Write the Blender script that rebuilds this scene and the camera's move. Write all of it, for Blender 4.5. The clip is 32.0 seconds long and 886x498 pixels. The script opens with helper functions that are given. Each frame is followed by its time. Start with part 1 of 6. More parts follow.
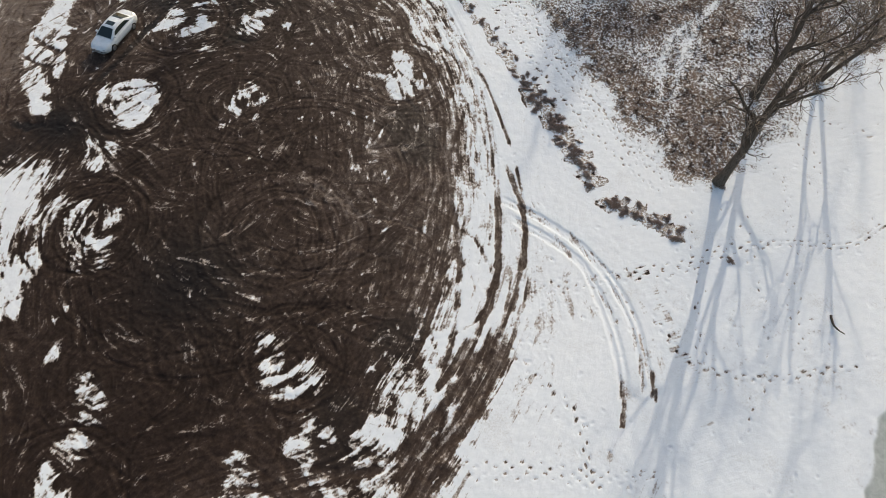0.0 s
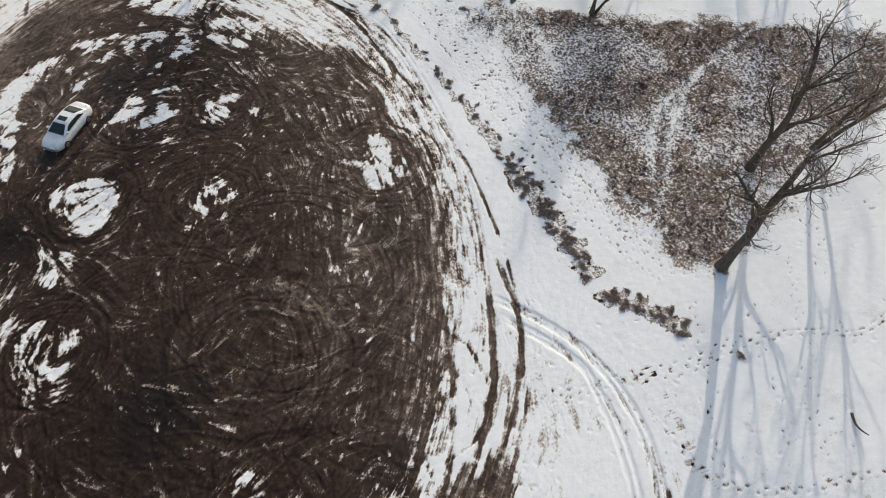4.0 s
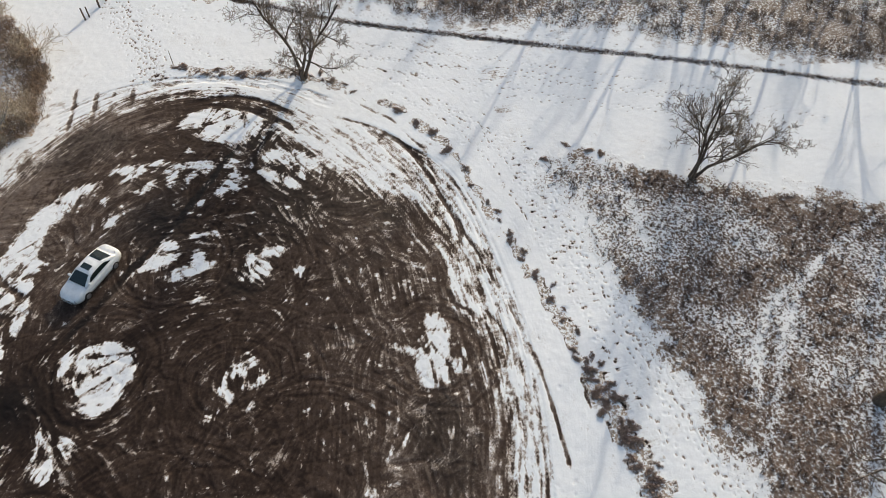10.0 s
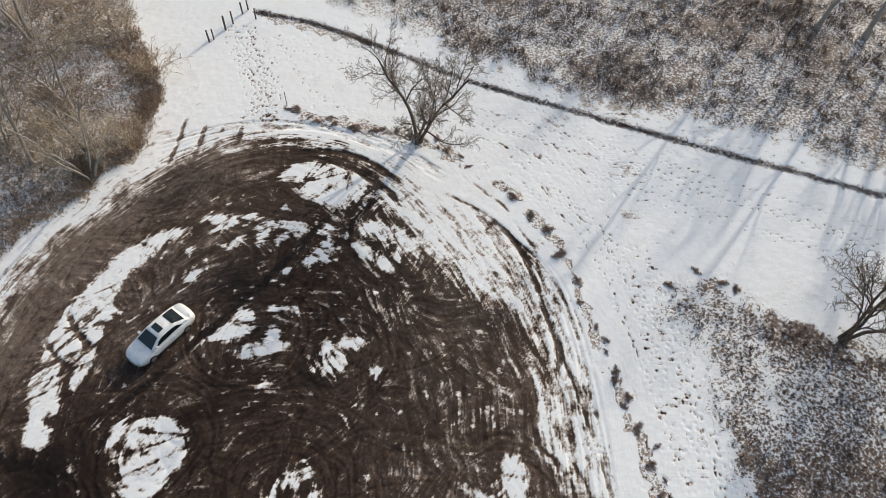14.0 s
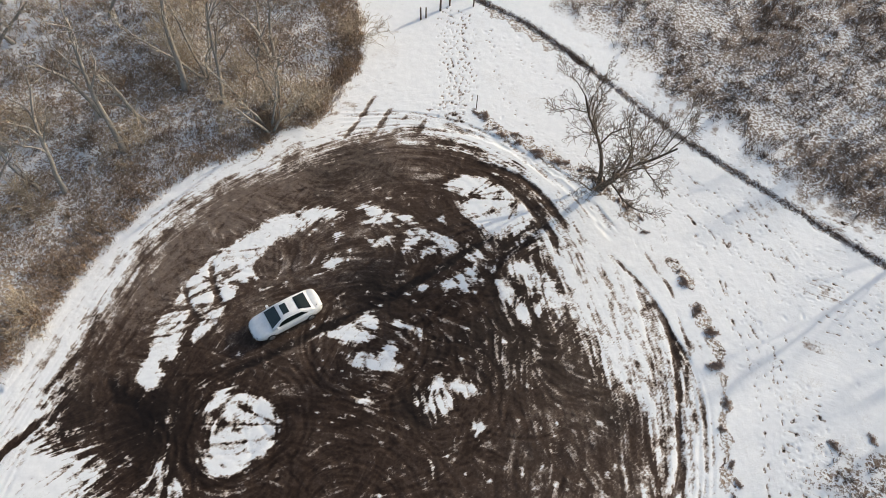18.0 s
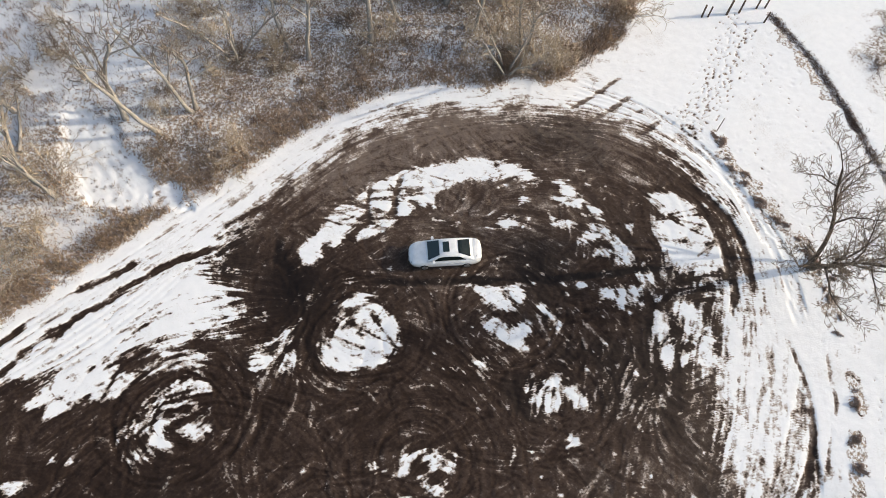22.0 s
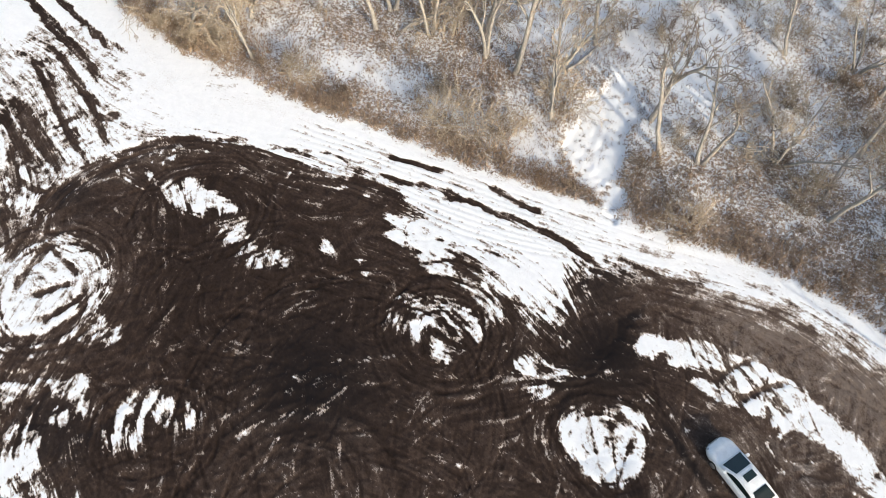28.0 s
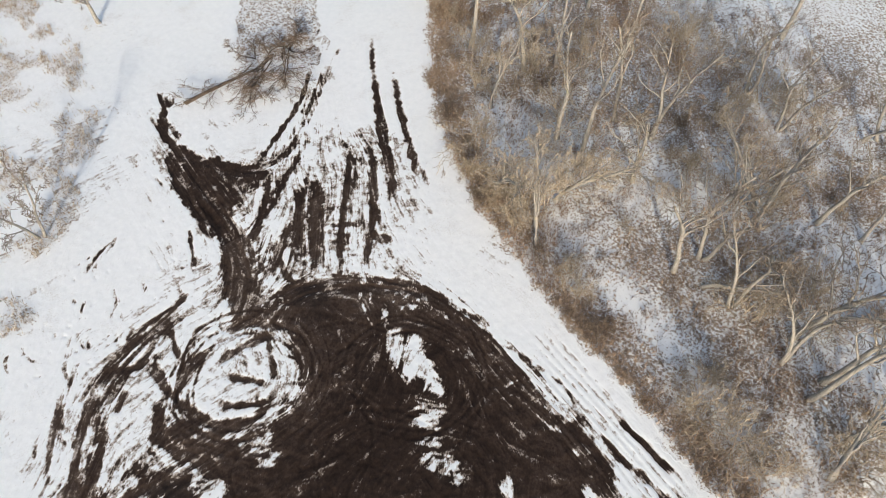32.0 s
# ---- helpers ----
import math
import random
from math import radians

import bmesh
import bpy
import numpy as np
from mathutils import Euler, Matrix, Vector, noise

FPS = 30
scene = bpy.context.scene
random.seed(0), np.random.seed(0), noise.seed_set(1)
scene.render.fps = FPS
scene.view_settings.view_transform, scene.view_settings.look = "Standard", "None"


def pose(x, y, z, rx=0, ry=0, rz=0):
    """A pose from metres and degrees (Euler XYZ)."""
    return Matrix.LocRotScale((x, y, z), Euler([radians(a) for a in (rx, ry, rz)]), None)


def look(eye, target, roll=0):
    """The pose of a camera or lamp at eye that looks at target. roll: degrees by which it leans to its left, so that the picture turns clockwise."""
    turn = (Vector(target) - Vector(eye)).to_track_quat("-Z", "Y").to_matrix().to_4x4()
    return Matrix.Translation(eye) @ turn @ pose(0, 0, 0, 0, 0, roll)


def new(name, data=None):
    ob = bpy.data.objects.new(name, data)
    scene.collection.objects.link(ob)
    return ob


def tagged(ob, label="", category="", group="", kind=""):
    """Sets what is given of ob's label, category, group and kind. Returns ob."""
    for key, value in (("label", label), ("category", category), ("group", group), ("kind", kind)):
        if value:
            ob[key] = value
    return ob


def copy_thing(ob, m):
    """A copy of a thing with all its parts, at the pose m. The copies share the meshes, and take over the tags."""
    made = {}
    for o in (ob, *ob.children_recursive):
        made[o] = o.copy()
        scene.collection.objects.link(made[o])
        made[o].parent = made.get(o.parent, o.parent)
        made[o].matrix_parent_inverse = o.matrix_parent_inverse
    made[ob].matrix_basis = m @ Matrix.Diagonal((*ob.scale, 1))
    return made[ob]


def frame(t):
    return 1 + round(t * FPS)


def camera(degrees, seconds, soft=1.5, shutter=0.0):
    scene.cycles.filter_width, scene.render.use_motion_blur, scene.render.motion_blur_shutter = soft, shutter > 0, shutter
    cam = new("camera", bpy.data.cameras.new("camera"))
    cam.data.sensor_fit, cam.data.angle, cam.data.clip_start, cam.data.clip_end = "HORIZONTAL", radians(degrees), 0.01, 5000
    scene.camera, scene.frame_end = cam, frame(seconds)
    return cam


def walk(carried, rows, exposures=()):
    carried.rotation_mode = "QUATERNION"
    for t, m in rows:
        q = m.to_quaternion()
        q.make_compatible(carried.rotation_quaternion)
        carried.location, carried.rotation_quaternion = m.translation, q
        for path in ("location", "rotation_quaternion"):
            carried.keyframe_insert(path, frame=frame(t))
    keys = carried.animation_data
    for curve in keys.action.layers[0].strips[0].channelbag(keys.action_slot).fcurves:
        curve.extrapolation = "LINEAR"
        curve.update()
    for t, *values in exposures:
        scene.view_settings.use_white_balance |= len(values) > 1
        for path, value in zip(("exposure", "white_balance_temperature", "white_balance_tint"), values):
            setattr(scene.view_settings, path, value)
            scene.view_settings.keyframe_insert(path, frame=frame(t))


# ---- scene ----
cam = camera(65.7, 32.0, soft=0.7)
PATH = [
    (0, (0.025, 0.042, 39.941), (0.331, 1.01, 38.218), 2.3),
    (0.5, (0.137, 0.769, 39.984), (0.459, 1.741, 38.266), 2.3),
    (1, (0.223, 1.59, 40.008), (0.563, 2.565, 38.294), 2.5),
    (1.5, (0.349, 2.405, 40.013), (0.702, 3.382, 38.303), 2.5),
    (2, (0.509, 3.204, 40.018), (0.871, 4.181, 38.311), 2.5),
    (2.5, (0.719, 3.952, 39.997), (1.087, 4.93, 38.293), 2.5),
    (3, (0.852, 4.703, 39.94), (1.227, 5.686, 38.239), 2.6),
    (3.5, (1.038, 5.545, 39.879), (1.418, 6.535, 38.184), 2.6),
    (5.5, (1.882, 9.22, 39.678), (2.269, 10.247, 38.006), 2.6),
    (6, (2.108, 10.225, 39.657), (2.49, 11.261, 37.989), 2.5),
    (6.5, (2.219, 11.27, 39.682), (2.596, 12.313, 38.017), 2.7),
    (7, (2.366, 12.407, 39.746), (2.735, 13.457, 38.084), 2.7),
    (7.5, (2.498, 13.489, 39.767), (2.859, 14.549, 38.11), 2.8),
    (8, (2.664, 14.602, 39.75), (3.014, 15.673, 38.098), 2.8),
    (8.5, (2.788, 15.703, 39.71), (3.128, 16.787, 38.064), 2.9),
    (9, (2.948, 16.876, 39.676), (3.274, 17.97, 38.035), 2.9),
    (9.5, (3.11, 18.044, 39.665), (3.423, 19.149, 38.027), 3.0),
    (10, (3.296, 19.275, 39.605), (3.59, 20.392, 37.972), 2.8),
    (10.5, (3.393, 20.494, 39.61), (3.67, 21.62, 37.981), 2.9),
    (11, (3.536, 21.695, 39.601), (3.788, 22.831, 37.974), 2.8),
    (11.5, (3.635, 22.967, 39.59), (3.861, 24.109, 37.963), 2.8),
    (12, (3.678, 24.183, 39.565), (3.875, 25.331, 37.939), 2.9),
    (12.5, (3.652, 25.325, 39.545), (3.814, 26.476, 37.917), 3.0),
    (13, (3.568, 26.471, 39.585), (3.694, 27.62, 37.954), 3.0),
    (13.5, (3.471, 27.458, 39.603), (3.562, 28.603, 37.966), 3.0),
    (14, (3.316, 28.489, 39.587), (3.368, 29.627, 37.943), 3.1),
    (14.5, (3.156, 29.434, 39.57), (3.167, 30.566, 37.921), 3.3),
    (16.5, (2.495, 32.761, 39.461), (2.311, 33.835, 37.784), 3.0),
    (17, (2.259, 33.394, 39.48), (2.024, 34.442, 37.793), 2.9),
    (17.5, (1.914, 33.94, 39.54), (1.634, 34.957, 37.84), 3.1),
    (18, (1.605, 34.416, 39.593), (1.279, 35.397, 37.881), 3.2),
    (18.5, (1.315, 34.754, 39.594), (0.944, 35.7, 37.871), 3.3),
    (19, (1.088, 35.023, 39.576), (0.672, 35.935, 37.846), 3.2),
    (19.5, (0.832, 35.335, 39.683), (0.374, 36.202, 37.939), 3.3),
    (20, (0.646, 35.528, 39.684), (0.148, 36.344, 37.928), 3.2),
    (20.5, (0.542, 35.562, 39.725), (0.006, 36.327, 37.956), 3.1),
    (21, (0.353, 35.549, 39.765), (-0.213, 36.265, 37.985), 3.4),
    (21.5, (0.36, 35.564, 39.809), (-0.241, 36.224, 38.019), 3.0),
    (22, (0.406, 35.552, 39.892), (-0.229, 36.152, 38.093), 2.7),
    (22.5, (0.453, 35.515, 39.892), (-0.214, 36.057, 38.086), 2.5),
    (23, (0.488, 35.507, 39.868), (-0.206, 35.987, 38.054), 2.2),
    (23.5, (0.542, 35.442, 39.774), (-0.181, 35.861, 37.958), 2.1),
    (24, (0.566, 35.44, 39.698), (-0.183, 35.792, 37.877), 1.9),
    (24.5, (0.559, 35.407, 39.566), (-0.212, 35.691, 37.743), 1.9),
    (26.5, (0.349, 35.121, 39.242), (-0.497, 35.124, 37.43), 3.8),
    (27, (-0.083, 35.049, 39.218), (-0.944, 34.961, 37.416), 3.6),
    (27.5, (-0.677, 34.871, 39.21), (-1.548, 34.686, 37.419), 3.4),
    (28, (-1.344, 34.629, 39.103), (-2.219, 34.343, 37.327), 3.0),
    (28.5, (-2.176, 34.228, 39.015), (-3.047, 33.841, 37.257), 2.7),
    (29, (-3.065, 33.629, 38.975), (-3.923, 33.145, 37.234), 2.5),
    (29.5, (-3.965, 32.901, 38.935), (-4.805, 32.324, 37.214), 2.3),
    (30, (-4.775, 32.104, 38.96), (-5.591, 31.448, 37.256), 2.2),
    (30.5, (-5.595, 31.229, 39.035), (-6.383, 30.498, 37.349), 2.1),
    (31, (-6.419, 30.183, 39.074), (-7.176, 29.385, 37.403), 1.9),
    (31.5, (-7.201, 29.044, 39.116), (-7.93, 28.187, 37.462), 1.8),
    (32, (-7.967, 27.823, 39.15), (-8.669, 26.914, 37.513), 1.7),
]
walk(cam, [(t, look(eye, target, roll)) for t, eye, target, roll in PATH],
    [(0, 0.32, 6950, 7), (9, 0.35, 6950, 7), (14, 0.35, 6950, 7.5), (19, 0.48, 6950, 8), (24.5, 0.76, 6900, 9.5), (27.2, 0.86, 6800, 8), (32, 0.47, 6800, 7)])

# ---- light ----
SUN_FROM = Vector((0.60, 0.80, 0.0)).normalized()
SUN_UP = radians(20.5)
sky_world = bpy.data.worlds.new("sky_world")
scene.world = sky_world
sky_world.use_nodes = True
wt = sky_world.node_tree
sky = wt.nodes.new("ShaderNodeTexSky")
sky.sky_type = "NISHITA"
sky.sun_disc = False
sky.sun_elevation = SUN_UP
sky.sun_rotation = math.atan2(SUN_FROM.x, SUN_FROM.y)
sky.air_density, sky.dust_density, sky.ozone_density = 1.0, 2.5, 1.0
wt.links.new(sky.outputs["Color"], wt.nodes["Background"].inputs["Color"])
wt.nodes["Background"].inputs["Strength"].default_value = 0.15
sun = new("sun", bpy.data.lights.new("sun", "SUN"))
sun.data.energy, sun.data.angle, sun.data.color = 2.1, radians(0.6), (1.0, 0.92, 0.80)
sun_way = Vector((SUN_FROM.x * math.cos(SUN_UP), SUN_FROM.y * math.cos(SUN_UP), math.sin(SUN_UP)))
sun.matrix_world = look(sun_way * 120 + Vector((0, 40, 0)), (0, 40, 0))


# ---- materials ----
def material(name, rough=0.8, metal=0.0, spec=0.3):
    m = bpy.data.materials.new(name)
    m.use_nodes = True
    b = m.node_tree.nodes["Principled BSDF"]
    b.inputs["Roughness"].default_value = rough
    b.inputs["Metallic"].default_value = metal
    b.inputs["Specular IOR Level"].default_value = spec
    return m, m.node_tree, b


def node(t, kind, **values):
    n = t.nodes.new(kind)
    for key, value in values.items():
        n.inputs[key].default_value = value
    return n


def noise_tex(t, vec, scale, detail=4.0, rough=0.55, distort=0.0):
    n = node(t, "ShaderNodeTexNoise", Scale=scale, Detail=detail, Roughness=rough, Distortion=distort)
    t.links.new(vec, n.inputs["Vector"])
    return n.outputs["Fac"]


def calc(t, op, a, b=None, c=None, clamp=False):
    n = t.nodes.new("ShaderNodeMath")
    n.operation = op
    n.use_clamp = clamp
    for i, v in enumerate((a, b, c)):
        if v is None:
            continue
        if isinstance(v, (int, float)):
            n.inputs[i].default_value = v
        else:
            t.links.new(v, n.inputs[i])
    return n.outputs[0]


def step(t, v, lo, hi):
    n = t.nodes.new("ShaderNodeMapRange")
    n.interpolation_type = "SMOOTHSTEP"
    n.inputs["From Min"].default_value, n.inputs["From Max"].default_value = lo, hi
    t.links.new(v, n.inputs["Value"])
    return n.outputs["Result"]


def blend(t, fac, a, b):
    n = t.nodes.new("ShaderNodeMix")
    n.data_type = "RGBA"
    for slot, v in ((0, fac), (6, a), (7, b)):
        if isinstance(v, (int, float)):
            n.inputs[slot].default_value = v
        elif isinstance(v, tuple):
            n.inputs[slot].default_value = (*v, 1)
        else:
            t.links.new(v, n.inputs[slot])
    return n.outputs[2]


def ramp(t, fac, *stops):
    n = t.nodes.new("ShaderNodeValToRGB")
    e = n.color_ramp.elements
    while len(e) < len(stops):
        e.new(0.5)
    for el, (p, c) in zip(e, stops):
        el.position, el.color = p, (*c, 1)
    t.links.new(fac, n.inputs[0])
    return n.outputs[0]


def bump(t, b, height, strength=0.5, distance=0.05):
    n = node(t, "ShaderNodeBump", Strength=strength, Distance=distance)
    t.links.new(height, n.inputs["Height"])
    t.links.new(n.outputs[0], b.inputs["Normal"])


def ground_material():
    m, t, b = material("snow_mud_litter", 0.75, 0, 0.12)
    at = t.nodes.new("ShaderNodeAttribute")
    at.attribute_name = "cover"
    sep = t.nodes.new("ShaderNodeSeparateColor")
    t.links.new(at.outputs["Color"], sep.inputs[0])
    cover, litter, wet_shade, ice = sep.outputs[0], sep.outputs[1], sep.outputs[2], at.outputs["Alpha"]
    geo = t.nodes.new("ShaderNodeTexCoord")
    p = geo.outputs["Object"]
    fine = noise_tex(t, p, 9.0, 5.0, 0.65)
    mid = noise_tex(t, p, 2.2, 5.0, 0.6, 0.4)
    big = noise_tex(t, p, 0.35, 3.0, 0.5)
    grain = noise_tex(t, p, 34.0, 3.0, 0.6)
    soft = noise_tex(t, p, 5.2, 2.5, 0.5, 0.5)
    dr = t.nodes.new("ShaderNodeAttribute")
    dr.attribute_name = "drag"
    dsep = t.nodes.new("ShaderNodeSeparateXYZ")
    t.links.new(dr.outputs["Vector"], dsep.inputs[0])
    drag, tone = dsep.outputs[0], dsep.outputs[1]
    # bare earth, churned and wet
    earth = calc(t, "ADD", calc(t, "MULTIPLY", drag, 0.36), calc(t, "ADD", calc(t, "MULTIPLY", soft, 0.32), calc(t, "MULTIPLY", fine, 0.18)))
    earth = calc(t, "ADD", calc(t, "ADD", earth, calc(t, "MULTIPLY", mid, 0.14)), calc(t, "MULTIPLY", tone, 0.8))
    mud = ramp(t, earth, (0.20, (0.0140, 0.0084, 0.0064)), (0.44, (0.0300, 0.0188, 0.0144)), (0.66, (0.062, 0.0420, 0.0328)), (0.92, (0.150, 0.112, 0.090)))
    crumb = calc(t, "ADD", calc(t, "ADD", calc(t, "MULTIPLY", fine, 0.6), calc(t, "MULTIPLY", drag, 0.30)), calc(t, "MULTIPLY", grain, 0.3))
    mud = blend(t, calc(t, "MULTIPLY", step(t, calc(t, "ADD", crumb, calc(t, "MULTIPLY", tone, 0.5)), 0.72, 0.84), 0.34), mud, (0.19, 0.155, 0.132))
    # wet earth, and one tree's cast shadow painted in with it
    mud = blend(t, wet_shade, mud, (0.008, 0.0062, 0.0056))
    # snow, a little dirty where it is thin
    snow = ramp(t, mid, (0.3, (0.80, 0.812, 0.828)), (0.7, (0.868, 0.876, 0.888)))
    snow = blend(t, step(t, calc(t, "SUBTRACT", fine, big), 0.08, 0.40), snow, (0.70, 0.69, 0.68))
    speck = calc(t, "ADD", calc(t, "MULTIPLY", grain, 0.75), calc(t, "MULTIPLY", mid, 0.45))
    snow = blend(t, calc(t, "MULTIPLY", step(t, speck, 0.72, 0.84), 0.55), snow, (0.36, 0.31, 0.27))
    edge = calc(t, "ADD", cover, calc(t, "MULTIPLY", calc(t, "SUBTRACT", soft, 0.5), 0.55))
    edge = calc(t, "ADD", edge, calc(t, "MULTIPLY", calc(t, "SUBTRACT", fine, 0.5), 0.30))
    edge = calc(t, "ADD", edge, calc(t, "MULTIPLY", calc(t, "SUBTRACT", drag, 0.5), 0.75))
    white = step(t, edge, 0.24, 0.86)
    thin = blend(t, step(t, fine, 0.35, 0.65), (0.27, 0.21, 0.172), (0.50, 0.44, 0.395))
    lot = blend(t, step(t, edge, 0.24, 0.56), mud, blend(t, step(t, edge, 0.46, 0.86), thin, snow))
    # leaf litter and flattened grass, dusted with snow
    leaf = ramp(t, fine, (0.25, (0.165, 0.112, 0.080)), (0.5, (0.345, 0.248, 0.176)), (0.78, (0.54, 0.42, 0.31)))
    clump = noise_tex(t, p, 4.2, 4.0, 0.7, 0.3)
    russet = ramp(t, clump, (0.30, (0.060, 0.038, 0.029)), (0.5, (0.130, 0.082, 0.058)), (0.72, (0.24, 0.155, 0.108)))
    leaf = blend(t, step(t, mid, 0.42, 0.66), leaf, ramp(t, grain, (0.3, (0.12, 0.088, 0.067)), (0.7, (0.30, 0.235, 0.18))))
    leaf = blend(t, dsep.outputs[2], leaf, russet)
    tuss = node(t, "ShaderNodeTexVoronoi", Scale=4.8)
    t.links.new(p, tuss.inputs["Vector"])
    # hoarfrost on single blades and leaves
    rime = calc(t, "ADD", calc(t, "MULTIPLY", grain, 0.6), calc(t, "MULTIPLY", tuss.outputs["Distance"], 0.5))
    leaf = blend(t, calc(t, "MULTIPLY", step(t, rime, 0.36, 0.62), calc(t, "SUBTRACT", 0.40, calc(t, "MULTIPLY", dsep.outputs[2], 0.22))), leaf, (0.52, 0.485, 0.45))
    dust = calc(t, "ADD", calc(t, "MULTIPLY", clump, 1.0), calc(t, "MULTIPLY", fine, 1.1))
    dust = calc(t, "ADD", dust, calc(t, "MULTIPLY", grain, 0.7))
    dust = calc(t, "ADD", dust, calc(t, "MULTIPLY", tuss.outputs["Distance"], 0.45))
    dust = calc(t, "ADD", dust, calc(t, "MULTIPLY", calc(t, "SUBTRACT", cover, 0.5), 0.62))
    floor = blend(t, calc(t, "MULTIPLY", step(t, dust, 1.56, 1.70), 0.94), leaf, snow)
    lit = step(t, calc(t, "ADD", litter, calc(t, "MULTIPLY", calc(t, "SUBTRACT", fine, 0.5), 0.6)), 0.38, 0.6)
    col = blend(t, lit, lot, floor)
    # grey-green pond ice
    icy = ramp(t, mid, (0.3, (0.36, 0.375, 0.35)), (0.7, (0.50, 0.515, 0.49)))
    col = blend(t, step(t, ice, 0.3, 0.7), col, icy)
    t.links.new(col, b.inputs["Base Color"])
    wet_shade_rough = calc(t, "SUBTRACT", 0.85, calc(t, "MULTIPLY", wet_shade, 0.5))
    t.links.new(wet_shade_rough, b.inputs["Roughness"])
    rough_part = calc(t, "ADD", calc(t, "MULTIPLY", fine, 0.6), calc(t, "MULTIPLY", mid, 0.6))
    rough_part = calc(t, "ADD", rough_part, calc(t, "MULTIPLY", drag, 0.5))
    calm = calc(t, "SUBTRACT", 1.0, calc(t, "MULTIPLY", calc(t, "MULTIPLY", white, calc(t, "SUBTRACT", 1.0, lit)), 0.45))
    h = calc(t, "ADD", calc(t, "MULTIPLY", white, 0.16), calc(t, "MULTIPLY", rough_part, calm))
    bump(t, b, h, 0.5, 0.05)
    return m


def plant_material(name, dark, light, rough=0.8, scale=3.0):
    m, t, b = material(name, rough, 0, 0.15)
    g = t.nodes.new("ShaderNodeNewGeometry")
    co = t.nodes.new("ShaderNodeTexCoord")
    f = calc(t, "ADD", calc(t, "MULTIPLY", g.outputs["Random Per Island"], 0.6), calc(t, "MULTIPLY", noise_tex(t, co.outputs["Object"], scale, 3), 0.4))
    t.links.new(ramp(t, f, (0.15, dark), (0.85, light)), b.inputs["Base Color"])
    return m


def bark_material(name, dark, light):
    m, t, b = material(name, 0.9, 0, 0.15)
    co = t.nodes.new("ShaderNodeTexCoord")
    mp = t.nodes.new("ShaderNodeMapping")
    mp.inputs["Scale"].default_value = (6, 6, 1.1)
    t.links.new(co.outputs["Object"], mp.inputs["Vector"])
    f = noise_tex(t, mp.outputs[0], 2.5, 5, 0.65)
    w = noise_tex(t, co.outputs["Object"], 0.8, 3)
    c = ramp(t, f, (0.3, dark), (0.7, light))
    c = blend(t, step(t, w, 0.5, 0.75), c, tuple(0.75 * v for v in light))
    t.links.new(c, b.inputs["Base Color"])
    bump(t, b, f, 0.6, 0.03)
    return m


def plain_material(name, colour, rough, metal=0.0, spec=0.4, dirt=0.0, dirt_colour=(0.05, 0.035, 0.028), coat=0.0):
    m, t, b = material(name, rough, metal, spec)
    co = t.nodes.new("ShaderNodeTexCoord")
    n = noise_tex(t, co.outputs["Object"], 3.0, 5, 0.6)
    c = blend(t, step(t, n, 0.35, 0.7), colour, tuple(0.88 * v for v in colour))
    if dirt:
        z = t.nodes.new("ShaderNodeSeparateXYZ")
        t.links.new(co.outputs["Object"], z.inputs[0])
        low = calc(t, "SUBTRACT", 1.0, step(t, z.outputs[2], 0.1, 0.75))
        c = blend(t, calc(t, "MULTIPLY", low, calc(t, "MULTIPLY", n, 2 * dirt), clamp=True), c, dirt_colour)
    t.links.new(c, b.inputs["Base Color"])
    b.inputs["Coat Weight"].default_value = coat
    return m


MAT_GROUND = ground_material()
MAT_GRASS = plant_material("dry_grass", (0.060, 0.039, 0.030), (0.22, 0.142, 0.100))
MAT_GRASS_DARK = plant_material("dark_dead_weeds", (0.115, 0.086, 0.068), (0.38, 0.288, 0.222))
MAT_BRAMBLE = plant_material("brown_brambles", (0.16, 0.108, 0.072), (0.46, 0.325, 0.22))
MAT_HEDGE = plant_material("brown_hedge_leaves", (0.24, 0.17, 0.135), (0.50, 0.385, 0.32))
MAT_STRAW = plant_material("tan_straw", (0.26, 0.195, 0.132), (0.60, 0.475, 0.34))
MAT_LEAF = plant_material("brown_leaves", (0.22, 0.158, 0.115), (0.54, 0.415, 0.315))
MAT_TWIG = plant_material("grey_brown_twigs", (0.11, 0.084, 0.066), (0.34, 0.268, 0.21))
MAT_TANTWIG = plant_material("tan_twigs", (0.28, 0.23, 0.172), (0.63, 0.535, 0.425))
MAT_BARK = bark_material("pale_grey_bark", (0.165, 0.150, 0.134), (0.46, 0.432, 0.398))
MAT_BARK_DARK = bark_material("dark_bark", (0.05, 0.038, 0.03), (0.16, 0.125, 0.10))
MAT_POST = bark_material("weathered_post_wood", (0.06, 0.045, 0.035), (0.17, 0.13, 0.10))
MAT_RUBBER = plain_material("tyre_rubber", (0.02, 0.02, 0.02), 0.85, dirt=0.6)
MAT_PAINT = plain_material("white_car_paint", (0.80, 0.81, 0.82), 0.28, spec=0.5, dirt=0.35, coat=0.6)
MAT_GLASS = plain_material("dark_tinted_glass", (0.018, 0.03, 0.03), 0.06, spec=0.6)
MAT_ALLOY = plain_material("dull_alloy", (0.42, 0.42, 0.43), 0.4, 0.8, dirt=0.4)
MAT_TRIM = plain_material("black_plastic_trim", (0.02, 0.02, 0.022), 0.6)
MAT_LAMP = plain_material("clear_lamp_glass", (0.55, 0.57, 0.6), 0.12, 0.3)
MAT_RED = plain_material("red_lamp_glass", (0.16, 0.02, 0.02), 0.15)
MAT_PLATE = plain_material("number_plate_white", (0.7, 0.7, 0.7), 0.5)


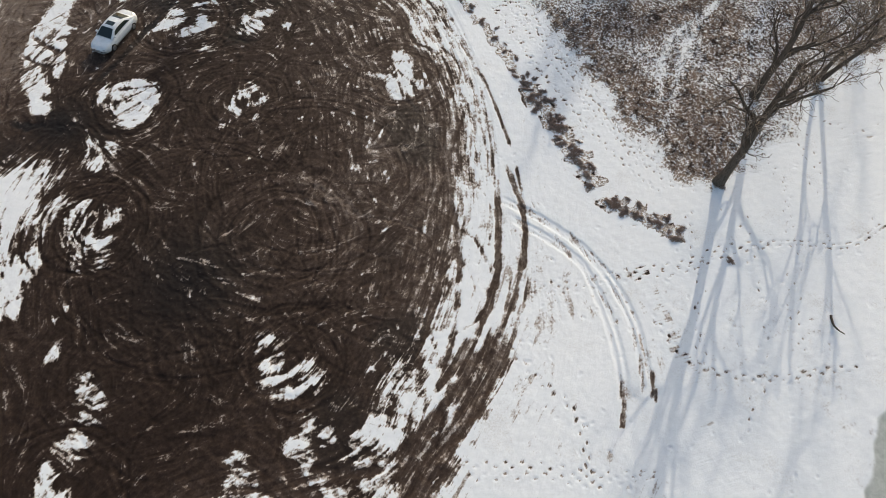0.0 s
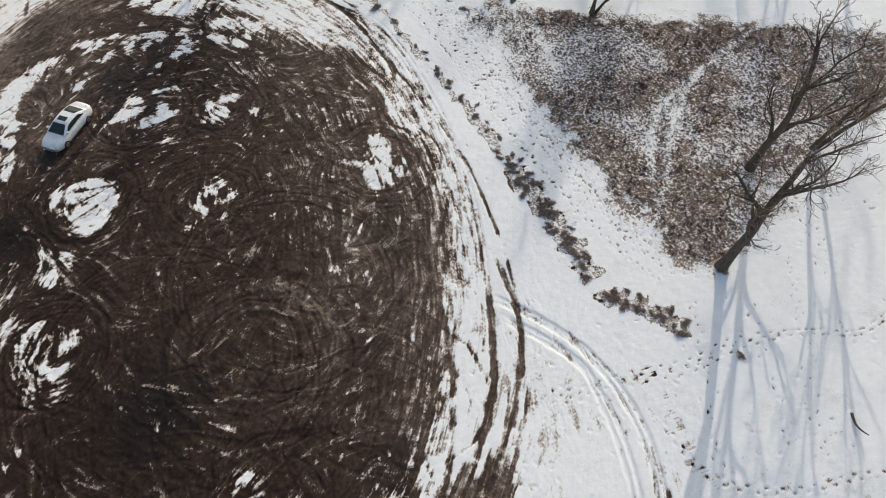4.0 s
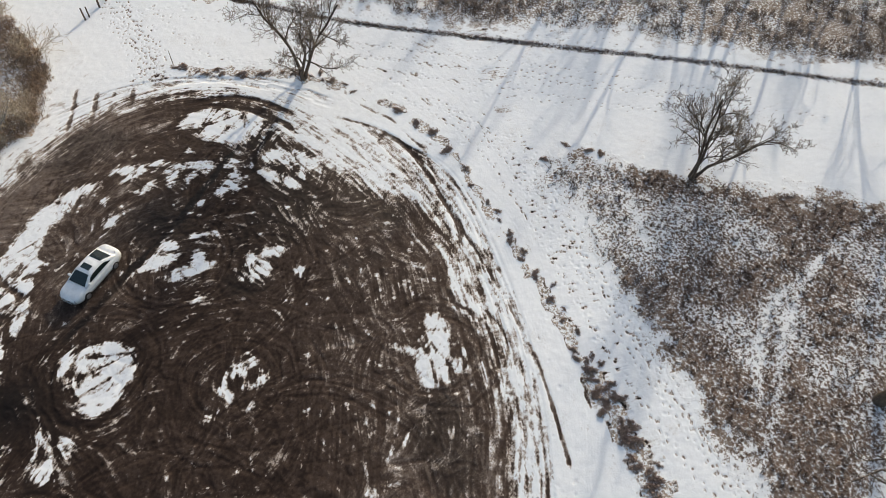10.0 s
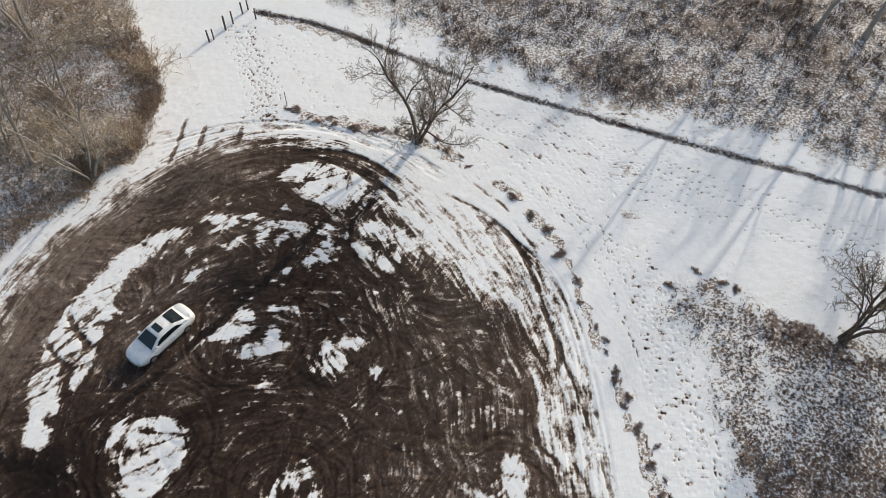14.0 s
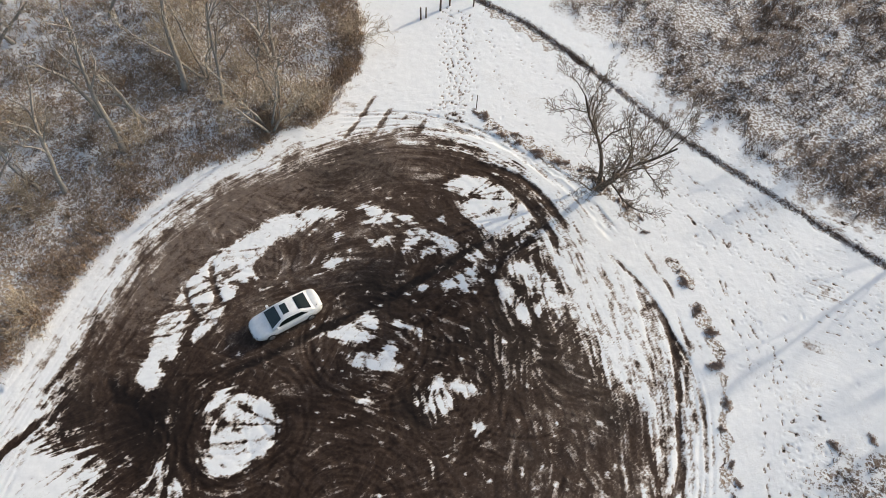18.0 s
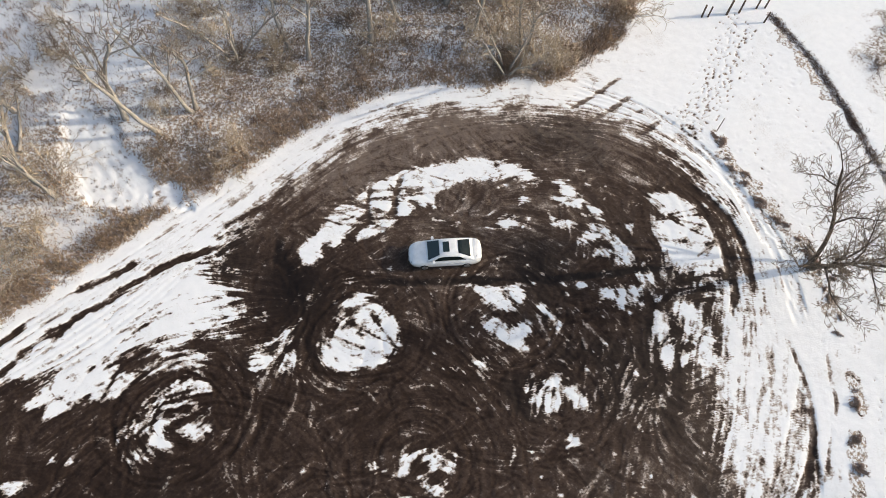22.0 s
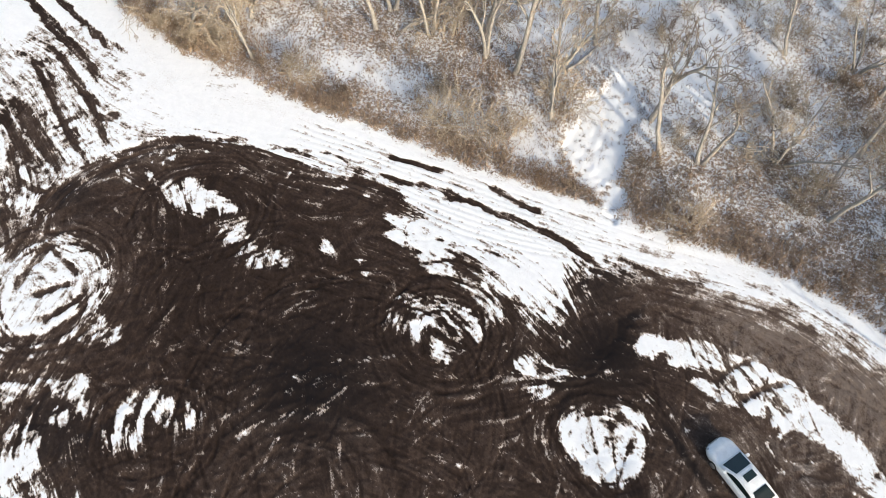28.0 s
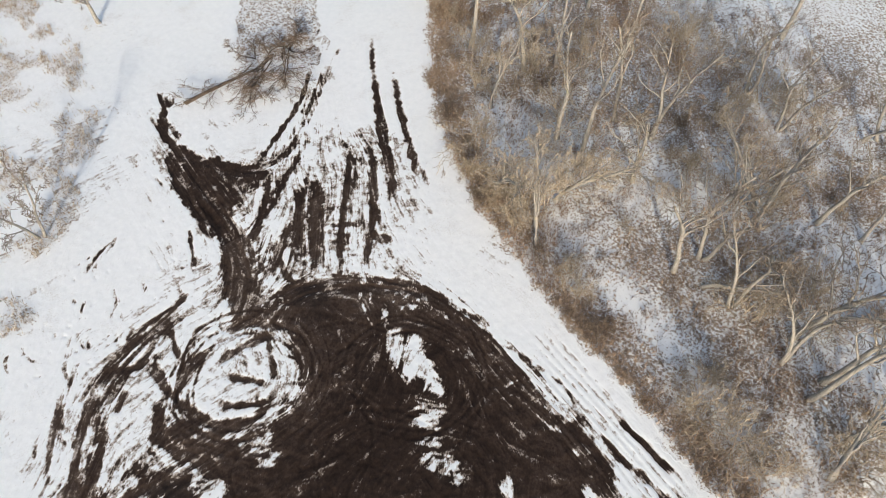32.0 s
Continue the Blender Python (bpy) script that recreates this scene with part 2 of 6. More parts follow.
# ---- mesh helpers ----
def part(name, bm, mat, parent=None, label=""):
    me = bpy.data.meshes.new(name)
    bm.to_mesh(me)
    bm.free()
    me.materials.append(mat)
    ob = new(name, me)
    if parent:
        ob.parent = parent
    if label:
        ob["label"] = label
    return ob


def raw_mesh(name, verts, faces, mat, smooth=False):
    """verts (n, 3) and faces (m, 3 or 4) as arrays."""
    me = bpy.data.meshes.new(name)
    k = faces.shape[1]
    me.vertices.add(len(verts))
    me.vertices.foreach_set("co", np.ascontiguousarray(verts, np.float32).ravel())
    me.loops.add(faces.size)
    me.loops.foreach_set("vertex_index", np.ascontiguousarray(faces, np.int32).ravel())
    me.polygons.add(len(faces))
    me.polygons.foreach_set("loop_start", np.arange(0, faces.size, k, dtype=np.int32))
    if smooth:
        me.polygons.foreach_set("use_smooth", np.ones(len(faces), bool))
    me.materials.append(mat)
    me.update(calc_edges=True)
    me.validate()
    return me


def lattice(ix, iy, seed):
    h = (ix.astype(np.int64) * 374761393 + iy.astype(np.int64) * 668265263 + seed * 974634777) & 0xFFFFFFFF
    h = ((h ^ (h >> 13)) * 1274126177) & 0xFFFFFFFF
    h = ((h ^ (h >> 16)) * 2246822519) & 0xFFFFFFFF
    return ((h ^ (h >> 15)) & 0xFFFF) / 65535.0


def vnoise(x, y, seed=0):
    ix, iy = np.floor(x), np.floor(y)
    fx, fy = x - ix, y - iy
    fx, fy = fx * fx * (3 - 2 * fx), fy * fy * (3 - 2 * fy)
    a, b = lattice(ix, iy, seed), lattice(ix + 1, iy, seed)
    c, d = lattice(ix, iy + 1, seed), lattice(ix + 1, iy + 1, seed)
    return (a + (b - a) * fx) * (1 - fy) + (c + (d - c) * fx) * fy


def fbm(x, y, seed=0, octaves=4):
    s, amp, tot = 0.0, 1.0, 0.0
    for o in range(octaves):
        s = s + amp * vnoise(x * 2 ** o, y * 2 ** o, seed + 17 * o)
        tot += amp
        amp *= 0.55
    return s / tot


def smooth_step(v, lo, hi):
    k = np.clip((v - lo) / (hi - lo), 0, 1)
    return k * k * (3 - 2 * k)


def curve_through(pts, n=6, closed=False):
    p = np.array(pts, float)
    k = len(p)
    out = []
    for i in range(k if closed else k - 1):
        if closed:
            a, b, c, d = p[i - 1], p[i], p[(i + 1) % k], p[(i + 2) % k]
        else:
            a, b, c, d = p[max(i - 1, 0)], p[i], p[i + 1], p[min(i + 2, k - 1)]
        for u in np.arange(n) / n:
            out.append(0.5 * (2 * b + (c - a) * u + (2 * a - 5 * b + 4 * c - d) * u * u + (3 * b - a - 3 * c + d) * u ** 3))
    if not closed:
        out.append(p[-1])
    return np.array(out)


def inside(px, py, poly):
    r = np.zeros(px.shape, bool)
    j = len(poly) - 1
    for i in range(len(poly)):
        (xi, yi), (xj, yj) = poly[i], poly[j]
        if yi != yj:
            r ^= ((yi > py) != (yj > py)) & (px < (xj - xi) * (py - yi) / (yj - yi) + xi)
        j = i
    return r


def line_distance(px, py, pts):
    """Distance to a polyline, and the arc length at the nearest point."""
    best = np.full(px.shape, 1e9)
    arc = np.zeros(px.shape)
    run = 0.0
    for (ax, ay), (bx, by) in zip(pts[:-1], pts[1:]):
        dx, dy = bx - ax, by - ay
        ln = math.hypot(dx, dy)
        if ln < 1e-6:
            continue
        u = np.clip(((px - ax) * dx + (py - ay) * dy) / ln ** 2, 0, 1)
        d = np.hypot(px - ax - u * dx, py - ay - u * dy)
        near = d < best
        best = np.where(near, d, best)
        arc = np.where(near, run + u * ln, arc)
        run += ln
    return best, arc


# ---- plan of the ground ----
PIT = curve_through([(-13.5, 64.2), (-9.9, 65.4), (-6.5, 65.8), (-2.6, 65.0), (0.5, 62.8), (4.0, 58.2), (7.0, 53.4), (9.4, 49.4), (10.8, 45.0), (11.3, 39.0),
    (10.6, 33.5), (9.2, 28.0), (8.0, 25.0), (6.5, 22.0), (5.0, 18.2), (3.5, 15.6), (1.4, 13.4), (0.6, 10.6), (-1.8, 9.6), (-4.6, 9.4),
    (-7.4, 9.6), (-10.1, 9.9), (-12.2, 8.2), (-12.6, 4.6), (-15.0, 3.0), (-18.0, 4.8), (-20.9, 7.6), (-22.4, 10.6), (-23.0, 14.5), (-23.0, 18.5),
    (-23.6, 21.0), (-23.0, 23.5), (-21.8, 26.0), (-20.7, 27.4), (-20.6, 29.2), (-19.9, 31.8), (-18.7, 34.4), (-19.1, 37.2), (-22.0, 37.2), (-23.5, 39.2), (-24.0, 46.0),
    (-23.8, 51.2), (-21.5, 56.4), (-18.0, 60.6)], 4, True)
WOODS = [(-45, -24), (-40.6, -17.6), (-33.8, -8.1), (-31.1, -2.1), (-29.4, 3.4), (-28.5, 8.7), (-28, 14), (-27.8, 18), (-27.7, 22), (-27.3, 27),
    (-27.2, 31), (-27.4, 37.5), (-27, 41.5), (-27, 46), (-26.6, 50), (-26.0, 53.3), (-24.6, 56.8), (-21.4, 60.3), (-18.3, 65.3), (-18.4, 70.8),
    (-19.0, 73), (-21.2, 76.6), (-27, 88), (-36, 106), (-160, 300), (-700, 300), (-700, -160), (-140, -100)]
MEADOW = [(19, 53.2), (23.3, 53), (29.5, 49.6), (35.5, 46.8), (41.7, 44.4), (47, 42.3), (53, 40), (62, 36.5), (62, 34), (47.8, 31.4),
    (43.5, 30.5), (38, 28.5), (35.2, 25.9), (31.6, 24.6), (28.1, 22.9), (25.2, 24.6), (24.5, 27.9), (23.7, 30.5), (23.2, 33.2), (22.6, 36.6),
    (21.8, 39.7), (21.2, 43.5), (20.6, 47.5)]
NORTH_BRUSH = [(-5.5, 84), (3.4, 78.8), (6.9, 76.6), (13.6, 73.1), (18.2, 71.4), (25.1, 69.1), (31.9, 67.1), (38.2, 64.6), (43.1, 62.8), (55, 58.2),
    (90, 45), (700, 45), (700, 700), (-30, 700), (-10, 110)]
SOUTH_STUBBLE = [(-22, -19.9), (-27.5, -16), (-31.9, -23.6), (-52, -52), (-44, -60)]
SOUTH_WEEDS = [(1.8, -4.6), (0.3, -3.8), (-3.6, -10), (-7, -14), (-10.4, -20.8), (-12.8, -31), (-18, -40), (8, -46), (24, -24), (8, -7)]
STRIPS = [(-16.25, 62.4, -15.8, 68.7), (-14.55, 62.4, -14.2, 67.8), (-13.1, 64.7, -12.8, 67.5), (-11.5, 65.1, -11.3, 67.6)]
GULLY = curve_through([(-27.0, 37.9), (-28.7, 35.7), (-30.3, 33.8), (-32.4, 33.2), (-35.4, 33.2), (-37.7, 34.6), (-38.8, 36.0), (-37.0, 37.4), (-33.8, 37.3), (-30.8, 37.8)], 3, True)
POND = [(34.8, 11.5), (32.8, 8.0), (30.0, 5.0), (26.2, 1.0), (20, -6), (30, -30), (70, -20), (60, 8)]


def grow_axis(stops, steps, far_lo, far_hi):
    """Grid lines, close together over the car park and wider towards the horizon."""
    a = [v for u, w, d in zip(stops[:-1], stops[1:], steps) for v in np.linspace(u, w, int((w - u) / d), endpoint=False)]
    lo, hi = stops[0], stops[-1]
    for sign, far, start in ((-1, far_lo, lo), (1, far_hi, hi)):
        s, v = 0.30, start
        while abs(v - start) < 24 and (far - v) * sign > 0:
            v += sign * s
            a.append(v)
        while (far - v) * sign > 0:
            s *= 1.22
            v += sign * s
            a.append(v)
    return np.unique(np.round(np.array(a), 4))


AX = grow_axis((-30.0, -27.2, 24.0, 38.0), (0.13, 0.088, 0.14), -1500, 1500)
AY = grow_axis((-21.0, -4.0, 70.0, 82.0), (0.14, 0.088, 0.12), -1400, 1600)
GX, GY = np.meshgrid(AX, AY)
C = np.ones(GX.shape)
LIT = np.zeros(GX.shape)
WET_SHADE = np.zeros(GX.shape)
ICE = np.zeros(GX.shape)
H = np.zeros(GX.shape)
TONE = np.zeros(GX.shape)
RUSSET = np.zeros(GX.shape)
WAY_C = np.zeros(GX.shape)
WAY_S = np.zeros(GX.shape)
LOT = (slice(*np.searchsorted(AY, (-20.9, 70.0))), slice(*np.searchsorted(AX, (-29.9, 20.0))))


def lay_way(w, ax, ay, k):
    """Note which way wheels ran; opposite ways count as one."""
    n = np.maximum(np.hypot(ax, ay), 1e-6)
    ax, ay = ax / n, ay / n
    WAY_C[w] += (ax * ax - ay * ay) * k
    WAY_S[w] += 2 * ax * ay * k


def drawn_out(v, length, stride=1.0, way=None):
    """A map over the car park, smeared along the way of the wheels."""
    wc, ws = way or (WAY_C[LOT], WAY_S[LOT])
    a = 0.5 * np.arctan2(ws, wc).astype(np.float32)
    tx, ty = np.cos(a) * stride, np.sin(a) * stride
    n0, n1 = v.shape
    v = v.astype(np.float32).ravel()
    txf, tyf = tx.ravel(), ty.ravel()
    y0, x0 = np.meshgrid(np.arange(n0, dtype=np.float32), np.arange(n1, dtype=np.float32), indexing="ij")
    acc = v.copy()
    for sign in (1, -1):
        x, y, dx, dy = x0.ravel().copy(), y0.ravel().copy(), txf * sign, tyf * sign
        for k in range(length):
            x += dx
            y += dy
            i = (np.clip(y + 0.5, 0, n0 - 1).astype(np.int32) * n1 + np.clip(x + 0.5, 0, n1 - 1).astype(np.int32))
            acc += v[i]
            ex, ey = txf[i], tyf[i]
            s = np.where(ex * dx + ey * dy < 0, np.float32(-1), np.float32(1))
            dx, dy = ex * s, ey * s
    return (acc / (2 * length + 1)).reshape(n0, n1)


def even_out(v):
    return np.clip(0.5 + 0.24 * (v - v.mean()) / v.std(), 0, 1)


def drag_marks(seed, way=None, far=1):
    """Streaks of three widths along the way of the wheels."""
    x, y = GX[LOT], GY[LOT]
    a = drawn_out(np.random.default_rng(seed).random(x.shape), 7 * far, 1.0, way)
    b = drawn_out(vnoise(x * 5.0, y * 5.0, seed + 1), 6 * far, 1.4, way)
    c = drawn_out(vnoise(x * 1.9, y * 1.9, seed + 2), 6 * far, 1.8, way)
    d = fbm(x * 2.3, y * 2.3, seed + 3, 4)
    return even_out(0.40 * even_out(a) + 0.40 * even_out(b) + 0.20 * even_out(c) + 0.30 / far ** 2 * even_out(d))


def stray_ways(seed, count=44):
    """Many crossing arcs, each later one over the earlier ones."""
    rng = random.Random(seed)
    x, y = GX[LOT], GY[LOT]
    wc, ws = 0.1 * np.cos(0.3 * x), 0.1 * np.sin(0.3 * y)
    for k in range(count):
        cx, cy, r = rng.uniform(-22, 10), rng.uniform(2, 64), rng.choice((4, 5.5, 7, 9, 13)) * rng.uniform(0.8, 1.2)
        f = np.exp(-((np.hypot(x - cx, y - cy) - r) / rng.uniform(0.6, 1.6)) ** 2)
        a = 2 * (np.arctan2(y - cy, x - cx) + math.pi / 2)
        wc, ws = wc * (1 - 0.8 * f) + np.cos(a) * f, ws * (1 - 0.8 * f) + np.sin(a) * f
    return wc, ws


def window(x0, x1, y0, y1):
    i0, i1 = np.searchsorted(AX, (x0, x1))
    j0, j1 = np.searchsorted(AY, (y0, y1))
    w = (slice(max(j0 - 1, 0), j1 + 1), slice(max(i0 - 1, 0), i1 + 1))
    return w, GX[w], GY[w]


def around(pts, pad):
    p = np.array(pts)
    return window(p[:, 0].min() - pad, p[:, 0].max() + pad, p[:, 1].min() - pad, p[:, 1].max() + pad)


def stroke(pts, width, value=0.1, strength=1.0, depth=0.04, broken=0.0, seed=1, wet_shade=0.0, curved=True, ragged=0.5):
    """A tyre rut or track along a line."""
    p = curve_through(pts, 4) if curved and len(pts) > 2 else np.array(pts, float)
    w, x, y = around(p, width * 2 + 0.6)
    d, s = line_distance(x, y, p)
    wide = width * (1 - ragged + 2 * ragged * vnoise(s * 1.1, s * 0 + 3.3, seed))
    d = d + (vnoise(x * 2.1, y * 2.1, seed + 5) - 0.5) * width * 0.5
    k = 1 - smooth_step(d, wide * 0.3, wide * 0.5 + 0.12)
    total = s.max()
    k = k * smooth_step(s, 0, min(1.5, total * 0.2)) * (1 - smooth_step(s, total - min(1.5, total * 0.2), total))
    if broken:
        k = k * smooth_step(vnoise(s * 0.75, s * 0 + 9.1, seed + 2), broken - 0.12, broken + 0.12)
    k = k * strength
    gy, gx = np.gradient(s)
    lay_way(w, gx, gy, 0.4 * np.exp(-(d / (width + 0.4)) ** 2))
    TONE[w] -= 0.03 * k
    C[w] = C[w] * (1 - k) + np.minimum(value, C[w]) * k
    H[w] -= depth * k
    if wet_shade:
        WET_SHADE[w] = np.maximum(WET_SHADE[w], wet_shade * k)


def ring(cx, cy, r, a0, a1, width, value=0.05, strength=0.8, depth=0.03, seed=1, squash=1.0, tilt=0.0):
    """One wheel's sweep round a turn, from a0 to a1 degrees."""
    w, x, y = window(cx - r - 1.2, cx + r + 1.2, cy - r - 1.2, cy + r + 1.2)
    ct, st = math.cos(tilt), math.sin(tilt)
    u, v = (x - cx) * ct + (y - cy) * st, (-(x - cx) * st + (y - cy) * ct) / squash
    rr, th = np.hypot(u, v), np.degrees(np.arctan2(v, u))
    span = (a1 - a0)
    th = np.mod(th - a0, 360)
    wob = (vnoise(th * r * 0.012, th * 0 + 1.7, seed) - 0.5) * 0.5
    k = 1 - smooth_step(np.abs(rr - r - wob), width * 0.3, width * 0.5 + 0.09)
    ends = smooth_step(th, 0, 14) * (1 - smooth_step(th, span - 14, span)) if span < 350 else 1.0
    k = k * ends * strength * (0.45 + 0.75 * vnoise(th * r * 0.03, rr * 3.0, seed + 3))
    k = np.clip(k, 0, 1)
    C[w] = C[w] * (1 - k) + value * k
    rim = np.exp(-((np.abs(rr - r - wob) - width * 0.9) / (0.3 * width + 0.05)) ** 2) * ends
    TONE[w] += (-0.17 if value < 0.12 else 0.06) * k + 0.07 * strength * rim
    H[w] -= depth * k


def patch(pts, seed=1, torn=0.0):
    """Snow left lying in a given outline, with a torn edge; torn also breaks it up inside."""
    p = curve_through(pts, 3, True)
    w, x, y = around(p, 1.0)
    d, _ = line_distance(x, y, np.vstack([p, p[:1]]))
    sd = np.where(inside(x, y, p), d, -d)
    jag = (fbm(x * 2.4, y * 2.4, seed, 3) - 0.5) * (0.30 + 0.7 * torn) + (vnoise(x * 7.5, y * 7.5, seed + 9) - 0.5) * 0.22 + (FULL[w] - 0.5) * (0.35 + 0.8 * torn)
    k = smooth_step(sd + jag + 0.10, -0.20, 0.24)
    pits = smooth_step(fbm(x * 2.6, y * 2.6, seed + 40, 3), 0.60 - 0.12 * torn, 0.74 - 0.10 * torn)
    combed = smooth_step(COMB[w], 0.66 - 0.10 * torn, 0.90 - 0.08 * torn)
    k = k * (1 - (0.25 + 0.6 * torn) * pits) * (1 - (0.25 + 0.6 * torn) * combed)
    # wheels that crossed it in straight lines
    rng = random.Random(seed)
    turn = rng.uniform(0, math.pi)
    for _ in range(int(1.2 * math.sqrt(np.ptp(p[:, 0]) * np.ptp(p[:, 1])))):
        a, c = turn + rng.gauss(0, 0.35), p[rng.randrange(len(p))] * 0.6 + p.mean(0) * 0.4
        off = np.abs(-(x - c[0]) * math.sin(a) + (y - c[1]) * math.cos(a))
        k = k * (1 - rng.uniform(0.3, 0.85) * (1 - smooth_step(off + 0.10 * (FULL[w] - 0.5), 0.03, rng.uniform(0.10, 0.20))))
    C[w] = np.maximum(C[w], C[w] * (1 - k) + (1.0 - 0.36 * torn) * k)
    H[w] += 0.004 * k


def earth(pts, seed, strength=0.95):
    """Earth laid bare in a given outline, its edge torn along the way of the wheels."""
    p = curve_through(pts, 3, True)
    w, x, y = around(p, 1.6)
    d, _ = line_distance(x, y, np.vstack([p, p[:1]]))
    sd = np.where(inside(x, y, p), d, -d) + (fbm(x * 1.1, y * 1.1, seed, 3) - 0.5) * 1.6 + (FULL[w] - 0.5) * 1.3
    k = strength * smooth_step(sd, -0.35, 0.45)
    C[w] = C[w] * (1 - k) + np.minimum(C[w], 0.05) * k


def rut(pts, width, seed, wet_shade=0.0):
    """A wheel's cut through snow down to the earth, with ragged sides."""
    stroke(pts, width, 0.05, 0.97, 0.04, 0.06, seed, wet_shade, True, 0.36)


def footprints(pts, gap=0.62, side=0.13, size=0.14, seed=1, wander=0.0, value=0.52):
    """A walked line: one dent to the left, one to the right."""
    p = curve_through(pts, 8)
    rng = random.Random(seed)
    run = np.concatenate([[0], np.cumsum(np.hypot(*np.diff(p, axis=0).T))])
    s, k = 0.0, 1
    while s < run[-1]:
        x, y = np.interp(s, run, p[:, 0]), np.interp(s, run, p[:, 1])
        x2, y2 = np.interp(s + 0.3, run, p[:, 0]), np.interp(s + 0.3, run, p[:, 1])
        a = math.atan2(y2 - y, x2 - x) + rng.uniform(-0.2, 0.2)
        off = side * k + rng.uniform(-1, 1) * wander
        x, y = x - math.sin(a) * off, y + math.cos(a) * off
        dent(x, y, a, size * rng.uniform(0.95, 1.5), size * rng.uniform(0.55, 0.8), value)
        s, k = s + gap * rng.uniform(0.7, 1.3), -k


def dent(x, y, a, rx, ry, value):
    w, gx, gy = window(x - 0.5, x + 0.5, y - 0.5, y + 0.5)
    u, v = (gx - x) * math.cos(a) + (gy - y) * math.sin(a), -(gx - x) * math.sin(a) + (gy - y) * math.cos(a)
    q = np.hypot(u / rx, v / ry)
    k = 1 - smooth_step(q, 0.5, 1.25)
    C[w] = np.minimum(C[w], 1 - (1 - value) * k)
    H[w] -= 0.032 * k
    H[w] += 0.006 * np.exp(-((q - 1.5) / 0.35) ** 2)


# the car park: snow scraped to bare earth
pit_w, px_, py_ = around(PIT, 6.0)
pd, ps = line_distance(px_, py_, np.vstack([PIT, PIT[:1]]))
sd = np.where(inside(px_, py_, PIT), pd, -pd)
LOOPS = [(-12.4, 41.0, 3.4), (-4.2, 39.0, 2.9), (-3.2, 26.4, 5.4), (-15.4, 31.0, 3.4), (-4.0, 17.4, 3.6), (-7.5, 49.5, 5.5),
    (-1.8, 47.4, 2.6), (-18.7, 13.2, 3.2), (-7.4, 12.0, 1.9), (-9.0, 57.0, 7.5), (5.0, 36.0, 5.0), (-9.0, 20.0, 4.0)]
lay_way(pit_w, *(np.gradient(np.where(sd > 0, sd, -pd))[k] * f for k, f in ((0, -1.0), (1, 1.0))), 1.1 * np.exp(-np.abs(sd) / 3.0))
lay_way(pit_w, -(py_ - 39.0) * 0.62, (px_ + 6.0) * 1.6, 0.4)
for k, (a, b, r) in enumerate(LOOPS):
    q = np.hypot(px_ - a, py_ - b)
    lay_way(pit_w, -(py_ - b), px_ - a, (1.0 if k in (0, 1, 3, 7) else 0.3) * np.exp(-((q - 0.8 * r) / (0.55 * r)) ** 2))
lane_d, lane_s = line_distance(px_, py_, curve_through([(-24.6, 8), (-24.8, 20), (-23.4, 30), (-21.5, 35), (-17.5, 39)], 4))
gy_, gx_ = np.gradient(lane_s)
lay_way(pit_w, gx_, gy_, 2.4 * np.exp(-(lane_d / 4.0) ** 2) * (py_ < 40))
fan_d, fan_s = line_distance(px_, py_, curve_through([(-27.0, -8.0), (-20.0, 4.0), (-15.0, 12.0)], 4))
gy_, gx_ = np.gradient(fan_s)
lay_way(pit_w, gx_, gy_, 1.6 * np.exp(-(fan_d / 5.0) ** 2) * (py_ < 9))
slow = fbm(px_ * 0.16, py_ * 0.16, 91, 2) * 6.3
lay_way(pit_w, np.cos(slow), np.sin(slow), 0.22)
FULL = np.full(GX.shape, 0.5)
FULL[LOT] = drag_marks(5, None, 3)
COMB = np.full(GX.shape, 0.5)
STRAY = stray_ways(17), stray_ways(18)
COMB[LOT] = drag_marks(6, STRAY[1])
inner = np.zeros(GX.shape)
inner[pit_w] = smooth_step(sd, 1.0, 2.6)
streak = FULL[pit_w]
torn = fbm(px_ * 0.5, py_ * 0.5, 21, 3)
north_east = np.exp(-(((px_ - 5.0) / 7.0) ** 2 + ((py_ - 57.5) / 6.5) ** 2))
east = smooth_step(px_, 2.0, 8.0)
north_west = smooth_step(-px_, 6.0, 14.0) * smooth_step(py_, 36.0, 44.0)
west = smooth_step(-px_, 15.0, 19.0) * (1 - smooth_step(py_, 38.0, 42.0))
reach = np.where(sd < 0, 1.5 * sd, sd) + (streak - 0.5) * (3.0 - 1.5 * north_west - 1.0 * west) + (torn - 0.5) * 2.0 - 0.5 * north_east + 1.3 * east + 0.3 * west * (1 - smooth_step(py_, 24.0, 28.0))
bare = smooth_step(reach, -1.3 - 1.1 * east - 1.9 * north_west, 1.1 + 0.8 * east + 0.7 * north_west)
base = 0.03 + 0.07 * smooth_step(px_, 0, 8) + 0.45 * north_east * smooth_step(streak, 0.40, 0.7) + 0.17 * smooth_step(px_, 4, 10) * smooth_step(streak, 0.5, 0.85)
C[pit_w] = 1 - bare * (1 - base)
dark_heart = np.exp(-(((px_ + 12) / 10) ** 2 + ((py_ - 20) / 11) ** 2)) + np.exp(-(((px_ + 17) / 3.5) ** 2 + ((py_ - 40) / 3.5) ** 2))
TONE[pit_w] += 0.27 * smooth_step(-px_, 4, 13) * smooth_step(py_, 42, 50) + 0.08 * (1 - smooth_step(py_, 5, 13))
TONE[pit_w] -= 0.16 * np.clip(dark_heart, 0, 1)
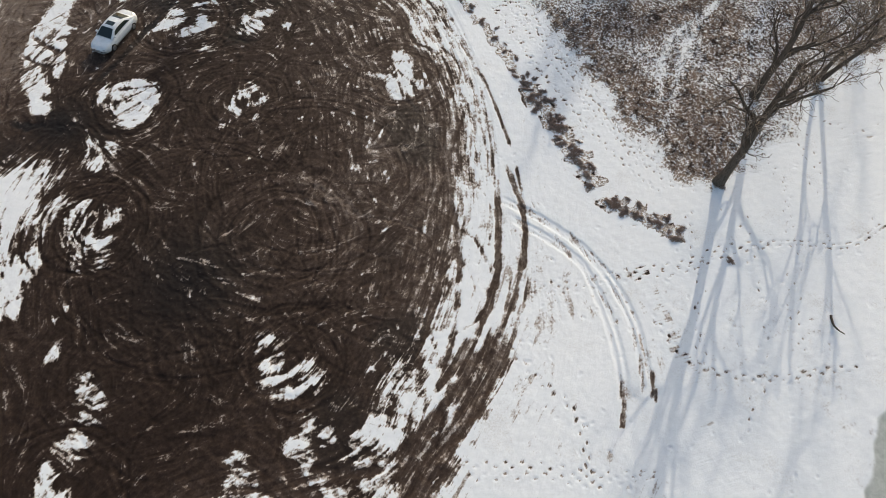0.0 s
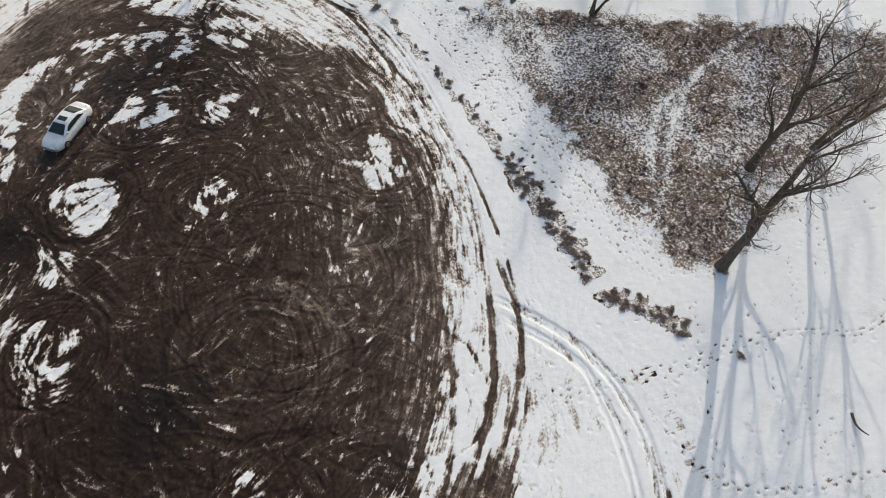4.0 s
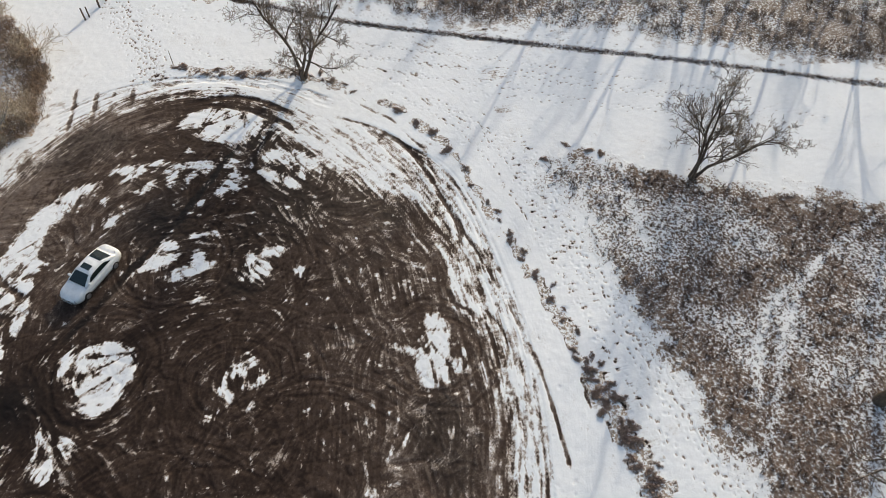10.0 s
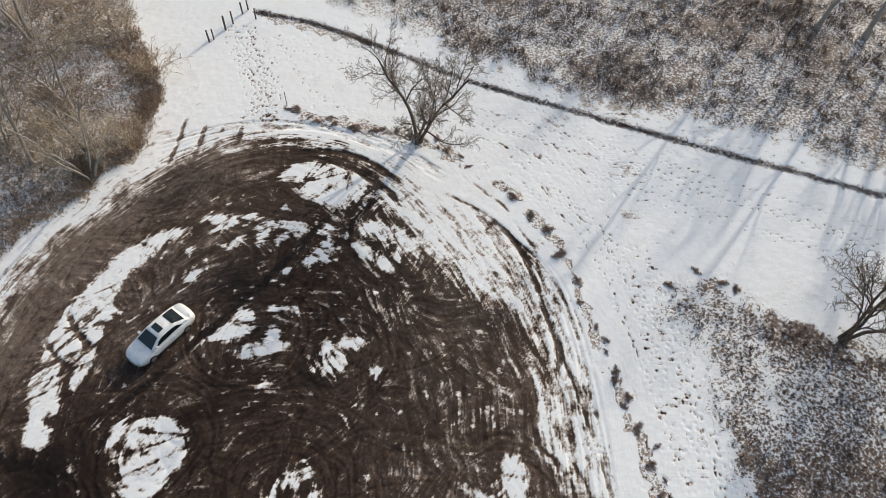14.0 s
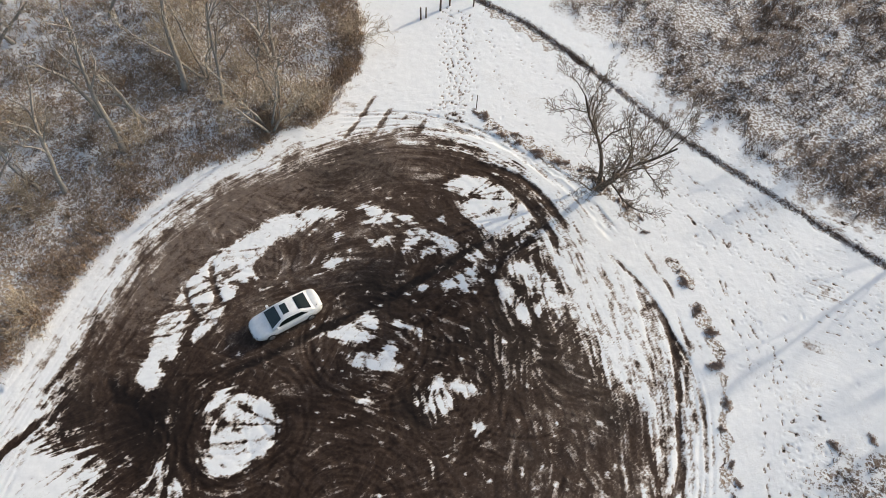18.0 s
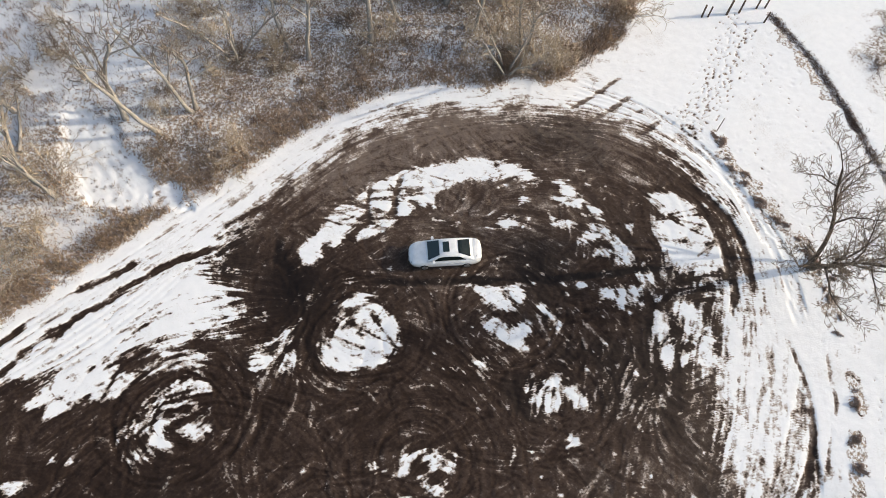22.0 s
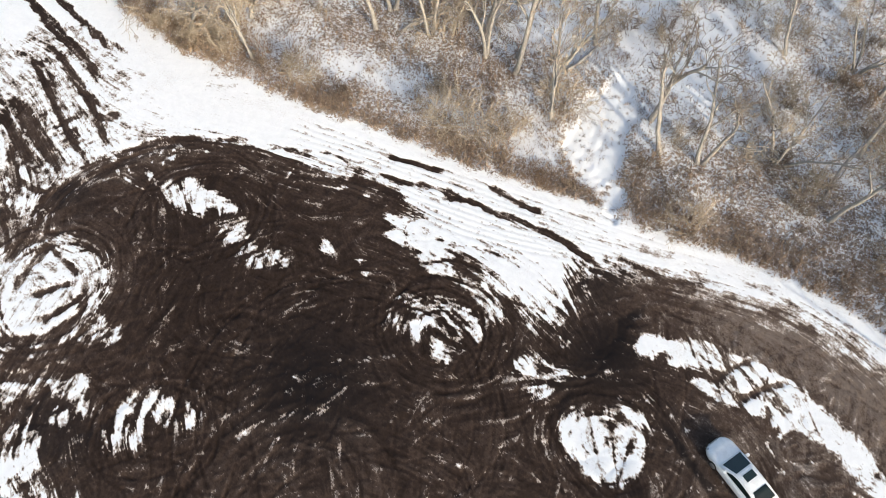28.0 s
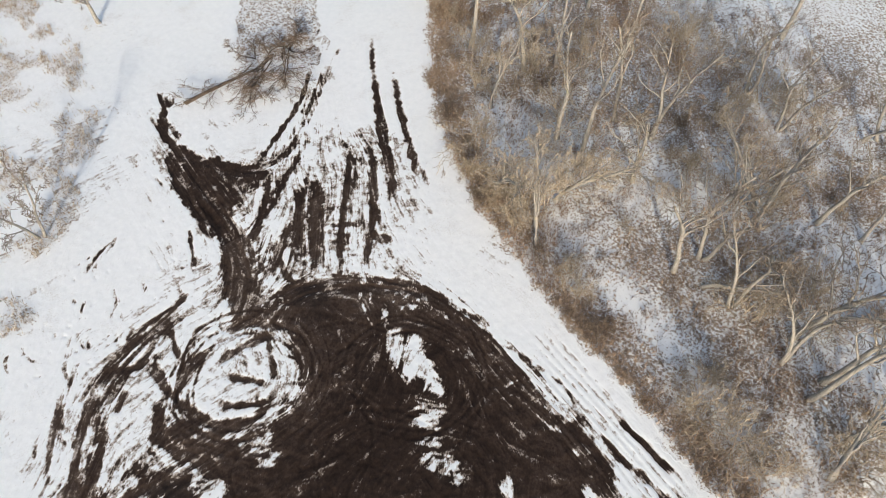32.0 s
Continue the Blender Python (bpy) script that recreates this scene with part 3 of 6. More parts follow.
TONE[pit_w] += 0.24 * smooth_step(px_, -4, 7) + 0.13 * north_west * smooth_step(-sd, -8, 0) + 0.10 * np.exp(-(np.maximum(sd, 0) / 2.0) ** 2) + 0.06 * np.exp(-(((px_ + 3.2) / 5) ** 2 + ((py_ - 26.4) / 5) ** 2)) + 0.22 * (fbm(px_ * 0.2, py_ * 0.2, 33, 3) - 0.5)
# small flecks of snow, drawn out by the wheels
fleck = even_out(drawn_out(vnoise(GX[LOT] * 3.6, GY[LOT] * 3.6, 51) + 0.6 * vnoise(GX[LOT] * 7.5, GY[LOT] * 7.5, 52), 3, 1.0, STRAY[0]))
much = fbm(GX[LOT] * 0.13, GY[LOT] * 0.13, 61, 3) - 0.5
much = much + 0.09 * np.exp(-(((GX[LOT] + 3) / 9) ** 2 + ((GY[LOT] - 47) / 10) ** 2)) + 0.06 * smooth_step(GX[LOT], 0, 7) - 0.40 * np.exp(-(((GX[LOT] + 11) / 11) ** 2 + ((GY[LOT] - 20) / 11) ** 2)) - 0.3 * np.exp(-(((GX[LOT] + 16.5) / 4) ** 2 + ((GY[LOT] - 40) / 4) ** 2))
FLECK = np.zeros(GX.shape)
FLECK[LOT] = smooth_step(fleck + 0.55 * much, 0.87, 1.0)
FLECK[pit_w] *= 1 - 0.8 * north_west * (1 - smooth_step(sd, 3.0, 5.0))
C[pit_w] = np.maximum(C[pit_w], 0.62 * FLECK[pit_w] * (sd > 0.2))
WET_SHADE[pit_w] = 0.45 * smooth_step(fbm(px_ * 0.13, py_ * 0.13, 81, 3), 0.54, 0.68) * (sd > 0)
# the spot at (-9.0, 52.5) paints in part of the forked tree's shadow
for wx, wy, wr in ((-17.6, 40.0, 2.3), (-9.0, 52.5, 2.2), (-9.5, 24.5, 3.5)):
    WET_SHADE[pit_w] = np.maximum(WET_SHADE[pit_w], 0.8 * np.exp(-(((px_ - wx) ** 2 + (py_ - wy) ** 2) / wr ** 2)))

# wheel sweeps through earth and snow
rng = random.Random(7)
for cx, cy, r in LOOPS:
    for k in range(5):
        rr = r * rng.uniform(0.55, 1.35)
        a = rng.uniform(0, 360)
        sweep = rng.uniform(90, 300)
        ring(cx + rng.uniform(-0.8, 0.8), cy + rng.uniform(-0.8, 0.8), rr, a, a + sweep, rng.uniform(0.22, 0.5), rng.choice((0.0, 0.02, 0.05, 0.18)), rng.uniform(0.3, 0.6), 0.03, rng.randint(1, 999), rng.uniform(0.8, 1.0), rng.uniform(0, 3))
for k in range(330):
    cx, cy, r = rng.uniform(-17, 6), rng.uniform(12, 58), rng.choice((3, 4, 5, 6, 8, 11)) * rng.uniform(0.8, 1.2)
    a = rng.uniform(0, 360)
    if cx + r > 13 or cx - r < -25 or cy + r > 65 or cy - r < 6:
        continue
    ring(cx, cy, r, a, a + rng.uniform(40, 150), rng.uniform(0.09, 0.20), rng.choice((0.0, 0.0, 0.05, 0.14)), rng.uniform(0.45, 0.95), 0.02, rng.randint(1, 999))
for r, v in ((5.0, 0.20), (4.3, 0.0), (3.6, 0.16), (2.7, 0.02), (5.8, 0.02)):
    ring(-3.2, 26.4, r, 0, 360, 0.4, v, 0.6, 0.03, int(r * 10))
# earth laid bare beyond the round of the car park
earth([(-16.3, 3.5), (-13.6, 3.2), (-11.3, 3.2), (-12, 5), (-11.8, 8.9), (-10.9, 10.3), (-9.2, 10.1), (-7.9, 9.9), (-5.7, 8.3), (-3.9, 6.9), (-3.5, 8.1), (-4.4, 10.7), (-3.3, 11), (-0.9, 10.7), (-0.6, 12.7), (0.7, 14), (-3.7, 19.5), (-9.4, 21.4), (-17.1, 13.7)], 50)
earth([(-14, -16), (-13.9, -13.1), (-15.8, -10.1), (-18.5, -7.5), (-16.2, -5.9), (-14.2, -4.2), (-14.4, -0.9), (-12.6, 2.1), (-10.8, 3.3), (-10.7, 1.9), (-12.6, -1.6), (-12.5, -5.4), (-11.8, -9.2), (-12.8, -11.4)], 51, 0.8)
earth([(7.3, 15.3), (4.9, 12.5), (2.3, 10.1), (-0.1, 7.5), (-4, 8.6), (-2, 12.3), (1, 12.2), (2.1, 15.5), (4.2, 18.1), (5.9, 19.3), (4.7, 15.6), (5.2, 14.7)], 52, 0.8)
earth([(8.8, 15.2), (7, 12.3), (4.3, 10.2), (1.9, 8.9), (0.2, 7.4), (2, 6.9), (3.7, 8.4), (6.1, 10.8), (8.4, 13.4)], 53, 0.8)
earth([(-19.2, 29.5), (-16.7, 31.7), (-12.5, 25.9), (-12.9, 17.4), (-17.7, 17.3), (-20.9, 18.1), (-23.1, 23.8), (-21.1, 23.3), (-19.8, 24.5)], 54)
# thin dirty snow swept smooth by passing wheels
p = np.array([(-0.2, 62.4), (3.2, 60.3), (7.3, 57.6), (10.5, 53), (12.1, 46.2), (13.2, 40.4), (11.3, 38.5), (10.6, 41.1), (10.9, 45), (11, 49.9), (7.5, 52.3), (4.8, 53.6), (3.4, 56.3), (1.4, 58.7), (0.2, 60)])
w, x, y = around(p, 2.0)
d, _ = line_distance(x, y, np.vstack([p, p[:1]]))
k = smooth_step(np.where(inside(x, y, p), d, -d) + (FULL[w] - 0.5) * 1.6, -0.6, 0.9)
C[w] = C[w] * (1 - k) + (0.78 + 0.55 * (FULL[w] - 0.5)) * k
# snow that the wheels went round
patch([(-13.8, 40.4), (-14.2, 40.9), (-14.2, 41.2), (-13.4, 41), (-12.5, 41.1), (-12.8, 41.5), (-13.7, 41.7), (-13.7, 42.4), (-13.4, 43.3), (-12.6, 43.3), (-11.6, 43.3), (-10.8, 42.9), (-10.1, 42.2), (-10.2, 41.5), (-10.8, 40.1), (-11.4, 39), (-12.4, 38.6), (-13.1, 39), (-13.5, 39.7)], 1)
patch([(-14.8, 41.7), (-14.9, 42.2), (-14.7, 42.9), (-14.4, 43.4), (-13.9, 43.4), (-14.1, 42.6), (-14.5, 41.8)], 2)
patch([(-19.6, 42.6), (-19.9, 43.5), (-20.2, 44.4), (-20.5, 45.1), (-20.5, 46.4), (-20.5, 47.9), (-20.2, 49.4), (-19.5, 51.2), (-18.7, 53), (-17.7, 54.8), (-16.8, 55.8), (-15.7, 56.5), (-14.7, 57.1), (-13.8, 57.3), (-13.3, 57.3), (-13.5, 56.7), (-14.5, 56.2), (-15.3, 55.4), (-15.8, 54.4), (-16.5, 53.7), (-16.9, 52.4), (-17.2, 51.4), (-16.3, 50.7), (-16.9, 49.9), (-17.3, 48.5), (-17.1, 47.6), (-17.3, 46.4), (-17.8, 45.1), (-18.3, 46.1), (-18.5, 44.9), (-18.3, 44), (-18.5, 43.5), (-19.1, 44.2), (-19.3, 43.1)], 3)
patch([(-19.4, 41.8), (-19.6, 42.4), (-19.3, 42.8), (-18.4, 42.6), (-18.4, 42), (-18.7, 41.5)], 4)
patch([(-16.2, 42.6), (-16.2, 43.1), (-15.8, 43.2), (-15.9, 42.6)], 5)
patch([(-12.5, 58), (-12.2, 58.3), (-10.8, 58.5), (-10.2, 58.4), (-10.7, 58.1), (-11.5, 57.7)], 6)
patch([(-10.9, 57.6), (-10.7, 58.1), (-10.1, 57.9), (-10.5, 57.5)], 7)
patch([(-9.8, 58.3), (-9.4, 58.6), (-8.7, 58.7), (-8.9, 58.4), (-9.4, 58.1)], 8)
patch([(-10.8, 55.8), (-10.2, 56.3), (-9.4, 56.6), (-9, 56.6), (-9.3, 56.2), (-10.2, 55.7)], 9)
patch([(-12.9, 53), (-12.9, 53.7), (-12.2, 54.1), (-12, 53.6), (-12.3, 52.9)], 10)
patch([(-13, 54.9), (-13.1, 55.5), (-12.6, 55.3)], 11)
patch([(-8.3, 56.4), (-8.5, 57.2), (-8.1, 57.7), (-7.2, 57.9), (-6.1, 58.1), (-5.2, 58.1), (-5.1, 57.6), (-5.6, 56.9), (-6.4, 56.4), (-7, 55.8), (-7.3, 56.6)], 12, 0.5)
patch([(-7.8, 62), (-7.3, 63.1), (-6.3, 63.5), (-4.9, 63.8), (-3.7, 63.6), (-2.4, 62.9), (-1.2, 62.1), (-1.1, 61.5), (-2, 60.1), (-2.7, 59.5), (-3.5, 59.4), (-4.5, 59.9), (-5.2, 60), (-6.1, 60.8), (-6.5, 62)], 13)
patch([(-0.9, 59.3), (-1.2, 60.3), (-0.6, 61.1), (0.2, 60.9), (0.7, 60.4), (1.3, 60.9), (2.5, 60.4), (4.7, 59.1), (6, 57.4), (5.2, 54.9), (4, 55.1), (3.2, 56.4), (2.9, 58.1)], 14, 0.5)
patch([(0.5, 57.3), (0.5, 58.1), (1.4, 57.7), (2.3, 56.6), (2.6, 55.8), (1.5, 56.4)], 15, 0.5)
patch([(-1.6, 55.8), (-1.6, 56.3), (-0.5, 55.8), (0.7, 54.6), (0.8, 54), (-0.6, 54.9)], 16)
patch([(-1, 57.3), (-0.9, 57.9), (0.3, 57), (1, 56.1), (1.5, 55.2), (1.5, 54.8), (0.8, 55.5), (0.2, 56.5)], 17)
patch([(-0.6, 57.8), (-0.3, 58.2), (0.2, 57.7), (-0, 57.4)], 18)
patch([(-6.4, 50.8), (-6.3, 51.5), (-5.1, 51.1), (-4.3, 50.8), (-4.3, 50.4), (-5.3, 50.6)], 19, 0.5)
patch([(-4.1, 55.4), (-4.2, 56), (-3.6, 56.5), (-3.1, 55.9), (-3.3, 55), (-2.7, 54.9), (-3.1, 54.5), (-3.8, 54.8)], 20)
patch([(-4.7, 54.4), (-4.7, 55), (-4.3, 55.1), (-4.3, 54.5)], 21)
patch([(-4.3, 57.1), (-4.2, 57.9), (-3.6, 57.7), (-3.7, 57.1)], 22)
patch([(-11.3, 48.6), (-11, 49.4), (-10.5, 49.5), (-10.2, 48.9), (-9.4, 49.7), (-8.7, 50.5), (-8.2, 50.7), (-7.8, 50.3), (-7.6, 49.5), (-8, 49), (-8.7, 48.6), (-9.6, 48.4), (-10.4, 48.5)], 23)
patch([(-8.3, 47.4), (-7.9, 48), (-6.9, 48.8), (-6.6, 49.4), (-6, 49.2), (-5.5, 48.4), (-5.5, 48.2), (-6.4, 47.7), (-7.5, 47.3)], 24)
patch([(-3.5, 46.7), (-3.2, 47.7), (-3, 48.5), (-2.6, 48.4), (-2.9, 47.3)], 25)
patch([(-3, 46.3), (-2.9, 47), (-2.4, 47.3), (-2, 47.8), (-1.7, 47.6), (-1.6, 46.8), (-1.9, 46.4), (-2.5, 46.4)], 26)
patch([(-1.5, 48.2), (-1.5, 48.6), (-0.9, 48.8), (-0.6, 48.5), (-1, 48.1)], 27)
patch([(-2, 48.2), (-2, 48.7), (-1.7, 48.6)], 28)
patch([(0.2, 46.2), (0.1, 46.6), (0.6, 46.5), (0.7, 46)], 29)
patch([(-7.2, 43.8), (-7, 44.5), (-6.5, 44.9), (-6.2, 44.8), (-6.6, 44.2)], 30, 0.5)
patch([(-6.9, 45.3), (-6.5, 45.9), (-6.1, 46.2), (-5.5, 45.5), (-5.7, 45.1), (-6.3, 45.2)], 31, 0.5)
patch([(-6.3, 36.9), (-6.2, 37.3), (-5.8, 37.2), (-5.3, 37.4), (-5.4, 37.1), (-5.9, 36.8)], 32)
patch([(-5.3, 38.3), (-5.4, 38.8), (-5, 39.3), (-4.8, 39.1), (-4.7, 38.4), (-4.6, 37.8), (-4.8, 37.7)], 33)
patch([(-4.6, 39.4), (-4.5, 40), (-4, 40), (-3.9, 39.6), (-4.3, 39.3)], 34)
patch([(-3.5, 39.9), (-3.7, 40.7), (-3.5, 41.1), (-3.2, 40.8), (-3, 40.2), (-3.3, 39.8)], 35)
patch([(-3.7, 36.9), (-3.6, 37.4), (-3.2, 37.6), (-3.3, 37.1)], 36)
patch([(-3.4, 38.5), (-3.2, 38.9), (-2.6, 39.3), (-2.4, 39.2), (-2.6, 38.6)], 37)
patch([(-17.2, 29.1), (-17.4, 29.8), (-17.2, 30.8), (-17.3, 31.9), (-16.8, 32.6), (-15.9, 32.7), (-15.5, 32.4), (-16.1, 31.5), (-16.8, 30.7), (-16.9, 30), (-16.9, 29.3)], 38)
patch([(-16.4, 28.9), (-16.7, 29.2), (-16.5, 30.2), (-15.8, 31.1), (-15.2, 31.6), (-14.7, 31.8), (-14.6, 31.6), (-15.1, 30.7), (-15.4, 29.9), (-15.4, 29), (-16, 29.2)], 39)
patch([(-16.2, 27.9), (-16.5, 28.3), (-16.2, 28.7), (-15.9, 28.6), (-15.9, 27.9)], 40)
patch([(-16.7, 26.8), (-16.9, 27.3), (-17.2, 28.1), (-17, 28.3), (-16.4, 27.4), (-16.4, 26.9)], 41)
patch([(-15.1, 28.2), (-15.3, 28.8), (-14.6, 29), (-14.3, 28.9), (-14.8, 28.5)], 42)
patch([(-14.8, 29.9), (-14.3, 31), (-13.6, 31.3), (-13.4, 30.7), (-13.9, 30.1)], 43)
patch([(-15.5, 26.8), (-15.3, 27.8), (-14.6, 28.1), (-14.5, 27.6), (-15, 26.8)], 44, 0.5)
patch([(-20.3, 26.3), (-20.5, 27.1), (-20.7, 28), (-20.3, 29.2), (-19.9, 28.9), (-19.5, 28)], 45)
patch([(-21.5, 23.9), (-21.6, 24.7), (-21.7, 25.8), (-21.9, 26.7), (-21.7, 27.4), (-21.1, 26.2), (-20.9, 25)], 46)
patch([(-19, 31.7), (-18.4, 33.3), (-17.7, 33.7), (-17.2, 33.3), (-17.5, 32.3), (-18.2, 31.6)], 47, 0.5)
patch([(-15.4, 35.4), (-15.7, 36.1), (-15.3, 36.4), (-14.6, 35.9), (-14.8, 35.4)], 48, 0.5)
patch([(-14.6, 36.6), (-15.1, 37.4), (-14.8, 37.6), (-13.8, 37.2), (-13.7, 36.5)], 49, 0.5)
patch([(-18.1, 9.3), (-18.9, 9.7), (-19.4, 10.8), (-18.9, 11.9), (-18.9, 12.9), (-18.6, 14.2), (-18.6, 14.8), (-18.1, 14.2), (-17.8, 13), (-17.1, 12.4), (-17.2, 11.3), (-17.5, 10.3)], 60)
patch([(-16.3, 15), (-17.1, 15.7), (-16.8, 16.2), (-16.2, 15.6)], 61)
patch([(-15.2, 17), (-15.8, 17.4), (-15.4, 18.1), (-15.1, 17.7)], 62)
patch([(-16.2, 18.1), (-16.4, 18.3), (-16.2, 19), (-16.1, 19.5), (-15.8, 19.6), (-15.8, 18.9)], 63)
patch([(-17.9, 21), (-18.3, 21.1), (-17.7, 21.8), (-17.6, 21.6)], 64)
patch([(-17.8, 23.6), (-17.9, 23.8), (-17.3, 24.4), (-17.3, 24.1)], 65)
patch([(-20.3, 24.6), (-20.9, 25), (-20.8, 26), (-21, 26.7), (-22, 28.1), (-21.6, 28.8), (-20.6, 28.2), (-20.2, 26.9), (-19.9, 25.8)], 66)
patch([(-19.4, 27.1), (-19.7, 27.6), (-19.8, 28.4), (-19.7, 29.1), (-19.3, 29.6), (-18.9, 29.3), (-18.7, 28.4), (-19, 27.7)], 67)
patch([(-12.2, 5.3), (-12.7, 5.5), (-12.5, 6.6), (-12.3, 7.7), (-12, 8.6), (-11.3, 9.6), (-10.8, 9.6), (-11, 8.7), (-11.3, 7.5), (-11.8, 6.4)], 69)
patch([(-3.8, 11), (-4.3, 10.5), (-4.8, 10.7), (-4.6, 11.2), (-4, 11.2)], 74)
patch([(-3.4, 13), (-4.1, 12.4), (-4.9, 11.9), (-5, 12.2), (-4.1, 12.6), (-3.7, 13.4)], 75)
patch([(-2.4, 11.7), (-3, 11.8), (-2.9, 12.5), (-2.5, 12.4)], 76, 0.5)
patch([(1.5, 10.8), (0.8, 10.5), (-0.2, 10.6), (-0.9, 11.2), (-1.3, 11.7), (-0.6, 12), (-0, 12.5), (0.9, 12.3), (1.6, 12), (1.7, 11.4)], 77)
patch([(0.5, 9), (-0.3, 9.5), (-0.9, 9.7), (-0.4, 10.4), (0.4, 9.9)], 78, 0.5)
patch([(-6.6, 7.7), (-7.1, 6.9), (-8.3, 5.9), (-9.9, 5.6), (-11.6, 5.2), (-11, 6.8), (-10.5, 8), (-8.8, 8.8), (-7.8, 8.9)], 80)
patch([(-0.8, 6.1), (-2.7, 3.8), (-3.7, 4.4), (-3.2, 6.6), (-3.7, 7.8), (-3.4, 9), (-2.3, 9.3), (-1.2, 9.2), (-0.2, 9.1), (0.4, 8.5), (-0.1, 7.2)], 81)
patch([(-0.7, 4.3), (-1.6, 3.1), (-2.6, 3.2), (-1.9, 4.6), (-0.9, 5), (0, 5.6)], 82)
patch([(-8.9, 10.6), (-8.6, 11.4), (-8, 12.6), (-7.6, 12.3), (-7.3, 11.1), (-6.9, 10.6), (-7.5, 10.4), (-8.1, 10.4)], 118, 0.5)
patch([(-5.9, 19), (-5, 19.2), (-4.7, 18.7), (-5.8, 18.5)], 119)
patch([(-5.9, 17.7), (-5.1, 18), (-4.5, 18.1), (-4.5, 17.3), (-5.3, 17.1), (-5.9, 17.1)], 120)
patch([(-6, 16.6), (-5.3, 16.8), (-4.5, 16.7), (-4.4, 16.3), (-5.1, 16), (-5.9, 16)], 121)
patch([(-5.3, 15.3), (-4.5, 15.6), (-4, 15.3), (-4.2, 15), (-4.9, 14.8), (-5.4, 15)], 122)
patch([(-3.7, 16.1), (-3.1, 16.5), (-2.5, 16.6), (-2.8, 16.1), (-3.5, 15.4), (-3.8, 15.4)], 123)
patch([(-3.3, 15.2), (-2.8, 15.3), (-2.3, 15.8), (-2.3, 15.2), (-3, 14.8)], 124)
patch([(-4.1, 16.6), (-3, 16.9), (-2.9, 16.7), (-3.7, 16.3), (-4.2, 16.2)], 125)
patch([(-5.4, 11.5), (-4.7, 11.8), (-4.1, 12), (-4.1, 11.7), (-4.8, 11.4), (-5.3, 11.3)], 126, 0.5)
patch([(1.8, 15.6), (2.4, 15.8), (3.3, 14.6), (2.9, 13.4), (2.4, 12.1), (1.7, 12.1), (1.6, 13.4)], 127, 0.5)
patch([(-1, 9), (-0.6, 9.4), (0.2, 9), (0.1, 8.6), (-0.8, 8.5), (-1.4, 8.8)], 129, 0.5)
patch([(-1.5, 11.6), (-1.1, 11.9), (-1, 10.7), (-1.5, 10.1), (-2, 10.9)], 130, 0.5)
patch([(-3.9, 9.2), (-3, 9.1), (-2.5, 8.2), (-4, 8.4)], 131, 0.5)
patch([(-5.3, 10.4), (-4.3, 10.4), (-4.3, 9.9), (-4.9, 9.7)], 132)
patch([(4.4, 16.4), (5.7, 16.5), (5.8, 15.7), (5.2, 14.3), (4.2, 13.1), (3.6, 12.9), (3.6, 14.3)], 133)
patch([(2.6, 11.7), (3.4, 12.9), (4.9, 13.6), (5.1, 13.2), (3.6, 11.5), (2.7, 10.3), (2, 10.2)], 134)
patch([(-16.5, 16.7), (-16, 17.5), (-15.7, 16.9), (-15.9, 16.1), (-16.3, 16)], 135, 0.5)
patch([(-17.6, 15.3), (-17.1, 15.5), (-16.8, 14.6), (-17.3, 14.8)], 136, 0.5)
patch([(-17.4, 32.1), (-16.9, 33.2), (-16.7, 32.9), (-17.3, 31.8)], 139, 0.5)
patch([(8.1, 41), (8.9, 41.3), (9.2, 40.1), (9.2, 38.9), (9, 37.7), (8.5, 36.6), (8, 37), (7.9, 38.2), (7.9, 39.6)], 145)
patch([(7.1, 38.8), (7.4, 38.6), (7.6, 37.2), (7.7, 36.2), (7.2, 35.9), (7, 37.6)], 146)
patch([(5.4, 39.7), (6.5, 39.2), (6.6, 38.9), (6.1, 39.1)], 147)
patch([(1.4, 57.6), (2.6, 56.7), (2.9, 55.6), (2.1, 55.4), (1.3, 56.5)], 155, 0.5)
patch([(-11.8, 57.1), (-10.9, 57.6), (-10.7, 57.4), (-11.4, 56.9)], 159)
# rounds driven about the snow that was left
rng = random.Random(29)
for cx, cy, r in ((-12.4, 41.0, 2.6), (-4.2, 39.0, 2.3), (-3.2, 26.4, 3.0), (-15.6, 30.0, 2.4), (-4.0, 17.2, 2.2), (-8.0, 49.0, 2.6), (-2.0, 47.4, 1.9), (-9.0, 6.8, 3.0), (-17.5, 13.0, 3.0), (8.2, 38.6, 2.6), (-0.6, 31.0, 6.5), (-8.5, 27.0, 8.0)):
    for k in range(9):
        a = rng.uniform(0, 360)
        ring(cx + rng.gauss(0, 0.25), cy + rng.gauss(0, 0.25), r + 0.1 + 0.24 * k + rng.uniform(-0.08, 0.08), a, a + rng.uniform(110, 345), rng.uniform(0.08, 0.20), 0.02, rng.uniform(0.6, 1.0), 0.02, rng.randint(1, 999), rng.uniform(0.86, 1.0), rng.uniform(0, 3))
hub = np.hypot(px_ + 3.2, (py_ - 26.4) / 0.95)
TONE[pit_w] += 0.15 * np.exp(-((hub - 4.7) / 0.45) ** 2) + 0.10 * np.exp(-((hub - 3.1) / 0.35) ** 2)
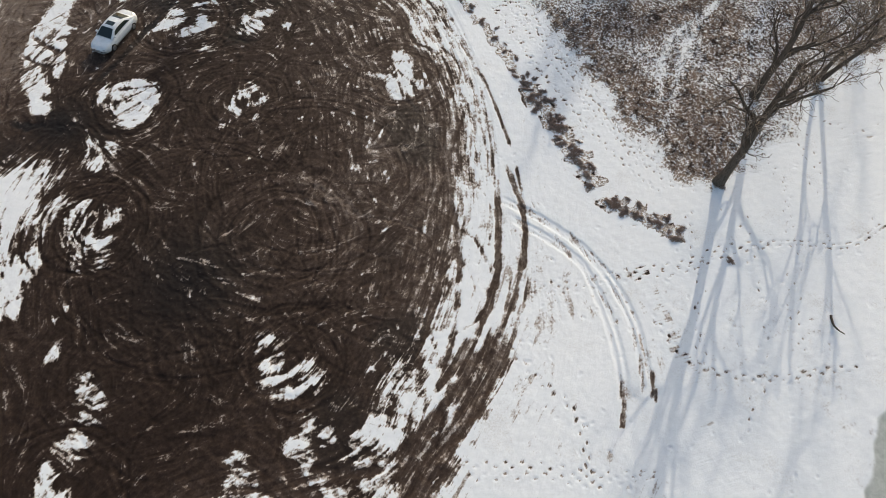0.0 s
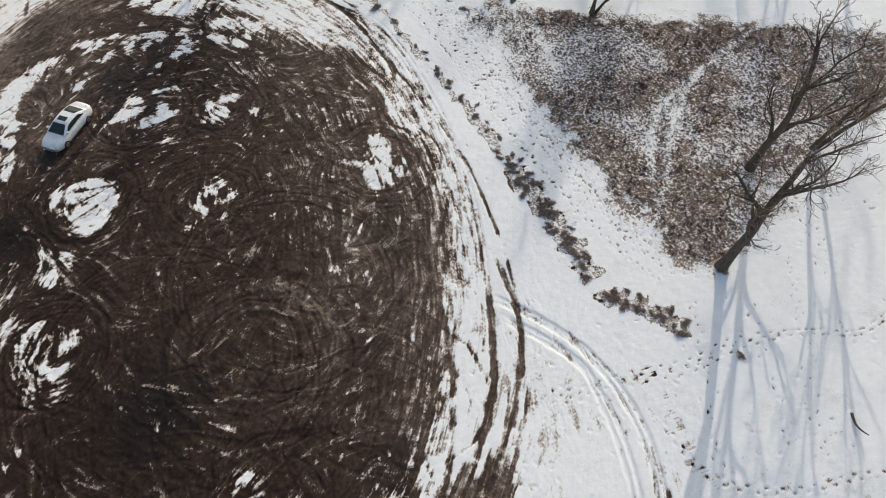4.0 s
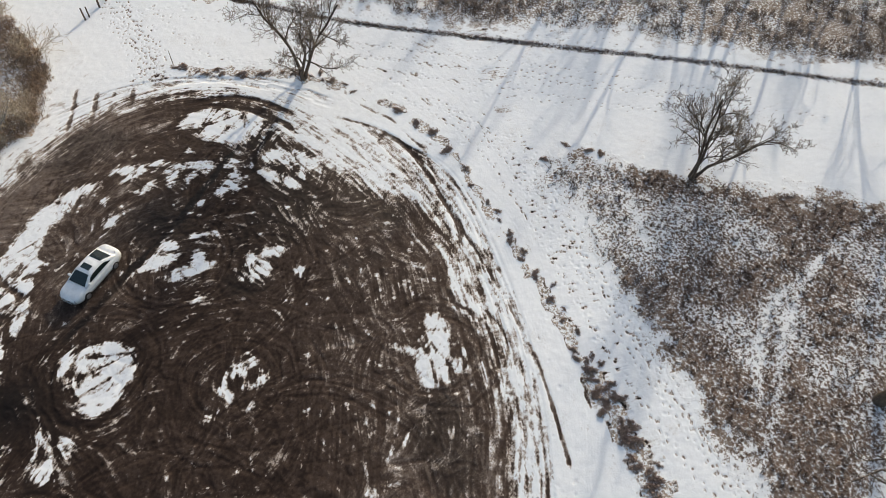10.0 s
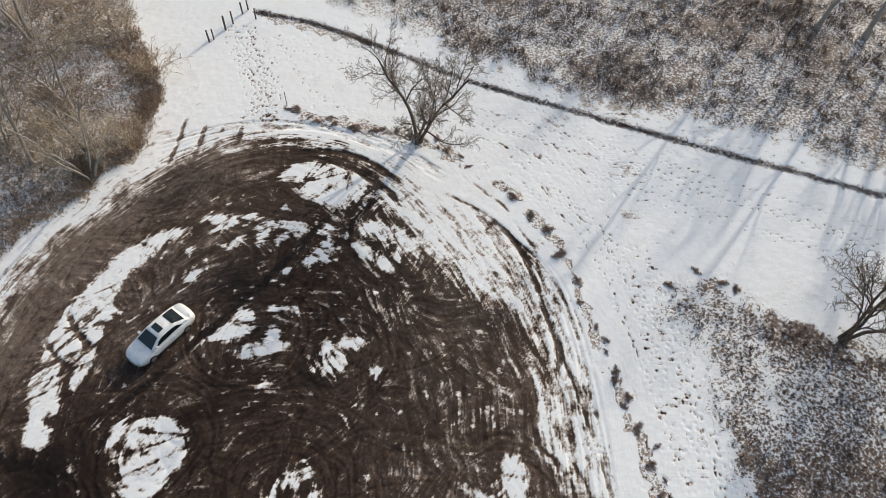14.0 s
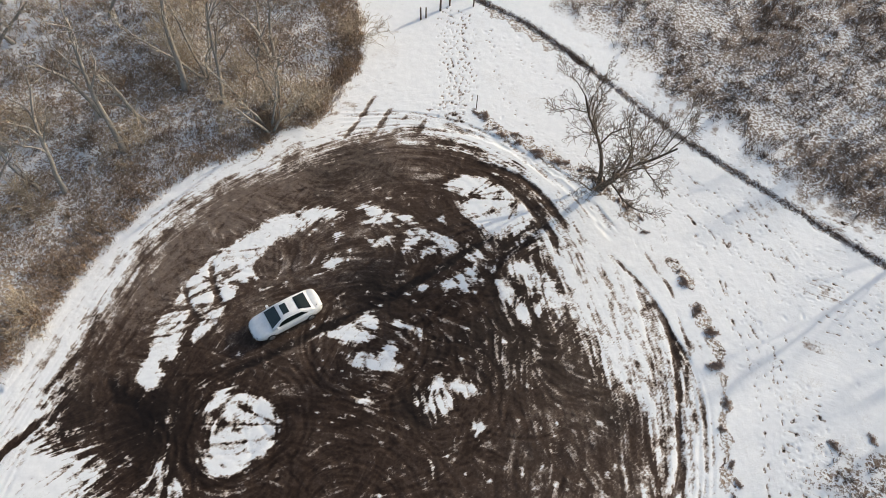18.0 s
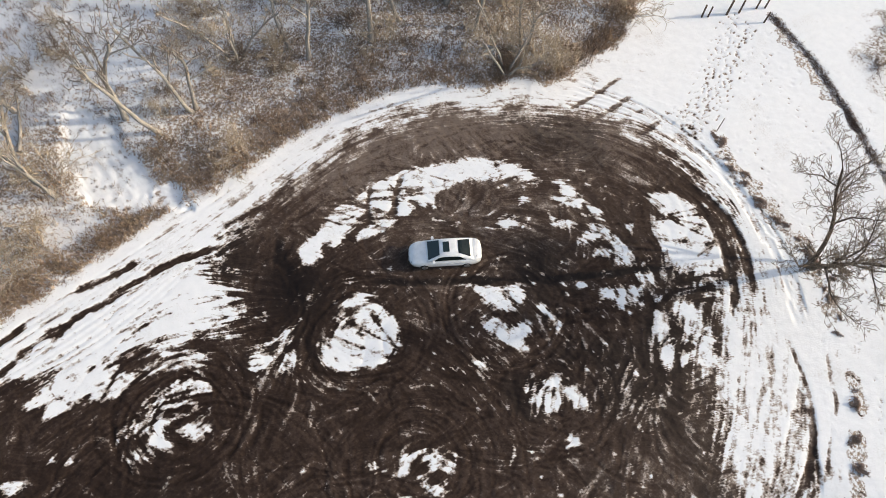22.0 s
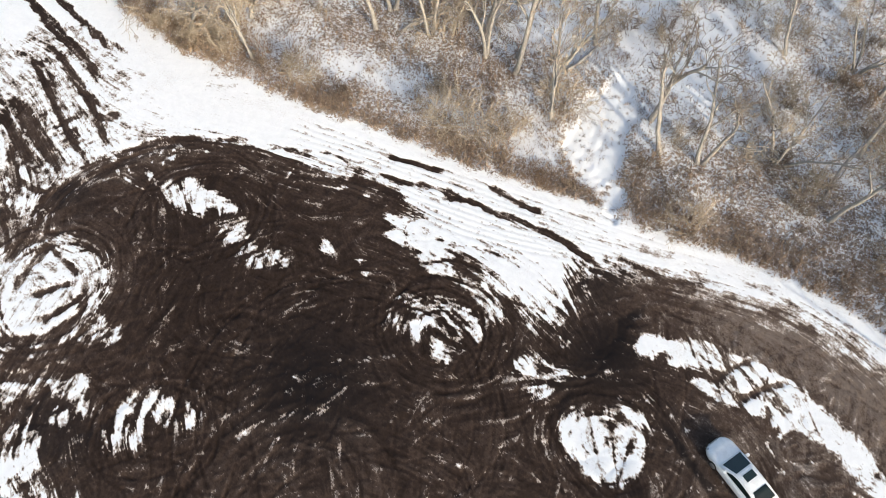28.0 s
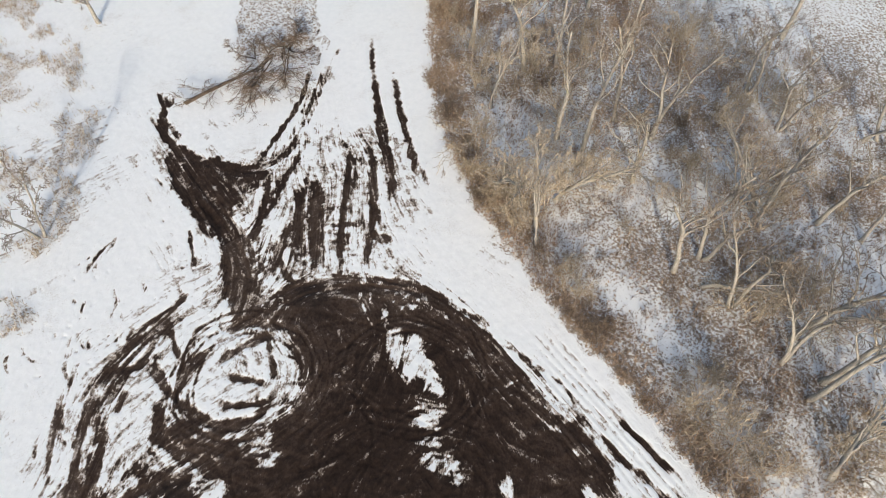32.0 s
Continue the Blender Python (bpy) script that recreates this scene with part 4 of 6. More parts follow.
# ruts round the car park
stroke([(4.5, 61.2), (7.9, 58.9), (9.7, 56.6), (10.6, 54.0), (11.6, 50.4), (12.6, 46.2), (13.6, 41.8), (14.4, 36.8), (14.4, 32.0), (14.2, 28.7), (13.8, 25.7), (13.2, 23.2)], 0.13, 0.10, 0.95, 0.03, 0.30, seed=32)
for k in range(9):
    o = rng.uniform(-0.9, 0.9)
    stroke([(12.8 + o, 23.0), (11.6 + o, 19.6), (9.9 + o, 16.6), (7.6 + o, 13.6), (5.0 + o, 11.0), (2.0 + o, 8.8)][rng.randrange(4):], rng.uniform(0.12, 0.4), rng.choice((0.08, 0.3)), 0.85, 0.03, rng.uniform(0.1, 0.4), seed=900 + k, ragged=0.6)
stroke([(8.6, 30.0), (8.6, 25.5), (8.0, 21.5), (6.6, 17.5), (4.6, 13.6)], 0.34, 0.08, 0.85, 0.05, 0.3, seed=35)
for k in range(15):
    o = k * 0.26 + rng.uniform(-0.08, 0.08)
    stroke([(6.4 + o, 60.2 - o), (8.6 + o, 55.6 - 0.4 * o), (10.4 + o * 0.85, 50.0), (11.6 + o * 0.7, 44.0), (12.0 + o * 0.62, 38.0), (11.2 + o * 0.62, 31.5), (10.0 + o * 0.6, 26.0)], rng.uniform(0.08, 0.16), rng.choice((0.58, 0.70, 0.84)), 0.9, 0.03, 0.14, seed=300 + k)
# short brownish bars across the snow strip
for k, (x0, y0) in enumerate(((10.2, 47.0), (10.6, 43.4))):
    for j in range(4):
        stroke([(x0 - 0.6, y0 + 0.22 * j), (x0 + 1.1, y0 + 0.5 + 0.22 * j), (x0 + 2.6 - 0.2 * j, y0 + 1.1 + 0.2 * j)], 0.2, 0.5, 0.45, 0.01, 0.25, seed=1000 + 10 * k + j, ragged=0.6)
for o in (0.0, 0.45, 1.5, 1.95):
    stroke([(12.0 + 0 * o, 25.8 - o), (14.4 - 0.1 * o, 23.3 - o), (16.3 - 0.35 * o, 20.6 - 0.75 * o), (17.4 - 0.8 * o, 17.6 - 0.4 * o), (17.7 - o, 14.5), (17.3 - o, 11.8), (16.4 - o, 9.0)], 0.2, 0.78, 0.9, 0.06, seed=int(330 + o * 10))
stroke([(17.3, 11.0), (16.8, 9.6), (16.4, 8.8)], 0.3, 0.1, 0.9, 0.04, seed=341)
stroke([(15.4, 11.2), (14.6, 9.0), (13.4, 6.9), (12.4, 5.0)], 0.25, 0.25, 0.9, 0.04, 0.35, seed=342)
# the lane along the woods
for k in range(11):
    o = k * 0.5
    stroke([(-26.6 + o, 14 + 2 * vnoise(np.array(o * 3), np.array(1.0), 4)), (-26.4 + o * 0.8, 22), (-26.3 + o * 0.85, 30), (-26.2 + o * 0.6, 38), (-26.3 + o * 0.35, 46)], 0.11, 0.86, 0.85, 0.022, 0.12, seed=360 + k)
for k in range(5):
    o = k * 1.0
    stroke([(-23.3 + 0.4 * o, 25 + o), (-22.6 + 0.75 * o, 30.5 + o * 0.6), (-21.5 + 0.75 * o, 35.5)], 0.12, 0.6, 0.5, 0.03, 0.5, seed=380 + k)
# tracks fanning out to the south
def bundle(pts, count, spread, lo, hi, value, strength, broken, seed, ends=0.3):
    """Several tracks side by side along one line, each a little astray."""
    r = random.Random(seed)
    p = curve_through(pts, 5)
    for k in range(count):
        o, tilt = r.gauss(0, spread), r.gauss(0, spread * 0.5)
        a, b = int(r.uniform(0, ends) * len(p)), int((1 - r.uniform(0, ends)) * len(p))
        q = p[a:max(b, a + 4)][::3]
        t = np.gradient(q, axis=0)
        t /= np.linalg.norm(t, axis=1)[:, None]
        f = np.linspace(-1, 1, len(q))[:, None]
        q = q + np.stack([-t[:, 1], t[:, 0]], -1) * (o + tilt * f)
        stroke([tuple(v) for v in q], r.uniform(lo, hi), value * r.uniform(0.3, 1.6), strength * r.uniform(0.6, 1.1), 0.03, broken * r.uniform(0.6, 1.2), seed=seed * 40 + k, ragged=0.7)


for poly, value in (([(-27.5, 0.0), (-27.0, -6.0), (-23.0, -10.0), (-16.0, -9.0), (-13.2, -15.0), (-11.6, -14.0), (-11.4, -3.0), (-10.5, 3.5), (-15.8, 4.8), (-20.5, 7.5)], 0.26), ([(-12.0, -2.0), (-3.0, -1.5), (2.0, 3.0), (4.0, 8.0), (0.5, 12.0), (-6.0, 10.0), (-12.5, 9.0)], 0.20)):
    p = np.array(poly)
    fan_w, fx, fy = around(p, 2.5)
    fd, _ = line_distance(fx, fy, np.vstack([p, p[:1]]))
    fk = smooth_step(np.where(inside(fx, fy, p), fd, -fd) + (fbm(fx * 0.5, fy * 0.5, 46, 3) - 0.5) * 4.0, -1.5, 2.0)
    C[fan_w] *= 1 - value * fk * (0.5 + fbm(fx * 0.35, fy * 0.35, 47, 3))
bundle([(-27.0, 1.3), (-29.1, -5.0), (-31.7, -10.5), (-34.8, -15.6)], 4, 0.12, 0.14, 0.34, 0.15, 0.85, 0.22, 41)
bundle([(-25.3, -0.6), (-28.4, -7.0), (-30.4, -11.4), (-35.1, -19.3)], 4, 0.12, 0.14, 0.30, 0.15, 0.85, 0.26, 42)
for k, line in enumerate((
        [(-21.3, 3.0), (-23.9, -1.5), (-26.0, -5.7)], [(-18.3, 3.2), (-20.9, -0.4), (-23.9, -4.3), (-25.2, -6.2)], [(-16.8, 2.7), (-19.5, -1.4), (-21.3, -5.4)], [(-15.2, 2.1), (-17.8, -1.4), (-20.1, -4.9), (-22.8, -8.0)],
        [(-13.5, 1.4), (-16.0, -0.9), (-19.2, -4.2)], [(-13.2, -2.3), (-16.2, -3.8), (-20.2, -6.9), (-26.2, -11.0)])):
    bundle(line, 4, 0.18, 0.14, 0.32, 0.15, 0.9, 0.28, 43 + k)
    bundle(line, 4, 0.65, 0.06, 0.13, 0.4, 0.7, 0.45, 53 + k, 0.5)
bundle([(-13.5, -10.3), (-17.5, -8.1), (-21.4, -9.0), (-26.1, -13.6), (-33.0, -19.8)], 7, 0.35, 0.08, 0.24, 0.2, 0.8, 0.42, 61)
bundle([(-12.2, 2.6), (-13.0, -3.6), (-13.0, -9.3), (-13.6, -14.0)], 26, 1.05, 0.10, 0.36, 0.1, 0.85, 0.44, 62, 0.45)
bundle([(-13.6, -13.0), (-14.0, -18.0), (-16.4, -24.7)], 5, 0.4, 0.1, 0.3, 0.15, 0.8, 0.45, 63)
bundle([(2.7, 6.6), (0.4, 2.1), (-1.1, -0.4)], 4, 0.25, 0.1, 0.28, 0.1, 0.85, 0.28, 66)
bundle([(1.6, 7.4), (-0.9, 3.1), (-4.2, 0.9), (-8.5, -0.1), (-12.6, -1.0)], 6, 0.3, 0.12, 0.34, 0.1, 0.85, 0.32, 67)
bundle([(-0.2, 5.5), (-2.0, 3.0), (-6.1, 0.8), (-9.4, -0.5)], 5, 0.35, 0.1, 0.26, 0.15, 0.8, 0.38, 68)
bundle([(-3.9, -6.1), (-6.4, -7.7), (-9.2, -7.5)], 3, 0.3, 0.06, 0.16, 0.3, 0.7, 0.4, 71)
bundle([(-10.7, 3.6), (-15.8, 4.1), (-20.2, 7.0), (-22.4, 10.2), (-23.1, 13.5)], 7, 0.4, 0.14, 0.4, 0.06, 0.85, 0.26, 73)
for k in range(4):
    bundle([(-18.0 - 0.5 * k, 1.6 - 1.1 * k), (-20.6 - 0.5 * k, 3.4 - 1.2 * k)], 2, 0.3, 0.12, 0.24, 0.2, 0.8, 0.3, 74 + k)
for k in range(40):
    x0, y0, a = rng.uniform(-12, 2), rng.uniform(-5, 8), rng.uniform(0.6, 1.5)
    stroke([(x0, y0), (x0 + 0.8 * math.cos(a), y0 + 0.8 * math.sin(a)), (x0 + 1.8 * math.cos(a + 0.3), y0 + 1.8 * math.sin(a + 0.3))], rng.uniform(0.06, 0.16), 0.3, 0.7, 0.02, 0.25, seed=470 + k, ragged=0.8)
# wide cuts by the wheels
rut([(-20.6, 48.5), (-20.1, 47.9), (-19.1, 47), (-18, 46.2)], 0.24, 750)
rut([(-19.9, 50.8), (-19.2, 49.6), (-18, 48.4), (-17.2, 47.6)], 0.2, 751)
rut([(-19, 49.3), (-18.4, 48.6), (-17.5, 47.5)], 0.2, 752)
rut([(-18.6, 49.7), (-17.9, 50.9)], 0.14, 753)
rut([(-18, 49.5), (-16.7, 49.8)], 0.14, 754)
rut([(-20.2, 46.5), (-19.1, 47), (-18.7, 45.7)], 0.17, 755)
rut([(-7.8, 62), (-7.4, 63.3), (-6.2, 64.1), (-4.4, 63.9), (-2.7, 63.2), (-1.1, 62.2), (0.5, 60.7)], 0.31, 756)
rut([(-7.2, 64.2), (-6.2, 64.8), (-4.8, 65), (-2.8, 64.7), (-0.8, 63.8), (0.8, 62.4)], 0.37, 757)
rut([(-21.3, 41.7), (-20, 40.5), (-18.2, 40.5), (-17, 40.4)], 1.02, 758, 0.8)
# this one line is no cut: it paints the forked tree's long cast shadow
rut([(-15.2, 43.5), (-12.8, 46.3), (-10.1, 49.7), (-7.6, 52.7), (-5.3, 56.1), (-2.6, 60.1)], 0.54, 759, 0.8)
rut([(-15.9, -19.4), (-14.3, -17.6), (-13.5, -15.2), (-14, -12.6), (-15.1, -10.5), (-16.3, -8.7), (-18.5, -7.9)], 0.85, 783)
rut([(-13.9, -13.1), (-13.8, -9.4), (-13.3, -5.2), (-12.8, -2), (-11.6, 0.9), (-10.9, 2.8)], 1.36, 784)
rut([(-13.3, -13.7), (-12.3, -8.6), (-13, -4.8), (-12.6, -2.2)], 0.95, 785)
rut([(-27.2, -16.1), (-23.9, -12.5), (-20.8, -10.3), (-17.8, -8.3)], 0.34, 786)
rut([(-24.8, -5.8), (-22.2, -2.5), (-19.8, 0.6), (-17.8, 3.6)], 0.41, 787)
rut([(-30.4, -11.5), (-29, -8.8), (-27, -5.2), (-25.5, -1.4), (-24.1, 1.3)], 0.48, 788)
rut([(-32, -10.8), (-30, -6.8), (-28.2, -2.9), (-26.9, 0.2)], 0.48, 789)
rut([(-26.1, -5.8), (-24.9, -3), (-22.6, 0.5), (-19.2, 4.5)], 0.48, 790)
rut([(-21, -4.7), (-19.1, -1.8), (-17.2, 1.5), (-16.6, 2.6)], 0.82, 791)
rut([(-19.3, -4.9), (-17.8, -1.7), (-16.4, 1.3)], 0.41, 792)
rut([(-18.5, -7.5), (-16.6, -4.7), (-13.9, -1.5)], 0.41, 793)
rut([(-21.5, 2.1), (-22.1, 3.5)], 0.61, 794)
rut([(-1.5, 1.9), (0.5, 5), (2.1, 8.2), (3.2, 10.2)], 0.68, 795)
rut([(-1.6, 4.3), (0, 6.6), (1.2, 8.7), (1.5, 10.3)], 0.68, 796)
rut([(-3.1, 3.2), (-1.8, 4.4)], 0.34, 797)
rut([(-9.1, -0.9), (-7.6, -0.3), (-5.9, 0.4)], 0.31, 798)
rut([(-5.1, -0.6), (-4.2, 0.2)], 0.31, 799)
rut([(-6, 0.8), (-4.3, 2.3), (-2.7, 1.6), (-1.8, 2.5)], 0.37, 800)
rut([(-4.8, 2.1), (-5, 4.2), (-5.2, 5.6), (-5.6, 6.8), (-6, 7.9), (-7.3, 9.1), (-8.6, 9.5), (-10.3, 8.8)], 0.54, 801)
rut([(-12.5, 5.3), (-10.5, 4.9), (-9.2, 4.8), (-8, 5.2)], 0.48, 802)
rut([(-6.9, 0.8), (-6.6, 2.4), (-6.5, 3.5)], 0.27, 803)
rut([(-9, 3.3), (-10.8, 3.3), (-12.7, 4.9), (-15.1, 4.9)], 0.68, 804)
rut([(-11.7, 5), (-11, 6.8), (-10.6, 8.2)], 0.31, 805)
rut([(-8.5, 4), (-7, 4), (-5.2, 5.6)], 0.48, 806)
rut([(-4.6, 4.8), (-3.6, 6.5), (-3.5, 7.8), (-4.6, 9.8), (-5.7, 12.1)], 0.75, 807)
rut([(0.7, 9.3), (-0.7, 9.4), (-2.9, 10), (-3.9, 10.8)], 0.41, 808)
rut([(-8.1, 6), (-9.3, 7), (-10.1, 8.2)], 0.34, 809)
rut([(-7, 7.4), (-8.5, 8.5), (-9.8, 9.1)], 0.34, 810)
rut([(-15.6, -1.8), (-14.9, 1.1), (-15, 3.3)], 0.48, 811)
rut([(-3.9, 17.6), (-5.4, 17.4)], 0.34, 812)
rut([(-24.1, 26.6), (-24.6, 28.4), (-24.4, 31), (-24.4, 32.6), (-23.9, 35.6), (-23.3, 37.4), (-22.7, 39.1)], 0.44, 813)
rut([(-26.2, 29), (-26.1, 30.3), (-25.6, 32.3), (-25.5, 33.9)], 0.41, 814)
rut([(-23.3, 20.4), (-23.3, 22.3), (-23.7, 24.3)], 0.41, 815)
rut([(-24.3, 21.9), (-24.4, 24.2), (-24.8, 26.5), (-24.6, 28.4)], 0.41, 816)
rut([(-25.9, 22.1), (-26.1, 24.3), (-26.1, 26.5)], 0.34, 817)
rut([(12.3, 26.5), (11.3, 23.3), (10.3, 20.3), (9.1, 18), (7.5, 15.6)], 0.41, 840)
rut([(7.5, 15.6), (5.9, 13.4), (3.6, 11.5), (1.8, 9.9), (0.3, 8)], 0.88, 841)
rut([(13.5, 28.3), (13.4, 24.2), (12.5, 21.1), (11, 18.4), (9.7, 16.2)], 0.34, 842)
rut([(9.3, 15.5), (8.2, 13.9), (6.5, 12.1), (4.7, 10.5), (2.6, 9.3), (0.6, 7.9)], 0.82, 843)
rut([(7.4, 16), (5.4, 14.2), (3.9, 12.8)], 0.48, 844)
rut([(-7.7, 64.4), (-5.9, 64.8), (-3.7, 64.9), (-1.9, 64.4), (-0.2, 63.3), (1.5, 61.9)], 0.48, 861)
rut([(-2.8, 63.6), (-1.1, 62.5), (0.6, 61.1), (1.4, 59.3)], 0.41, 862)
rut([(7.7, 59.2), (9.4, 57.1), (10.4, 55.1), (10.8, 53.7)], 0.31, 863)
rut([(10.9, 51.9), (11.6, 49.9), (11.9, 48), (11.7, 46.2)], 0.24, 864)
# bare strips where posts lay
for k, (ax, ay, bx, by) in enumerate(STRIPS):
    stroke([(ax, ay), ((ax + bx) / 2 + 0.08, (ay + by) / 2), (bx, by)], 0.20, 0.05, 1, 0.04, 0.12, seed=500 + k, ragged=0.5)
# turning tracks on the snow north of the car park
for k in range(6):
    o = 0.5 * k
    stroke([(-17 - 0.4 * o, 63 + o), (-11.5, 66.4 + 0.55 * o), (-5.8, 67.2 + 0.25 * o), (0.2, 65.0 + 0.5 * o), (5.0, 61.8 + 0.4 * o)], 0.15, 0.82, 0.85, 0.05, 0.25, seed=510 + k)

# woods, meadow and brush floors
def region(poly, amp=1.6, scale=0.5, seed=1, soft=0.6):
    p = np.array(poly, float)
    w, x, y = around(p, 3)
    d, _ = line_distance(x, y, np.vstack([p, p[:1]]))
    s = np.where(inside(x, y, p), d, -d) + (fbm(x * scale, y * scale, seed, 3) - 0.5) * 2 * amp
    return w, x, y, smooth_step(s, -soft, soft)


w, x, y, k = region(WOODS, 1.0, 0.9, 601, 0.7)
LIT[w] = np.maximum(LIT[w], smooth_step(k, 0.0, 0.4))
woods_snow = 0.22 * smooth_step(-x, 42, 50) * smooth_step(y, 18, 30) + 0.02 * (1 - smooth_step(y, 12, 24)) + 0.40 + 0.08 * smooth_step(y, 20, 40) - 0.10 * smooth_step(y, 42, 52) + 0.30 * smooth_step(fbm(x * 0.19, y * 0.19, 602, 4), 0.36, 0.66)
rim, _ = line_distance(x, y, WOODS[:22])
woods_snow = woods_snow - 0.30 * np.exp(-((rim - 1.2) / 1.6) ** 2) * smooth_step(fbm(x * 0.3, y * 0.3, 607, 3), 0.30, 0.55)
C[w] = C[w] + (woods_snow - C[w]) * smooth_step(k, 0.05, 0.8)
w, x, y, k = region(GULLY, 0.8, 0.8, 603, 0.4)
LIT[w] *= 1 - 0.95 * k
C[w] = np.where(k > 0.5, 0.80 + 0.3 * smooth_step(fbm(x * 0.7, y * 0.7, 605, 3), 0.35, 0.55), C[w])
H[w] -= k * (0.1 + 0.14 * fbm(x * 0.8, y * 0.8, 604, 3) + 0.12 * fbm(x * 2.6, y * 2.6, 606, 2))
for sx, sy, sr in ((-32.6, 17.5, 1.9), (-32.2, 21.5, 1.7), (-31.0, 26.5, 1.4), (-45.0, 16.0, 2.4), (-43.2, 37.0, 4.4), (-44.5, 42.0, 4.0), (-47.5, 36.0, 3.0), (-40.5, 12.0, 1.5), (-42.0, 29.0, 3.0), (-30.6, 30.5, 1.6), (-39.5, 48.0, 2.5)):
    w, x, y = window(sx - 4, sx + 4, sy - 5, sy + 5)
    k = np.exp(-(((x - sx) / sr) ** 2 + ((y - sy) / sr / 1.5) ** 2))
    C[w] += 0.30 * k * (LIT[w] > 0.3)
for pts in ([(-29.6, 21), (-29.9, 27), (-29.4, 32), (-28.6, 36)], [(-32.4, 16), (-31.6, 23), (-30.8, 29), (-29.8, 34)]):
    w, x, y = around(pts, 2)
    d, _ = line_distance(x, y, curve_through(pts, 4))
    C[w] += 0.22 * np.exp(-(d / 0.5) ** 2) * (LIT[w] > 0.3)
w, x, y, k = region(MEADOW, 2.0, 0.9, 611, 1.5)
k = k * (1 - 0.65 * np.exp(-(((x - 20.5) / 2.4) ** 2 + ((y - 47.5) / 6) ** 2)))
LIT[w] = np.maximum(LIT[w], smooth_step(k, 0.0, 0.35))
RUSSET[w] = np.maximum(RUSSET[w], k)
meadow_snow = 0.25 + 0.28 * smooth_step(fbm(x * 0.25, y * 0.25, 612, 4), 0.42, 0.70) - 0.12 * np.exp(-(((y - 48 + 0.42 * (x - 32)) / 2.2) ** 2)) * (x > 27)
for pts in ([(45.4, 43.7), (39, 41.4), (34.8, 38.8), (32.2, 36.5), (30, 33.8), (28.0, 30.6), (25.4, 27.6)], [(36.5, 40.2), (31.6, 37.6), (29, 34.8), (27.2, 31.2)], [(25.7, 51), (25.2, 46.9), (24.8, 43.7)]):
    d, _ = line_distance(x, y, curve_through(pts, 4))
    meadow_snow = meadow_snow + 0.30 * np.exp(-(d / 0.32) ** 2)
C[w] = C[w] + (meadow_snow - C[w]) * smooth_step(k, 0.05, 0.9)
w, x, y, k = region(NORTH_BRUSH, 2.2, 0.9, 621, 2.4)
LIT[w] = np.maximum(LIT[w], 0.9 * k)
RUSSET[w] = np.maximum(RUSSET[w], 0.55 * k)
C[w] = np.where(k > 0.1, 0.26 + 0.6 * (1 - k) + 0.22 * smooth_step(fbm(x * 0.16, y * 0.16, 622, 4), 0.36, 0.62), C[w])
w, x, y, k = region(SOUTH_STUBBLE, 0.8, 0.6, 631, 0.6)
LIT[w] = np.maximum(LIT[w], 0.75 * k)
C[w] = np.where(k > 0.4, 0.6, C[w])
w, x, y, k = region(SOUTH_WEEDS, 2.0, 0.4, 641, 1.0)
weedy = k * smooth_step(fbm(x * 0.4, y * 0.4, 642, 3), 0.42, 0.62)
LIT[w] = np.maximum(LIT[w], 0.62 * weedy)
C[w] = np.where(weedy > 0.3, np.minimum(C[w], 1.02 - 0.30 * weedy), C[w])
w, x, y, k = region(POND, 0.5, 0.5, 651, 0.5)
ICE[w] = k
H[w] -= 0.10 * k
DITCH = [(-12.4, 81.8), (-7.4, 80.5), (-3.2, 78.6), (-0.6, 77.2), (6.2, 73.6), (11, 71.6), (17.9, 68.9), (22.4, 67.2), (28.8, 64.8), (35.2, 62.5), (42.4, 59.7), (49.4, 56.9), (58, 53.6)]
w, x, y = around(DITCH, 3)
d, _ = line_distance(x, y, curve_through(DITCH, 3))
k = 1 - smooth_step(d + (fbm(x * 0.9, y * 0.9, 661, 3) - 0.5) * 1.0, 0.10, 0.60)
LIT[w] = np.maximum(LIT[w], 0.8 * k)
C[w] = np.where(k > 0.5, 0.55, C[w])
H[w] -= 0.04 * k

# footprints in the snow
footprints([(18.8, 14.2), (19.7, 11.0), (21.7, 9.3), (24.6, 8.3), (27.6, 8.0), (29.8, 7.5)], 0.45, 0.16, 0.15, 1)
for k, o in enumerate((0, 0.5)):
    footprints([(11.4, 18.2 + o), (14.6, 17.3 + o), (18.4, 17.2 + o), (22.4, 16.8 + o), (25.8, 17.2 + o), (30.4, 16.8), (34.0, 15.6), (37.6, 16.5)], 0.5, 0.16, 0.14, 2 + k)
footprints([(5.5, 68.5), (11.0, 66.9), (15.4, 65.2), (19.8, 64.1), (25.7, 61.7), (30.8, 59.2), (36.2, 57.0), (45, 53.2)], 0.5, 0.14, 0.13, 5)
footprints([(5.5, 67.0), (12.0, 64.9), (16.4, 62.0), (22, 59.6), (29, 57)], 0.7, 0.14, 0.11, 6)
footprints([(19.0, 56.1), (20.0, 50.5), (20.3, 45.7), (21.4, 38.1), (22.8, 32.3), (24.0, 27.1), (26.4, 22.0)], 0.4, 0.35, 0.14, 7, 0.5)
footprints([(13.8, 60.4), (15.8, 56.5), (17.7, 53.4), (19.0, 49.1), (19.6, 45.7), (20.5, 41.1), (21.3, 36.9), (22.3, 30.9), (23.2, 25.0)], 0.45, 0.25, 0.13, 8, 0.25)
footprints([(16.8, 54.5), (17.8, 48), (18.4, 42), (19.2, 36), (20.6, 30)], 0.6, 0.14, 0.11, 9)
